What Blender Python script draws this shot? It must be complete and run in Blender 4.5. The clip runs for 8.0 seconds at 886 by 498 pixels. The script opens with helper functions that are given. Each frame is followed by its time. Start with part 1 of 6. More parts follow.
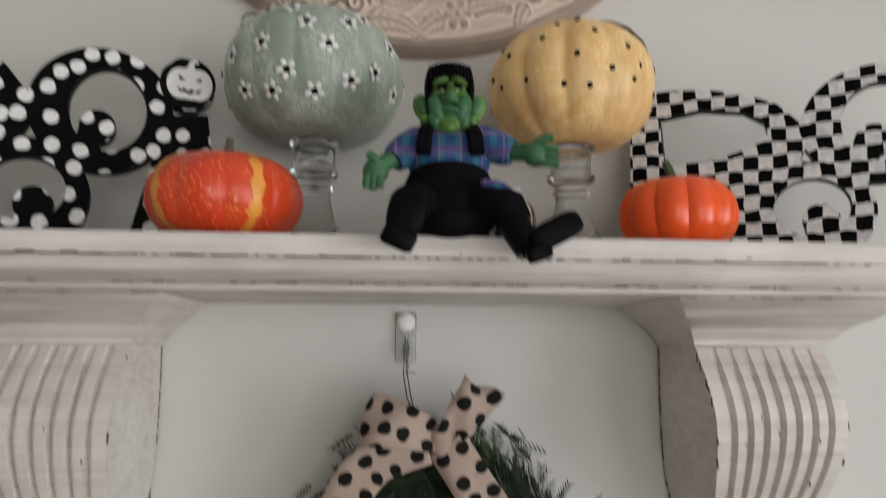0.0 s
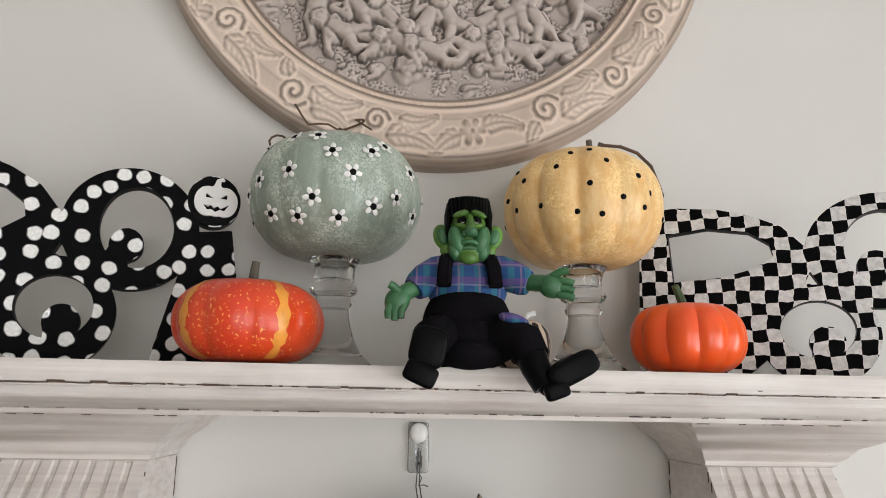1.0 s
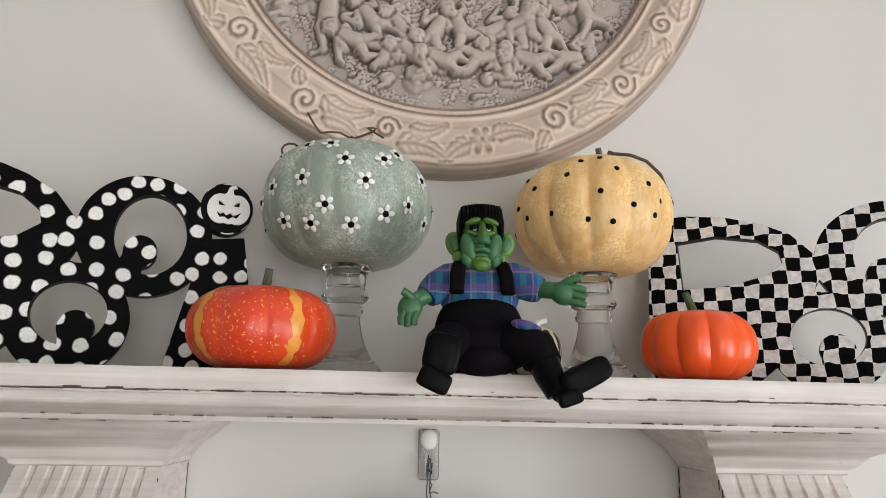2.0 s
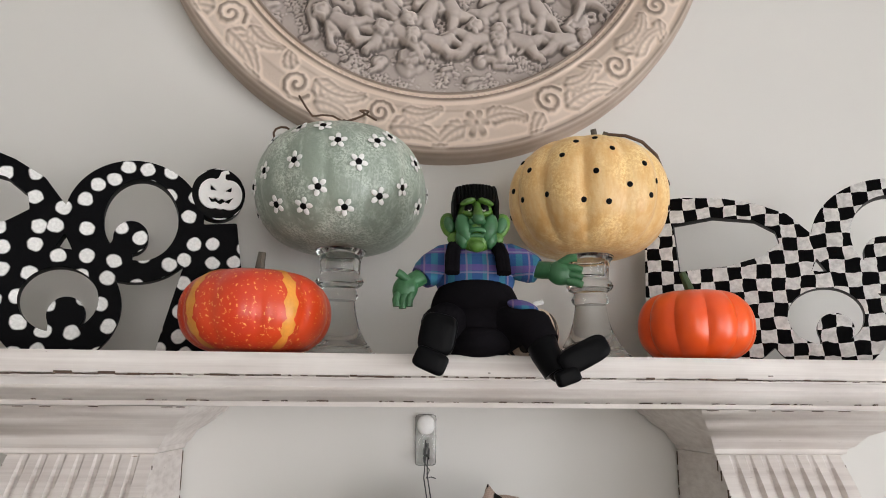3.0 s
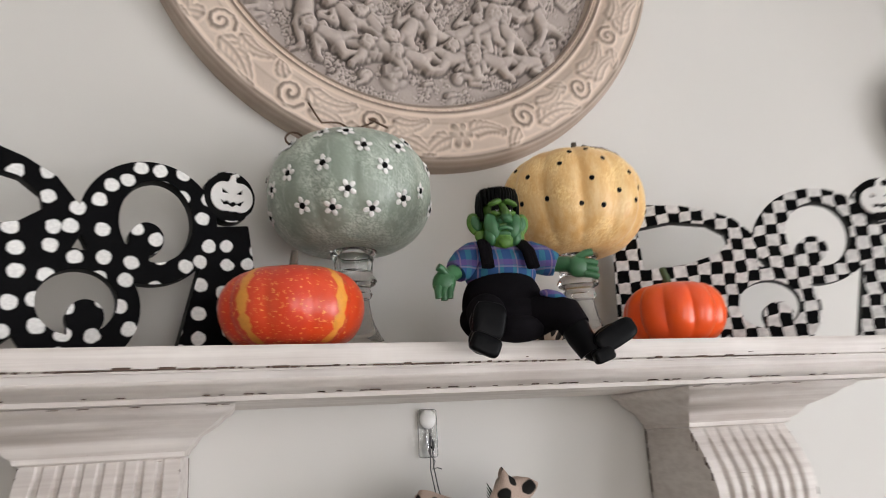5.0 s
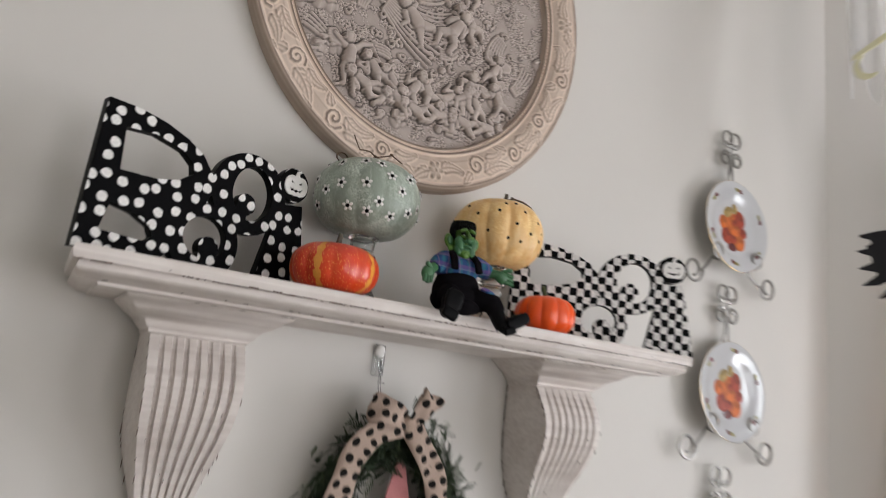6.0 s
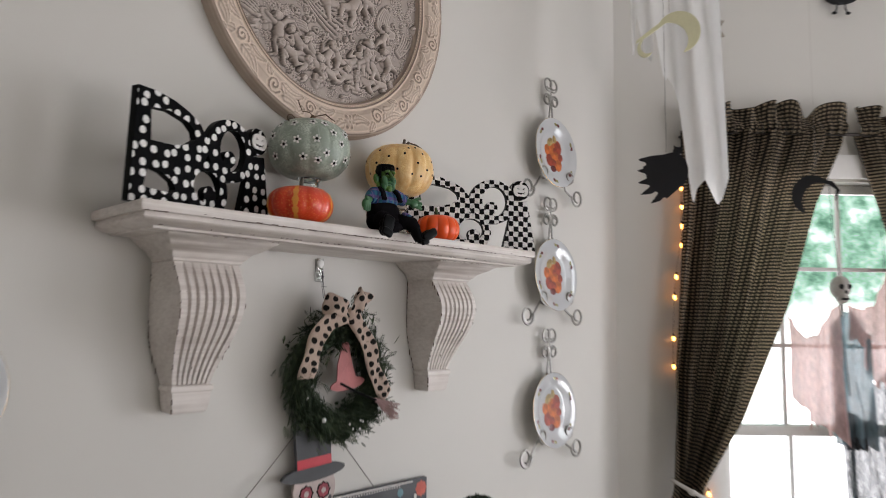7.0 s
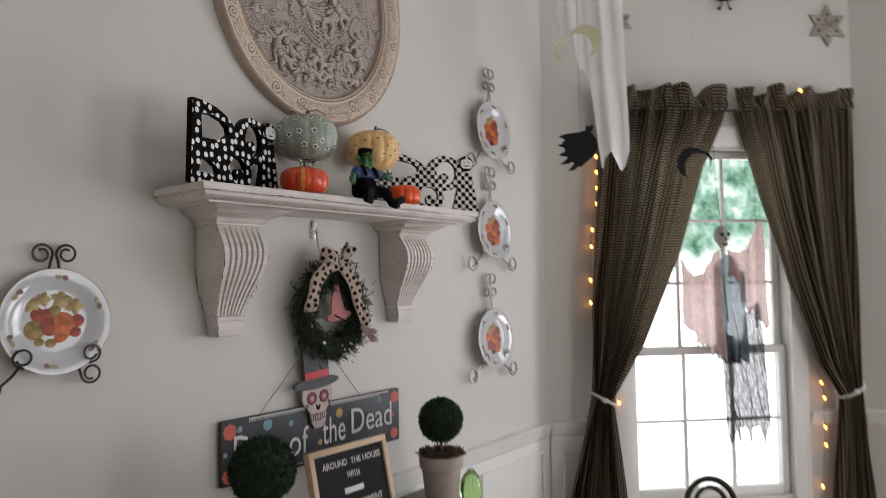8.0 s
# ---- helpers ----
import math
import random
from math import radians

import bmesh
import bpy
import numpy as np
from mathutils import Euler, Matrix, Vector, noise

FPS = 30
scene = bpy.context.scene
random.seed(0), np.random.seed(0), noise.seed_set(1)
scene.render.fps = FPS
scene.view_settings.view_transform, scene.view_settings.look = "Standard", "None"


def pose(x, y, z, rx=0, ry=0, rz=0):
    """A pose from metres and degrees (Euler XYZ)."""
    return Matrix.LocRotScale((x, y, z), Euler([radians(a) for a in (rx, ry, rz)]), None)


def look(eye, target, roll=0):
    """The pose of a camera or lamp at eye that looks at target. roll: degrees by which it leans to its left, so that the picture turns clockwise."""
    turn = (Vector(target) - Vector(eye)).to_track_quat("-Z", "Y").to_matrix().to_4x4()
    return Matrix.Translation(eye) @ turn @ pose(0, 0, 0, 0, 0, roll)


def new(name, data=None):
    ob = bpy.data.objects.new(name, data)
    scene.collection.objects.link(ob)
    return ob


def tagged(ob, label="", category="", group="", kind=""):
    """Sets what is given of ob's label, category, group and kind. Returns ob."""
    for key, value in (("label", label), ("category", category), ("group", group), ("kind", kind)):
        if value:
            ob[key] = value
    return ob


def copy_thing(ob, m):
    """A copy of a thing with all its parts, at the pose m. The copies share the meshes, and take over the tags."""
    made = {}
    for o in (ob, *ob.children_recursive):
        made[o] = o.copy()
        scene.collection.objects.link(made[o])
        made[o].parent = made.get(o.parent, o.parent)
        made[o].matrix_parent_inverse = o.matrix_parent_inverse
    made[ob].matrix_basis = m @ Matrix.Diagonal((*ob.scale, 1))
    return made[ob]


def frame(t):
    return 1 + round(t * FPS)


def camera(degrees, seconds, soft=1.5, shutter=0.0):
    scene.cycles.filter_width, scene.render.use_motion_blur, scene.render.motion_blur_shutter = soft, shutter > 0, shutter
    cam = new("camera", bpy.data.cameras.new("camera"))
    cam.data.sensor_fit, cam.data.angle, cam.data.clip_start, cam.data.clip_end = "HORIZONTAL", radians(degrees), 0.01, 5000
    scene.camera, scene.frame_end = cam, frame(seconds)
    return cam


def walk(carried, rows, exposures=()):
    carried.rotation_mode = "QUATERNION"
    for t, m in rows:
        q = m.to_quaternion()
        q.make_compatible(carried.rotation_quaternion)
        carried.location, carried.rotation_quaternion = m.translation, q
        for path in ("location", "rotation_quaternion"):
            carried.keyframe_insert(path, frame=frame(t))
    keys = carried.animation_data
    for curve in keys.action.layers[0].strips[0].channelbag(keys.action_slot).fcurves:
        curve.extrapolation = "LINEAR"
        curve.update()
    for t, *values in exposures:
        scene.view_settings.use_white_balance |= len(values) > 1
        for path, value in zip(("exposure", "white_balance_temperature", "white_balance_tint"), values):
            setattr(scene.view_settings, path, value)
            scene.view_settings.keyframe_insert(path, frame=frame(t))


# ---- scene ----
cam = camera(65.5, 8.0, 0.85, 0.6)
PATH = [
    (0, (-0.028, -0.887, 1.771), (0.14, 1.085, 2.057), 0.2),
    (0.5, (-0.05, -0.91, 1.83), (0.114, 1.04, 2.241), 0.4),
    (1, (-0.052, -0.92, 1.84), (0.116, 1.024, 2.28), 1.0),
    (1.5, (-0.063, -0.926, 1.84), (0.098, 1.012, 2.307), 1.2),
    (3, (-0.061, -0.913, 1.826), (0.113, 1.028, 2.274), 0.4),
    (3.5, (-0.103, -0.91, 1.819), (0.113, 1.027, 2.266), 0.1),
    (4, (-0.076, -0.889, 1.81), (0.171, 1.032, 2.31), -0.3),
    (4.2, (-0.052, -0.868, 1.806), (0.133, 1.057, 2.317), -1.4),
    (5.3, (-0.355, -1.006, 1.785), (0.379, 0.783, 2.296), -0.7),
    (5.5, (-0.421, -1.085, 1.781), (0.384, 0.671, 2.3), 2.5),
    (6, (-0.618, -1.301, 1.721), (0.35, 0.396, 2.147), 6.5),
    (6.5, (-0.824, -1.498, 1.691), (0.382, 0.064, 2.015), 4.6),
    (7, (-1.121, -1.539, 1.655), (0.317, -0.165, 1.861), 0.8),
    (7.5, (-1.384, -1.7, 1.647), (0.123, -0.394, 1.803), 2.5),
    (8, (-1.605, -1.868, 1.604), (-0.045, -0.62, 1.693), -0.9),
]
EXPOSURES = [(t, stops, 6380, 12.5 + 0.5 * t) for t, stops in ((0, -0.62), (0.5, -0.36), (1.0, -0.21), (4.2, -0.22), (5.3, -0.18), (6, -0.44), (7, -0.66), (7.5, -0.80), (8, -0.84))]
walk(cam, [(t, look(eye, target, roll)) for t, eye, target, roll in PATH], EXPOSURES)

# ---- world, light, exposure ----
world = bpy.data.worlds.new("world")
scene.world = world
world.use_nodes = True
wn = world.node_tree
sky = wn.nodes.new("ShaderNodeTexSky")
sky.sky_type, sky.sun_disc = "NISHITA", False
sky.sun_elevation, sky.sun_rotation = radians(53), radians(270)
wn.links.new(sky.outputs[0], wn.nodes["Background"].inputs[0])
wn.nodes["Background"].inputs[1].default_value = 0.12
sun = new("sun", bpy.data.lights.new("sun", "SUN"))
sun.data.energy, sun.data.angle, sun.data.color = 5.0, radians(0.5), (1.0, 0.96, 0.9)
sun.matrix_world = look((-6, -0.3, 8), (0, 0, 0))


def lamp(name, m, w, h, power, color):
    data = bpy.data.lights.new(name, "AREA")
    data.shape, data.size, data.size_y, data.energy, data.color = "RECTANGLE", w, h, power, color
    ob = new(name, data)
    ob.matrix_world = m
    return ob


# daylight in the bay's two unseen openings, plus an added fill behind the camera
lamp("daylight_bay_middle", look((2.86, -2.15, 1.45), (0.0, -1.7, 1.5)), 1.0, 2.0, 49, (0.96, 0.98, 1.0))
lamp("daylight_bay_south", look((2.22, -3.72, 1.55), (0.6, -2.1, 1.5)), 1.0, 2.0, 20, (0.96, 0.98, 1.0))
lamp("fill_back", look((0.60, -4.38, 1.5), (0.5, 0.0, 1.6)), 1.1, 2.0, 36, (1.0, 0.97, 0.93))

# ---- materials ----


def material(name, rough=0.5, metal=0.0):
    m = bpy.data.materials.new(name)
    m.use_nodes = True
    nt = m.node_tree
    b = nt.nodes["Principled BSDF"]
    b.inputs["Roughness"].default_value = rough
    b.inputs["Metallic"].default_value = metal
    return m, nt, b


def node(nt, kind, **settings):
    n = nt.nodes.new(kind)
    for k, v in settings.items():
        if k in n.inputs:
            n.inputs[k].default_value = v
    return n


def coords(nt, kind="Object", scale=(1, 1, 1)):
    tc = nt.nodes.new("ShaderNodeTexCoord")
    mp = nt.nodes.new("ShaderNodeMapping")
    mp.inputs["Scale"].default_value = scale
    nt.links.new(tc.outputs[kind], mp.inputs["Vector"])
    return mp.outputs["Vector"]


def ramp(nt, fac, stops):
    r = nt.nodes.new("ShaderNodeValToRGB")
    e = r.color_ramp.elements
    while len(e) < len(stops):
        e.new(0.5)
    for el, (p, c) in zip(e, stops):
        el.position, el.color = p, (*c, 1) if len(c) == 3 else c
    nt.links.new(fac, r.inputs["Fac"])
    return r.outputs["Color"]


def noise_tex(nt, vec, scale, detail=4.0, rough=0.55):
    n = node(nt, "ShaderNodeTexNoise", Scale=scale, Detail=detail, Roughness=rough)
    nt.links.new(vec, n.inputs["Vector"])
    return n.outputs["Fac"]


def mixed(nt, fac, a, b):
    m = nt.nodes.new("ShaderNodeMix")
    m.data_type = "RGBA"
    for sock, v in ((m.inputs[0], fac), (m.inputs[6], a), (m.inputs[7], b)):
        if isinstance(v, (int, float)):
            sock.default_value = v
        elif isinstance(v, tuple):
            sock.default_value = (*v, 1)
        else:
            nt.links.new(v, sock)
    return m.outputs[2]


def bump(nt, b, height, strength, distance=0.002):
    n = node(nt, "ShaderNodeBump", Strength=strength, Distance=distance)
    nt.links.new(height, n.inputs["Height"])
    nt.links.new(n.outputs["Normal"], b.inputs["Normal"])


def plain(name, color, rough=0.5, metal=0.0, vary=0.25, scale=40.0, grain=0.25, dist=0.001, coat=0.0, shine=0.5):
    """Paint or plastic with a soft two-scale variation and fine relief."""
    m, nt, b = material(name, rough, metal)
    v = coords(nt)
    big, fine = noise_tex(nt, v, scale * 0.2), noise_tex(nt, v, scale * 4)
    dark = tuple(c * (1 - vary) for c in color)
    light = tuple(min(1, c * (1 + vary * 0.6)) for c in color)
    c1 = ramp(nt, big, [(0.3, dark), (0.7, light)])
    c2 = mixed(nt, 0.25, c1, ramp(nt, fine, [(0.3, dark), (0.7, light)]))
    nt.links.new(c2, b.inputs["Base Color"])
    bump(nt, b, fine, grain, dist)
    b.inputs["Coat Weight"].default_value = coat
    b.inputs["Specular IOR Level"].default_value = shine
    return m


def wall_paint(name, color):
    m, nt, b = material(name, 0.62)
    v = coords(nt)
    big, fine = noise_tex(nt, v, 0.8, 3), noise_tex(nt, v, 420, 2)
    c = ramp(nt, big, [(0.3, tuple(x * 0.965 for x in color)), (0.7, color)])
    nt.links.new(c, b.inputs["Base Color"])
    bump(nt, b, fine, 0.12, 0.0006)
    return m


def shabby_paint(name):
    """White paint brushed over wood, with long grain lines, grime and worn patches that show brown."""
    m, nt, b = material(name, 0.55)
    v = coords(nt)
    streak = noise_tex(nt, coords(nt, "Object", (4, 60, 160)), 1.0, 5)
    cloud = noise_tex(nt, v, 9, 4)
    fleck = noise_tex(nt, coords(nt, "Object", (9, 40, 90)), 3.0, 6, 0.7)
    base = ramp(nt, streak, [(0.3, (0.50, 0.445, 0.415)), (0.62, (0.75, 0.705, 0.67))])
    grime = ramp(nt, cloud, [(0.35, (0.56, 0.50, 0.465)), (0.65, (0.77, 0.725, 0.69))])
    c = mixed(nt, 0.5, base, grime)
    chip = ramp(nt, fleck, [(0.695, (0, 0, 0)), (0.715, (1, 1, 1))])
    c = mixed(nt, chip, c, (0.20, 0.12, 0.08))
    nt.links.new(c, b.inputs["Base Color"])
    bump(nt, b, streak, 0.35, 0.001)
    return m


def dotted(name, base, dot, cell, radius, rough=0.5, kind="Object", jitter=0.55, weave=0.0, shine=0.14):
    """Round painted dots scattered evenly over a plain colour."""
    m, nt, b = material(name, rough)
    v = coords(nt, kind)
    wob = node(nt, "ShaderNodeTexNoise", Scale=90.0, Detail=1.0)
    nt.links.new(v, wob.inputs["Vector"])
    add = nt.nodes.new("ShaderNodeVectorMath")
    add.operation = "MULTIPLY_ADD"
    add.inputs[1].default_value = (0.004, 0.004, 0.004)
    nt.links.new(wob.outputs["Color"], add.inputs[0])
    nt.links.new(v, add.inputs[2])
    vor = node(nt, "ShaderNodeTexVoronoi", Scale=1 / cell, Randomness=jitter)
    vor.voronoi_dimensions = "2D"
    nt.links.new(add.outputs[0], vor.inputs["Vector"])
    r = radius / cell
    f = ramp(nt, vor.outputs["Distance"], [(r - 0.03, (1, 1, 1)), (r + 0.03, (0, 0, 0))])
    fine = noise_tex(nt, v, 300)
    paint = mixed(nt, ramp(nt, fine, [(0.35, (0, 0, 0)), (0.7, (1, 1, 1))]), tuple(c * 0.82 for c in dot), dot)
    ground = mixed(nt, fine, base, tuple(min(1, c * 1.3 + 0.001) for c in base))
    if weave:
        wv = node(nt, "ShaderNodeTexChecker", Scale=weave)
        nt.links.new(v, wv.inputs["Vector"])
        ground = mixed(nt, mixed(nt, 0.6, wv.outputs["Color"], fine), ground, tuple(c * 0.55 for c in base))
    c = mixed(nt, f, ground, paint)
    b.inputs["Specular IOR Level"].default_value = shine
    nt.links.new(c, b.inputs["Base Color"])
    bump(nt, b, fine, 0.3, 0.001)
    return m


def checked(name, cell, a, bcol):
    """Hand-painted check with wobbly edges."""
    m, nt, b = material(name, 0.42)
    v = coords(nt)
    wob = node(nt, "ShaderNodeTexNoise", Scale=45.0, Detail=2.0)
    nt.links.new(v, wob.inputs["Vector"])
    add = nt.nodes.new("ShaderNodeVectorMath")
    add.operation = "MULTIPLY_ADD"
    add.inputs[1].default_value = (0.009, 0.009, 0.0)
    nt.links.new(wob.outputs["Color"], add.inputs[0])
    nt.links.new(v, add.inputs[2])
    sep = nt.nodes.new("ShaderNodeSeparateXYZ")
    nt.links.new(add.outputs[0], sep.inputs[0])
    com = nt.nodes.new("ShaderNodeCombineXYZ")
    nt.links.new(sep.outputs[0], com.inputs[0])
    nt.links.new(sep.outputs[1], com.inputs[1])
    com.inputs[2].default_value = cell * 0.5
    ch = node(nt, "ShaderNodeTexChecker", Scale=1 / cell)
    nt.links.new(com.outputs[0], ch.inputs["Vector"])
    fine = noise_tex(nt, v, 160, 5)
    white = ramp(nt, fine, [(0.35, tuple(c * 0.72 for c in a)), (0.65, a)])
    c = mixed(nt, ch.outputs["Fac"], bcol, white)
    b.inputs["Specular IOR Level"].default_value = 0.06
    nt.links.new(c, b.inputs["Base Color"])
    bump(nt, b, fine, 0.25, 0.001)
    return m


def speckled(name, base, deep, speck, rough=0.32, density=0.63, scale=170, coat=0.15):
    """Glossy pumpkin skin, deeper in the ribs, with pale flecks."""
    m, nt, b = material(name, rough)
    v = coords(nt)
    big, fine = noise_tex(nt, v, 14), noise_tex(nt, v, scale, 3, 0.6)
    c = ramp(nt, big, [(0.3, deep), (0.68, base)])
    f = ramp(nt, fine, [(density, (0, 0, 0)), (density + 0.05, (1, 1, 1))])
    c = mixed(nt, f, c, speck)
    nt.links.new(c, b.inputs["Base Color"])
    bump(nt, b, fine, 0.15, 0.001)
    b.inputs["Coat Weight"].default_value = coat
    b.inputs["Coat Roughness"].default_value = 0.25
    return m


def brushed(name, base, pale, rough=0.45, stretch=(30, 30, 6), amount=0.55, lo=0.52):
    """Dry-brushed craft paint: pale streaks running from pole to pole."""
    m, nt, b = material(name, rough)
    v = coords(nt, "Object", stretch)
    st, fine = noise_tex(nt, v, 3.0, 6, 0.7), noise_tex(nt, coords(nt), 220, 3)
    f = ramp(nt, st, [(lo, (0, 0, 0)), (lo + 0.2, (1, 1, 1))])
    c = mixed(nt, f, base, pale)
    c = mixed(nt, amount * 0.4, c, mixed(nt, fine, tuple(x * 0.7 for x in base), pale))
    patch, crack = noise_tex(nt, coords(nt), 22, 3), noise_tex(nt, coords(nt), 330, 5, 0.8)
    frost = nt.nodes.new("ShaderNodeMath")
    frost.operation = "MULTIPLY"
    nt.links.new(ramp(nt, patch, [(0.42, (0, 0, 0)), (0.62, (1, 1, 1))]), frost.inputs[0])
    nt.links.new(ramp(nt, crack, [(0.45, (0, 0, 0)), (0.57, (0.8, 0.8, 0.8))]), frost.inputs[1])
    c = mixed(nt, frost.outputs[0], c, tuple(min(1, x * 1.35) for x in pale))
    nt.links.new(c, b.inputs["Base Color"])
    bump(nt, b, fine, 0.35, 0.0012)
    return m


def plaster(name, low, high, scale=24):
    """Antiqued cast plaster with pale rubbed patches; crevice shade is painted in by pointiness."""
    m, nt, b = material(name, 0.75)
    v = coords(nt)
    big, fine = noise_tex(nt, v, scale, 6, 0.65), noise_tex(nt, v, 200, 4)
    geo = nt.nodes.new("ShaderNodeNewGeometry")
    crease_shade = ramp(nt, geo.outputs["Pointiness"], [(0.465, tuple(x * 0.3 for x in low)), (0.515, tuple(min(1, x * 1.12) for x in high))])
    c = mixed(nt, 0.68, ramp(nt, big, [(0.3, low), (0.7, high)]), crease_shade)
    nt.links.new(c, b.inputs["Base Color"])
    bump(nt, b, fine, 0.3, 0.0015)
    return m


def glass(name, tint=(1, 1, 1), rough=0.02, thin=False):
    m, nt, b = material(name, rough)
    b.inputs["Base Color"].default_value = (*tint, 1)
    b.inputs["Transmission Weight"].default_value = 1
    b.inputs["IOR"].default_value = 1.08 if thin else 1.30
    return m


def houndstooth(name):
    """Small black and tan woven check on thin cotton that lets some light through."""
    m, nt, b = material(name, 0.9)
    v = coords(nt, "UV")
    sep = nt.nodes.new("ShaderNodeSeparateXYZ")
    nt.links.new(v, sep.inputs[0])

    def stripe(sock):
        k = nt.nodes.new("ShaderNodeMath")
        k.operation = "PINGPONG"
        k.inputs[1].default_value = 0.0074
        nt.links.new(sock, k.inputs[0])
        g = nt.nodes.new("ShaderNodeMath")
        g.operation = "GREATER_THAN"
        g.inputs[1].default_value = 0.0037
        nt.links.new(k.outputs[0], g.inputs[0])
        return g.outputs[0]

    a, c = stripe(sep.outputs[0]), stripe(sep.outputs[1])
    s = nt.nodes.new("ShaderNodeMath")
    s.operation = "ADD"
    nt.links.new(a, s.inputs[0])
    nt.links.new(c, s.inputs[1])
    h = nt.nodes.new("ShaderNodeMath")
    h.operation = "MULTIPLY"
    h.inputs[1].default_value = 0.5
    nt.links.new(s.outputs[0], h.inputs[0])
    fine = noise_tex(nt, v, 300, 3)
    col = ramp(nt, h.outputs[0], [(0.0, (0.013, 0.012, 0.011)), (0.5, (0.045, 0.036, 0.026)), (1.0, (0.46, 0.36, 0.24))])
    col = mixed(nt, mixed(nt, 0.72, fine, (0.05, 0.05, 0.05)), col, (0.035, 0.029, 0.022))
    nt.links.new(col, b.inputs["Base Color"])
    tr = nt.nodes.new("ShaderNodeBsdfTranslucent")
    nt.links.new(col, tr.inputs["Color"])
    mx = nt.nodes.new("ShaderNodeMixShader")
    mx.inputs[0].default_value = 0.35
    nt.links.new(b.outputs[0], mx.inputs[1])
    nt.links.new(tr.outputs[0], mx.inputs[2])
    nt.links.new(mx.outputs[0], nt.nodes["Material Output"].inputs["Surface"])
    bump(nt, b, fine, 0.3, 0.001)
    return m


def gauze(name, color, cover, stretch=(60, 60, 12), edge=0.1, streak=0.6, through_light=0.55):
    """Loose cheesecloth: partly open weave, streaked."""
    m, nt, b = material(name, 0.9)
    v = coords(nt, "Object", stretch)
    st = noise_tex(nt, v, 2.0, 5, 0.7)
    c = ramp(nt, st, [(0.3, tuple(x * streak for x in color)), (0.7, color)])
    nt.links.new(c, b.inputs["Base Color"])
    tl = nt.nodes.new("ShaderNodeBsdfTranslucent")
    nt.links.new(c, tl.inputs["Color"])
    half = nt.nodes.new("ShaderNodeMixShader")
    half.inputs[0].default_value = through_light
    nt.links.new(b.outputs[0], half.inputs[1])
    nt.links.new(tl.outputs[0], half.inputs[2])
    tp = nt.nodes.new("ShaderNodeBsdfTransparent")
    mx = nt.nodes.new("ShaderNodeMixShader")
    f = ramp(nt, st, [(max(0.0, 0.62 - cover * 0.5), (edge,) * 3), (0.72, (1, 1, 1))])
    nt.links.new(f, mx.inputs[0])
    nt.links.new(tp.outputs[0], mx.inputs[1])
    nt.links.new(half.outputs[0], mx.inputs[2])
    nt.links.new(mx.outputs[0], nt.nodes["Material Output"].inputs["Surface"])
    return m


def glowing(name, color, strength):
    m, nt, b = material(name, 0.4)
    b.inputs["Base Color"].default_value = (*color, 1)
    b.inputs["Emission Color"].default_value = (*color, 1)
    b.inputs["Emission Strength"].default_value = strength
    return m


def outdoors(name):
    """Self-lit leaves and pale ground outside the window; daylight is emitted by the colour."""
    m, nt, b = material(name, 1.0)
    v = coords(nt)
    leaf, big = noise_tex(nt, v, 4.2, 7, 0.68), noise_tex(nt, v, 1.0, 3)
    green = ramp(nt, leaf, [(0.34, (0.022, 0.060, 0.036)), (0.47, (0.075, 0.14, 0.10)), (0.56, (0.16, 0.23, 0.185)), (0.70, (0.45, 0.5, 0.48))])
    sep = nt.nodes.new("ShaderNodeSeparateXYZ")
    nt.links.new(v, sep.inputs[0])
    ad = nt.nodes.new("ShaderNodeMath")
    ad.operation = "MULTIPLY_ADD"
    ad.inputs[1].default_value = 1.6
    nt.links.new(big, ad.inputs[0])
    nt.links.new(sep.outputs[2], ad.inputs[2])
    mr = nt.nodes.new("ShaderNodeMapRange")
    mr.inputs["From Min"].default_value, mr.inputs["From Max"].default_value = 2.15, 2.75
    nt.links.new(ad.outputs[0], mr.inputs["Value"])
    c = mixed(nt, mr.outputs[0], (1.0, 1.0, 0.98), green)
    # strong emission, so the backdrop also lights the room
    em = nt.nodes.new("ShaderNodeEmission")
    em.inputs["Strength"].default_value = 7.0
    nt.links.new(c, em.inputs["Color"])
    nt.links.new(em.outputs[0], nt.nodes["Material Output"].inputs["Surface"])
    return m


M_WALL = wall_paint("wall_paint", (0.63, 0.612, 0.578))
M_CEIL = wall_paint("ceiling_paint", (0.80, 0.79, 0.76))
M_TRIM = plain("trim_paint", (0.80, 0.79, 0.77), 0.4, vary=0.05, scale=10, grain=0.1)
M_FLOOR = plain("pale_bounce_floor", (0.55, 0.50, 0.43), 0.95, vary=0.2, scale=20)
M_SHABBY = shabby_paint("shabby_white_paint")
M_WORN_AND_GAP = plain("worn_edge_and_gap_shade", (0.10, 0.062, 0.045), 0.85, vary=0.5, scale=120)
M_POLKA = dotted("black_polka_paint", (0.0022, 0.0022, 0.0026), (0.82, 0.81, 0.79), 0.0272, 0.0077, 0.5, jitter=0.5, shine=0.04)
M_CHECK = checked("black_white_check_paint", 0.0162, (0.80, 0.79, 0.78), (0.0022, 0.0022, 0.0026))
M_BLACK = plain("black_paint", (0.003, 0.003, 0.003), 0.45, vary=0.4, shine=0.07)
M_WHITEPAINT = plain("white_craft_paint", (0.80, 0.79, 0.77), 0.5, vary=0.12, scale=120)
M_SAGE = brushed("sage_green_paint", (0.235, 0.285, 0.228), (0.47, 0.52, 0.46), 0.36, lo=0.54)
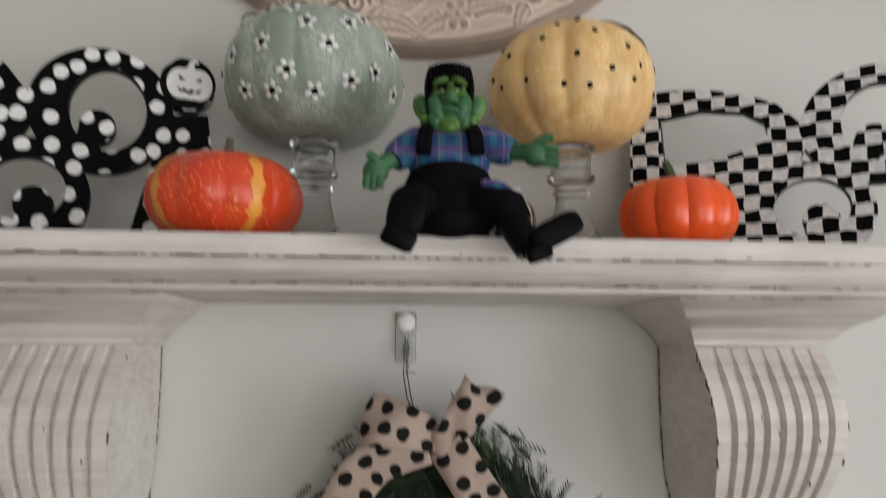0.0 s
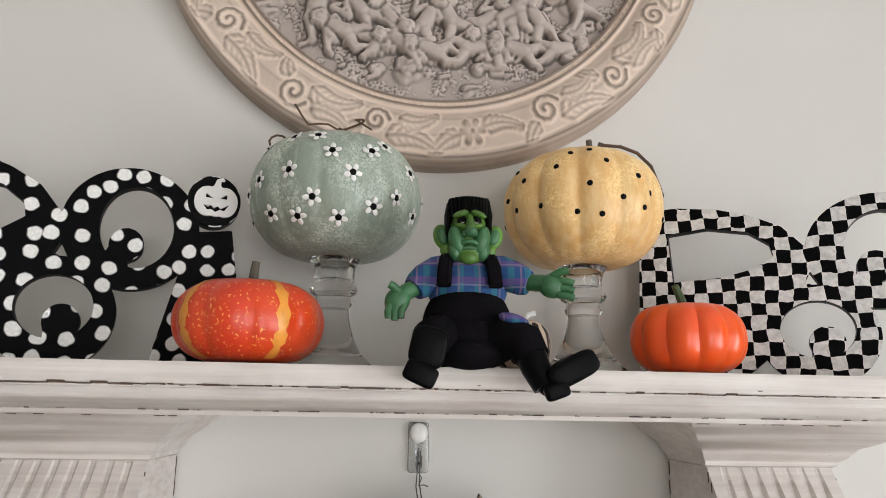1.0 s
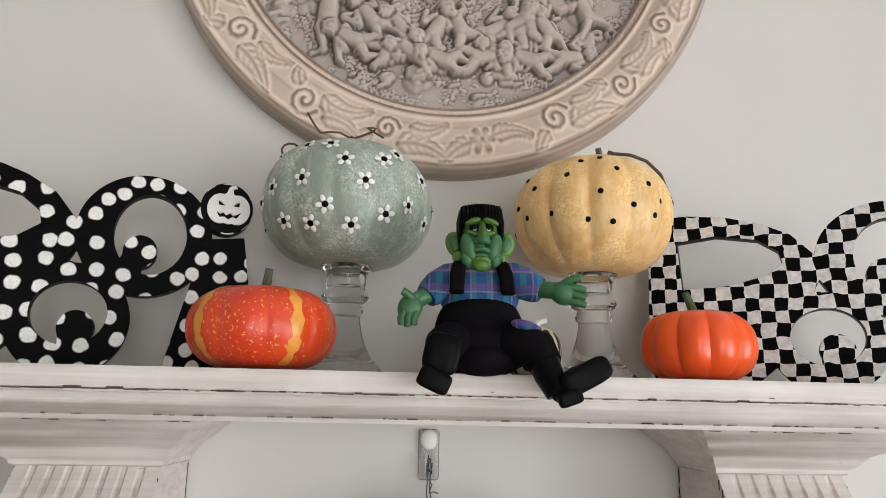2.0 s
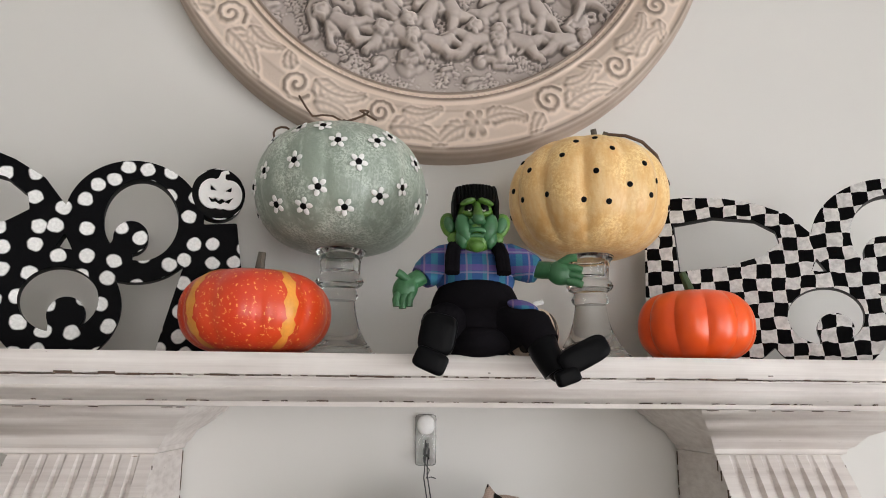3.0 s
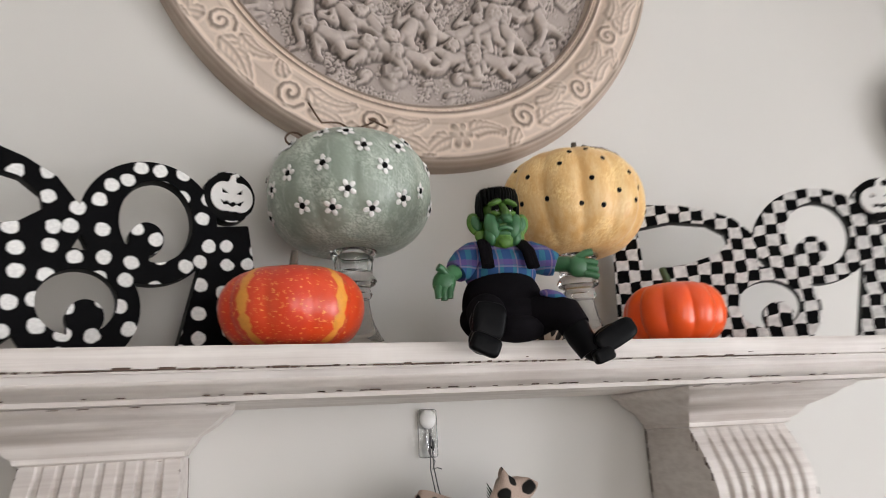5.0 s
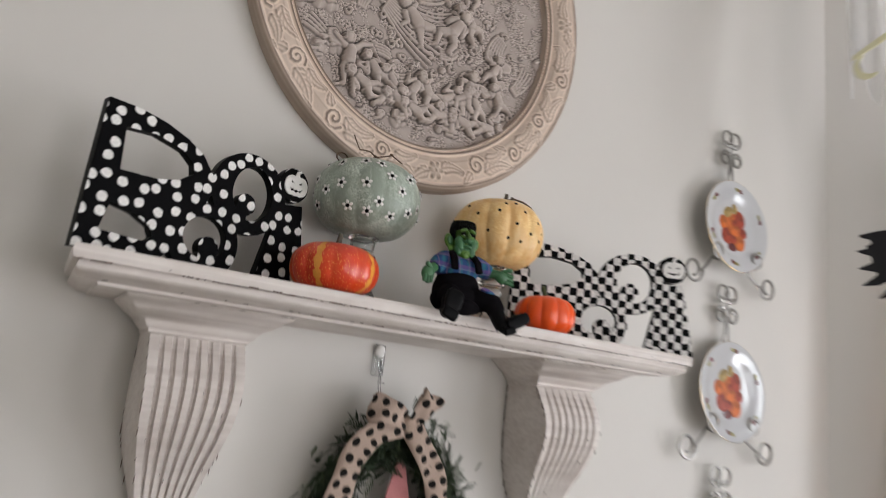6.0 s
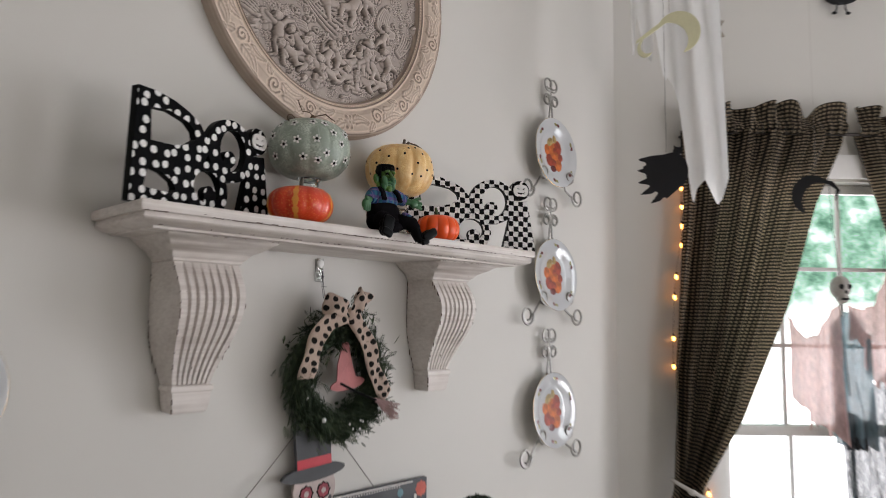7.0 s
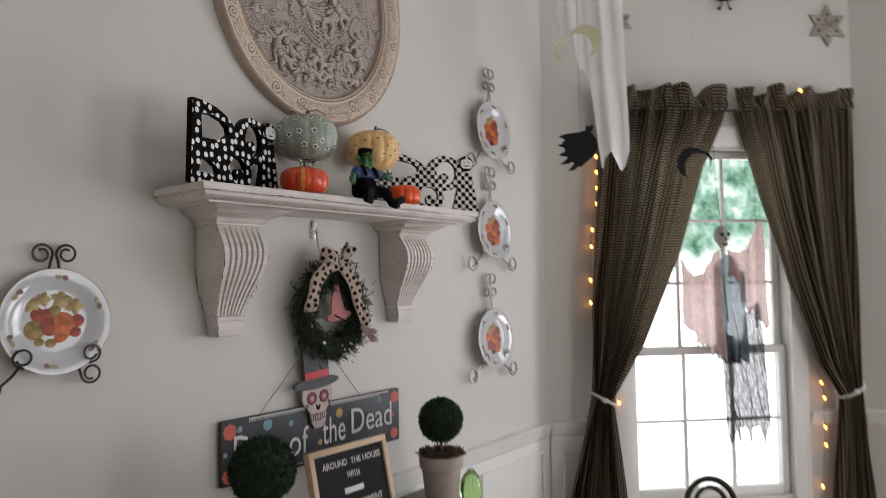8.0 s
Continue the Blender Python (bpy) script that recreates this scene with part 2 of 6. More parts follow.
M_YELLOW = brushed("butter_yellow_paint", (0.74, 0.42, 0.145), (0.82, 0.57, 0.27), 0.38, lo=0.42)
M_ORANGE = speckled("mottled_orange_skin", (0.74, 0.070, 0.012), (0.58, 0.028, 0.008), (0.90, 0.40, 0.10), 0.3, 0.605, 280)
M_STRIPE = plain("yellow_stripe", (0.78, 0.32, 0.045), 0.35, vary=0.3, scale=80)
M_SMALLORANGE = speckled("bright_orange_skin", (0.92, 0.115, 0.010), (0.80, 0.075, 0.008), (0.95, 0.42, 0.12), 0.3, 0.72, 120)
M_STEM = plain("grey_brown_stem", (0.10, 0.085, 0.065), 0.85, vary=0.4, scale=200, grain=0.6)
M_GREENSTEM = plain("green_stem", (0.05, 0.085, 0.03), 0.7, vary=0.3, scale=160)
M_TWIG = plain("dry_vine", (0.11, 0.065, 0.04), 0.85, vary=0.4, scale=200)
M_GLASS = glass("clear_pressed_glass", (0.97, 0.98, 0.97))
M_PLASTIC = glass("clear_plastic", (0.96, 0.97, 0.97), 0.12)
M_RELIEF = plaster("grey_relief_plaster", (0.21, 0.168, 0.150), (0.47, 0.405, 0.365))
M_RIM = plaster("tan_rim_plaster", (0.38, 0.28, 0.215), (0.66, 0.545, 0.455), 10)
M_CHINA = plain("white_china", (0.54, 0.55, 0.565), 0.08, vary=0.03, scale=10, grain=0.0, coat=0.5)
M_GILT = plain("gilt_edge", (0.55, 0.38, 0.16), 0.25, 1.0)
M_PEWTER = plain("pewter_wire", (0.36, 0.35, 0.33), 0.4, 0.85, vary=0.3)
M_IRON = plain("dark_iron_wire", (0.06, 0.05, 0.045), 0.45, 0.7, vary=0.4)
M_WIRE = plain("thin_steel_wire", (0.10, 0.10, 0.10), 0.4, 0.8)
M_BURLAP = dotted("dotted_burlap", (0.50, 0.385, 0.32), (0.012, 0.011, 0.010), 0.026, 0.0078, 0.9, "UV", 0.35, weave=700)
M_BURLAPPLAIN = plain("plain_burlap", (0.40, 0.30, 0.24), 0.95, vary=0.35, scale=120, grain=0.6)
M_NEEDLE = plain("evergreen_needles", (0.024, 0.044, 0.018), 0.75, vary=0.5, scale=60)
M_NEEDLE2 = plain("pale_evergreen_needles", (0.075, 0.105, 0.05), 0.75, vary=0.5, scale=60)
M_PINK = plain("dusty_pink_felt", (0.50, 0.20, 0.20), 0.95, vary=0.25, scale=90, grain=0.5)
M_BRISTLE = plain("mauve_bristles", (0.27, 0.17, 0.16), 0.9, vary=0.4, scale=150)
M_SIGN = plain("chalkboard_sign", (0.022, 0.024, 0.030), 0.5, vary=0.5, scale=30)
M_CHALK = plain("chalk_white_print", (0.72, 0.70, 0.67), 0.7, vary=0.15, scale=150)
M_CORAL = plain("coral_print", (0.62, 0.12, 0.08), 0.6, vary=0.3)
M_TEAL = plain("teal_print", (0.16, 0.30, 0.34), 0.6, vary=0.3)
M_AMBER = plain("amber_print", (0.60, 0.33, 0.12), 0.6, vary=0.3)
M_HATGREY = plain("charcoal_hat_paint", (0.06, 0.062, 0.068), 0.6, vary=0.25)
M_RED = plain("red_band_paint", (0.60, 0.055, 0.075), 0.6, vary=0.2)
M_BONE = plain("pale_pink_paint", (0.52, 0.425, 0.40), 0.6, vary=0.3, scale=90)
M_ROPE = plain("grey_cord", (0.30, 0.28, 0.26), 0.9, vary=0.3, scale=200)
M_CURTAIN = houndstooth("houndstooth_cotton")
M_TIE = plain("pale_cord", (0.50, 0.47, 0.44), 0.8)
M_GHOST = gauze("white_voile", (0.94, 0.94, 0.94), 0.95, (9, 9, 2.5), 0.97, 0.95, 0.28)
M_MOON = plain("pale_yellow_felt", (0.76, 0.74, 0.50), 0.8, vary=0.12)
M_BATFELT = plain("black_felt", (0.010, 0.010, 0.012), 0.9, vary=0.3)
M_PINKGAUZE = gauze("dusty_pink_gauze", (0.66, 0.44, 0.42), 0.95, edge=0.82)
M_BLUEGAUZE = gauze("grey_blue_gauze", (0.20, 0.27, 0.31), 0.95, edge=0.82)
M_DARKGAUZE = gauze("black_gauze", (0.05, 0.06, 0.07), 0.85, edge=0.66)
M_BONEGREY = plain("grey_bone", (0.40, 0.37, 0.34), 0.7, vary=0.3, scale=60)
M_STAR = plain("weathered_star_tin", (0.35, 0.32, 0.27), 0.7, vary=0.5, scale=60)
M_PANE = glass("window_glass", (1, 1, 1), 0.0, True)
M_BULB = glowing("warm_bulb", (1.0, 0.36, 0.07), 18.0)
M_MOSS = plain("dark_moss", (0.020, 0.042, 0.018), 0.9, vary=0.5, scale=80)
M_POT = plain("aged_clay", (0.50, 0.42, 0.37), 0.85, vary=0.3, scale=40)
M_SOILMOSS = plain("brown_moss", (0.13, 0.09, 0.06), 0.95, vary=0.5, scale=120)
M_OAK = plain("pale_oak", (0.55, 0.40, 0.26), 0.55, vary=0.2, scale=60)
M_FELT = plain("black_letter_felt", (0.012, 0.012, 0.012), 0.95, vary=0.3)
M_LIME = glass("lime_glass", (0.55, 0.85, 0.35), 0.05)
M_PURPLE = plain("plum_cloth", (0.10, 0.035, 0.07), 0.9, vary=0.4)
M_DARKWOOD = plain("dark_stained_wood", (0.06, 0.035, 0.022), 0.4, vary=0.4, scale=30)
M_OUT = outdoors("garden_glow")
M_PATIO = plain("pale_concrete", (0.78, 0.77, 0.74), 0.9, vary=0.12, scale=4)
M_SKIN = plain("green_resin", (0.078, 0.190, 0.022), 0.42, vary=0.75, scale=90)
M_SKINLIGHT = plain("teal_green_resin", (0.034, 0.130, 0.048), 0.42, vary=0.35, scale=90)
M_OVERALL = plain("black_cloth", (0.0075, 0.0066, 0.008), 0.95, vary=0.35, scale=80, grain=0.4, shine=0.03)
M_BOOT = plain("black_resin", (0.003, 0.003, 0.0035), 0.32, vary=0.3, shine=0.06)


def plaid(name):
    m, nt, b = material(name, 0.9)
    v = coords(nt)
    sep = nt.nodes.new("ShaderNodeSeparateXYZ")
    nt.links.new(v, sep.inputs[0])
    c = (0.014, 0.060, 0.18)
    for sock, size, lim, col in ((0, 0.0085, 0.0052, (0.02, 0.16, 0.20)), (2, 0.0095, 0.0062, (0.12, 0.05, 0.20)), (0, 0.0105, 0.0096, (0.22, 0.14, 0.22)), (2, 0.0115, 0.0106, (0.20, 0.18, 0.26))):
        k = nt.nodes.new("ShaderNodeMath")
        k.operation = "PINGPONG"
        k.inputs[1].default_value = size
        nt.links.new(sep.outputs[sock], k.inputs[0])
        g = nt.nodes.new("ShaderNodeMath")
        g.operation = "GREATER_THAN"
        g.inputs[1].default_value = lim
        nt.links.new(k.outputs[0], g.inputs[0])
        h = nt.nodes.new("ShaderNodeMath")
        h.operation = "MULTIPLY"
        h.inputs[1].default_value = 0.65
        nt.links.new(g.outputs[0], h.inputs[0])
        c = mixed(nt, h.outputs[0], c, col)
    nt.links.new(c, b.inputs["Base Color"])
    bump(nt, b, noise_tex(nt, v, 500), 0.3)
    return m


M_PLAID = plaid("blue_plaid_cloth")

# ---- building helpers ----


def thing(name, label, category, m=None, group="", kind=""):
    ob = new(name)
    ob.empty_display_size = 0.05
    if m is not None:
        ob.matrix_world = m
    return tagged(ob, label, category, group, kind)


def mesh_of(bm, name, smooth):
    bmesh.ops.recalc_face_normals(bm, faces=bm.faces)
    me = bpy.data.meshes.new(name)
    bm.to_mesh(me)
    bm.free()
    if smooth:
        me.polygons.foreach_set("use_smooth", [True] * len(me.polygons))
        me.set_sharp_from_angle(angle=radians(smooth))
    return me


def part(name, bm, mat, parent=None, label="", smooth=40):
    """Links a bmesh or mesh as one object under its thing."""
    me = mesh_of(bm, name, smooth) if isinstance(bm, bmesh.types.BMesh) else bm
    if mat is not None:
        me.materials.clear()
        me.materials.append(mat)
    ob = new(name, me)
    ob.parent = parent
    return tagged(ob, label)


def again(ob, m):
    """A piece that shares another's mesh."""
    o = new(ob.name.split(".")[0], ob.data)
    o.parent = ob.parent
    o.matrix_basis = m
    return o


def box(x0, x1, y0, y1, z0, z1, bevel=0.0, bm=None):
    bm = bm or bmesh.new()
    r = bmesh.ops.create_cube(bm, size=1, matrix=Matrix.LocRotScale(((x0 + x1) / 2, (y0 + y1) / 2, (z0 + z1) / 2), None, (abs(x1 - x0), abs(y1 - y0), abs(z1 - z0))))
    if bevel:
        es = list({e for v in r["verts"] for e in v.link_edges})
        bmesh.ops.bevel(bm, geom=es, offset=bevel, segments=2, affect="EDGES", profile=0.5)
    return bm


def ball(c, r, seg=20, rings=12, bm=None, rot=(0, 0, 0), mat=0):
    bm = bm or bmesh.new()
    m = Matrix.LocRotScale(c, Euler([radians(a) for a in rot]), r if isinstance(r, tuple) else (r, r, r))
    got = bmesh.ops.create_uvsphere(bm, u_segments=seg, v_segments=rings, radius=1, matrix=m)
    for f in {f for v in got["verts"] for f in v.link_faces}:
        f.material_index = mat
    return bm


def skin(bm, loops, closed=True, caps=False, mat=0):
    """Quads between successive rings of points; rings closed on themselves if asked."""
    rows = [[bm.verts.new(p) for p in lp] for lp in loops]
    n = len(rows[0])
    for a, b in zip(rows, rows[1:]):
        for i in range(n if closed else n - 1):
            j = (i + 1) % n
            bm.faces.new((a[i], a[j], b[j], b[i])).material_index = mat
    if caps:
        bm.faces.new(list(reversed(rows[0]))).material_index = mat
        bm.faces.new(rows[-1]).material_index = mat
    return rows


def lathe(profile, n=40, bm=None, wave=None, caps=False):
    bm = bm or bmesh.new()
    loops = []
    for r, z in profile:
        lp = []
        for i in range(n):
            a = 2 * math.pi * i / n
            k = r * (wave(a, z) if wave else 1)
            lp.append((k * math.cos(a), k * math.sin(a), z))
        loops.append(lp)
    skin(bm, loops, True, caps)
    return bm


def tube(points, radius, n=8, bm=None, mat=0):
    """A round wire along points; radius may be a function of the share along it."""
    bm = bm or bmesh.new()
    pts = [Vector(p) for p in points]
    loops, side = [], None
    for i, p in enumerate(pts):
        d = (pts[min(i + 1, len(pts) - 1)] - pts[max(i - 1, 0)]).normalized()
        if side is None:
            side = d.orthogonal().normalized()
        side = (side - d * side.dot(d)).normalized()
        up = d.cross(side)
        r = radius(i / (len(pts) - 1)) if callable(radius) else radius
        loops.append([p + (side * math.cos(a) + up * math.sin(a)) * r for a in (2 * math.pi * k / n for k in range(n))])
    skin(bm, loops, True, True, mat)
    return bm


def mouldings(x0, x1, depth, levels):
    """A board against the wall y=0 whose front and both ends follow a moulding: levels of (overhang, z)."""
    bm = bmesh.new()
    loops = [[(x0 - o, -0.004, z), (x0 - o, -depth - o, z), (x1 + o, -depth - o, z), (x1 + o, -0.004, z)] for o, z in levels]
    skin(bm, loops, True, True)
    return bm


def outline_mesh(inside, x0, x1, y0, y1, step, thick, edge=0.0):
    """A flat plate of a given thickness, cut to the shape where inside(x, y) is above zero, holes and all."""
    xs, ys = np.arange(x0, x1 + step, step), np.arange(y0, y1 + step, step)
    X, Y = np.meshgrid(xs, ys, indexing="ij")
    F = inside(X, Y)
    F[0, :] = F[-1, :] = F[:, 0] = F[:, -1] = -1e-3
    F = np.where(F == 0, 1e-9, F)
    nxt, pos = {}, {}
    ins = F > 0

    def cut(a, b):
        key = (a, b) if a < b else (b, a)
        if key not in pos:
            k = F[a] / (F[a] - F[b])
            pos[key] = (X[a] + k * (X[b] - X[a]), Y[a] + k * (Y[b] - Y[a]))
        return key

    mixed_cells = np.argwhere((ins[:-1, :-1].astype(int) + ins[1:, :-1] + ins[:-1, 1:] + ins[1:, 1:]) % 4 != 0)
    for i, j in mixed_cells:
        c = [(i, j), (i + 1, j), (i + 1, j + 1), (i, j + 1)]
        outs, ents = [], []
        for k in range(4):
            a, b = c[k], c[(k + 1) % 4]
            if ins[a] and not ins[b]:
                outs.append(cut(a, b))
            elif ins[b] and not ins[a]:
                ents.append(cut(a, b))
        for o, e in zip(outs, ents):
            nxt[o] = e
    cu = bpy.data.curves.new("outline", "CURVE")
    cu.dimensions, cu.fill_mode, cu.extrude, cu.bevel_depth = "2D", "BOTH", thick / 2 - edge, edge
    while nxt:
        start, cur = next(iter(nxt.items()))
        chain = [start]
        del nxt[start]
        while cur in nxt:
            chain.append(cur)
            cur = nxt.pop(cur)
        pts = [pos[k] for k in chain]
        if len(pts) < 5:
            continue
        sp = cu.splines.new("POLY")
        sp.points.add(len(pts) - 1)
        for q, (a, b) in zip(sp.points, pts):
            q.co = (a, b, 0, 1)
        sp.use_cyclic_u = True
    return curve_mesh(cu)


def curve_mesh(cu):
    ob = bpy.data.objects.new("outline", cu)
    scene.collection.objects.link(ob)
    me = bpy.data.meshes.new_from_object(ob.evaluated_get(bpy.context.evaluated_depsgraph_get()))
    bpy.data.objects.remove(ob)
    return me


def words(text, size, thick=0.0008, align="CENTER"):
    cu = bpy.data.curves.new("words", "FONT")
    cu.body, cu.size, cu.extrude, cu.align_x, cu.align_y, cu.resolution_u = text, size, thick, align, "CENTER", 3
    return curve_mesh(cu)


def ell(X, Y, cx, cy, rx, ry):
    return 1 - np.sqrt(((X - cx) / rx) ** 2 + ((Y - cy) / ry) ** 2)


def poly_in(X, Y, pts):
    """Signed distance to a polygon, positive inside."""
    d, s = np.full(X.shape, 1e9), np.ones(X.shape)
    n = len(pts)
    for i in range(n):
        (ax, ay), (bx, by) = pts[i], pts[i - 1]
        ex, ey, wx, wy = bx - ax, by - ay, X - ax, Y - ay
        t = np.clip((wx * ex + wy * ey) / (ex * ex + ey * ey), 0, 1)
        d = np.minimum(d, (wx - ex * t) ** 2 + (wy - ey * t) ** 2)
        c1, c2, c3 = Y >= ay, Y < by, ex * wy > ey * wx
        s = np.where((c1 & c2 & c3) | (~c1 & ~c2 & ~c3), -s, s)
    return np.where(s < 0, 1, -1) * np.sqrt(d)


# ---- the room: a bay with slanted walls beside the long wall ----
BAY = 1.595
L = 1.80
CEIL = 3.45
BX, BY = BAY + L * math.cos(radians(45)), -L * math.sin(radians(45))
MB = pose(BAY, 0, 0, 0, 0, -45)
FLOOR_PLAN = [(-3.3, 0.15), (BAY + 0.06, 0.15), (BX + 0.15, BY + 0.06), (BX + 0.15, -3.09), (BAY + 0.06, -4.55), (-3.3, -4.55)]


def slab(name, z0, z1, mat, label):
    bm = bmesh.new()
    skin(bm, [[(x, y, z0) for x, y in FLOOR_PLAN], [(x, y, z1) for x, y in FLOOR_PLAN]], True, True)
    return tagged(part(name, bm, mat, None, label), kind="structure", category=name)


# unseen floor, kept pale so it bounces light up under the shelf
slab("floor", -0.12, 0, M_FLOOR, "pale beige dining room floor, out of view, kept light to bounce light")
slab("ceiling", CEIL, CEIL + 0.1, M_CEIL, "plain white painted ceiling")


def wall(name, m, length, openings, label, t=0.15):
    """A wall along local x, its room face at local y=0; openings of (x0, x1, z0, z1) go right through."""
    bm = bmesh.new()
    x = 0.0
    for a, b, z0, z1 in openings:
        box(x, a, 0, t, 0, CEIL, bm=bm)
        box(a, b, 0, t, 0, z0, bm=bm)
        box(a, b, 0, t, z1, CEIL, bm=bm)
        x = b
    box(x, length, 0, t, 0, CEIL, bm=bm)
    ob = part(name, bm, M_WALL, None, label)
    ob.matrix_world = m
    return tagged(ob, kind="structure", category="wall")


WIN = (0.46, 1.37, 0.40, 2.30)
wall("wall_north", pose(-3.15, 0, 0), 3.15 + BAY, [], "long off-white painted wall that carries the shelf")
wall("wall_bay_north", MB, L, [WIN], "slanted off-white bay wall round the curtained window")
wall("wall_bay_east", pose(BX, BY, 0, 0, 0, -90), 1.76, [(0.38, 1.38, 0.40, 2.55)], "off-white middle wall of the bay")
wall("wall_bay_south", pose(BX, BY - 1.76, 0, 0, 0, -135), L, [(0.40, 1.40, 0.40, 2.55)], "off-white slanted wall on the far side of the bay")
# opening added to hold the fill lamp; no window is known here
wall("wall_south", pose(BAY, -4.30, 0, 0, 0, 180), 3.15 + BAY, [(0.42, 1.57, 0.45, 2.55)], "plain off-white wall behind the camera")
wall("wall_west", pose(-3.15, -4.30, 0, 0, 0, 90), 4.30, [], "plain off-white wall at the room's far end")


def chair_rail(name, m, x0, x1):
    bm = bmesh.new()
    prof = [(0, 0.775), (0.012, 0.78), (0.016, 0.80), (0.024, 0.812), (0.026, 0.826), (0.034, 0.836), (0.036, 0.848), (0.0, 0.852)]
    skin(bm, [[(x, -y, z) for y, z in prof] for x in (x0, x1)], True, True)
    ob = part(name, bm, M_TRIM, None, "white moulded wooden chair rail along the wall")
    ob.matrix_world = m
    return tagged(ob, kind="structure", category="chair rail")


chair_rail("trim_north", pose(-3.15, 0, 0), 0, 3.15 + BAY - 0.012)
chair_rail("trim_bay_north", MB, 0.012, WIN[0] - 0.10)
chair_rail("trim_bay_north_end", MB, WIN[1] + 0.10, L - 0.014)
chair_rail("trim_bay_east", pose(BX, BY, 0, 0, 0, -90), 0.014, 0.28)



def wainscot(name, m, x0, x1):
    bm = box(x0, x1, -0.008, -0.0005, 0.12, 0.774)
    box(x0, x1, -0.018, -0.0005, 0.0, 0.119, 0.003, bm)
    n = max(1, round((x1 - x0) / 0.7))
    for k in range(n):
        a, b = x0 + (x1 - x0) * k / n + 0.06, x0 + (x1 - x0) * (k + 1) / n - 0.06
        if b - a > 0.1:
            for q in ((a, b, 0.70, 0.716), (a, b, 0.20, 0.216), (a, a + 0.016, 0.217, 0.699), (b - 0.016, b, 0.217, 0.699)):
                box(q[0], q[1], -0.018, -0.0085, q[2], q[3], 0.003, bm)
    ob = part(name, bm, M_TRIM, None, "white painted panelling under the chair rail")
    ob.matrix_world = m
    return tagged(ob, kind="structure", category="panelling")


wainscot("trim_panel_north", pose(-3.15, 0, 0), 0.02, 3.15 + BAY - 0.012)
wainscot("trim_panel_bay", MB, 0.012, WIN[0] - 0.10)

# ---- the window in the slanted wall ----
win = thing("window_1", "white double-hung window with small panes and bright garden behind", "window", MB, kind="structure")
for nm, b in (("casing", (WIN[0] - 0.095, WIN[0] - 0.002, -0.02, 0.02, 0.36, 2.31)), ("casing", (WIN[1] + 0.002, WIN[1] + 0.095, -0.02, 0.02, 0.36, 2.31)),
              ("head_casing", (WIN[0] - 0.11, WIN[1] + 0.11, -0.024, 0.02, 2.312, 2.42)), ("window_sill", (WIN[0] - 0.13, WIN[1] + 0.13, -0.06, 0.02, 0.325, 0.357))):
    part(nm, box(*b, bevel=0.005), M_TRIM, win)


def sash(name, z0, z1, y, rows):
    f = part(name, box(WIN[0] + 0.002, WIN[0] + 0.042, y, y + 0.032, z0, z1, 0.003), M_TRIM, win)
    for b in ((WIN[1] - 0.042, WIN[1] - 0.002, y, y + 0.032, z0, z1), (WIN[0] + 0.043, WIN[1] - 0.043, y, y + 0.032, z0, z0 + 0.05), (WIN[0] + 0.043, WIN[1] - 0.043, y, y + 0.032, z1 - 0.04, z1)):
        part("sash_rail", box(*b, bevel=0.003), M_TRIM, f)
    a0, a1, b0, b1 = WIN[0] + 0.043, WIN[1] - 0.043, z0 + 0.051, z1 - 0.041
    w, h = (a1 - a0) / 3, (b1 - b0) / rows
    for i in (1, 2):
        part("muntin", box(a0 + w * i - 0.009, a0 + w * i + 0.009, y + 0.006, y + 0.026, b0, b1, 0.003), M_TRIM, f)
    for j in range(1, rows):
        part("muntin", box(a0, a1, y + 0.0075, y + 0.0245, b0 + h * j - 0.009, b0 + h * j + 0.009, 0.003), M_TRIM, f)
    p = part("pane", box(a0, a1, y + 0.014, y + 0.018, b0, b1), M_PANE, f)
    p.visible_shadow = False


sash("lower_sash", 0.402, 1.215, 0.035, 2)
sash("upper_sash", 1.165, 2.298, 0.075, 3)

# ---- outside ----
bm = bmesh.new()
bmesh.ops.create_circle(bm, cap_ends=True, segments=48, radius=300, matrix=Matrix.Translation((0, 0, -0.6)))
tagged(part("ground", bm, M_PATIO, None, "pale sunlit paving outside the window"), kind="structure", category="ground")
bm = bmesh.new()
arc = [(2.2 + 5.5 * math.cos(a), -0.64 + 5.5 * math.sin(a)) for a in (radians(d) for d in range(-75, 136, 5))]
skin(bm, [[(x, y, z) for x, y in arc] for z in (-0.6, 7)], False)
tagged(part("backdrop", bm, M_OUT, None, "glowing backdrop of blurred trees and pale yard", 80), kind="structure", category="backdrop")

# ---- wall shelf ----
SHELF = 1.8748
shelf = thing("wall_shelf", "long white distressed wooden wall shelf on two corbels", "shelf")
part("shelf_board", mouldings(-0.590, 0.637, 0.256, [(-0.004, 1.8535), (0.001, 1.8545), (0.003, 1.860), (0.003, 1.8708), (0.0, SHELF)]), M_SHABBY, shelf)
part("edge_groove", mouldings(-0.583, 0.630, 0.249, [(0, 1.8512), (0, 1.8534)]), M_SHABBY, shelf, "recessed line under the shelf edge")
part("shelf_moulding", mouldings(-0.582, 0.629, 0.248, [(-0.030, 1.826), (-0.028, 1.8305), (-0.012, 1.8315), (-0.008, 1.834), (0.0, 1.838), (0.003, 1.844), (0.001, 1.851)]), M_SHABBY, shelf)
rng = random.Random(5)
bm = bmesh.new()
x = -0.585
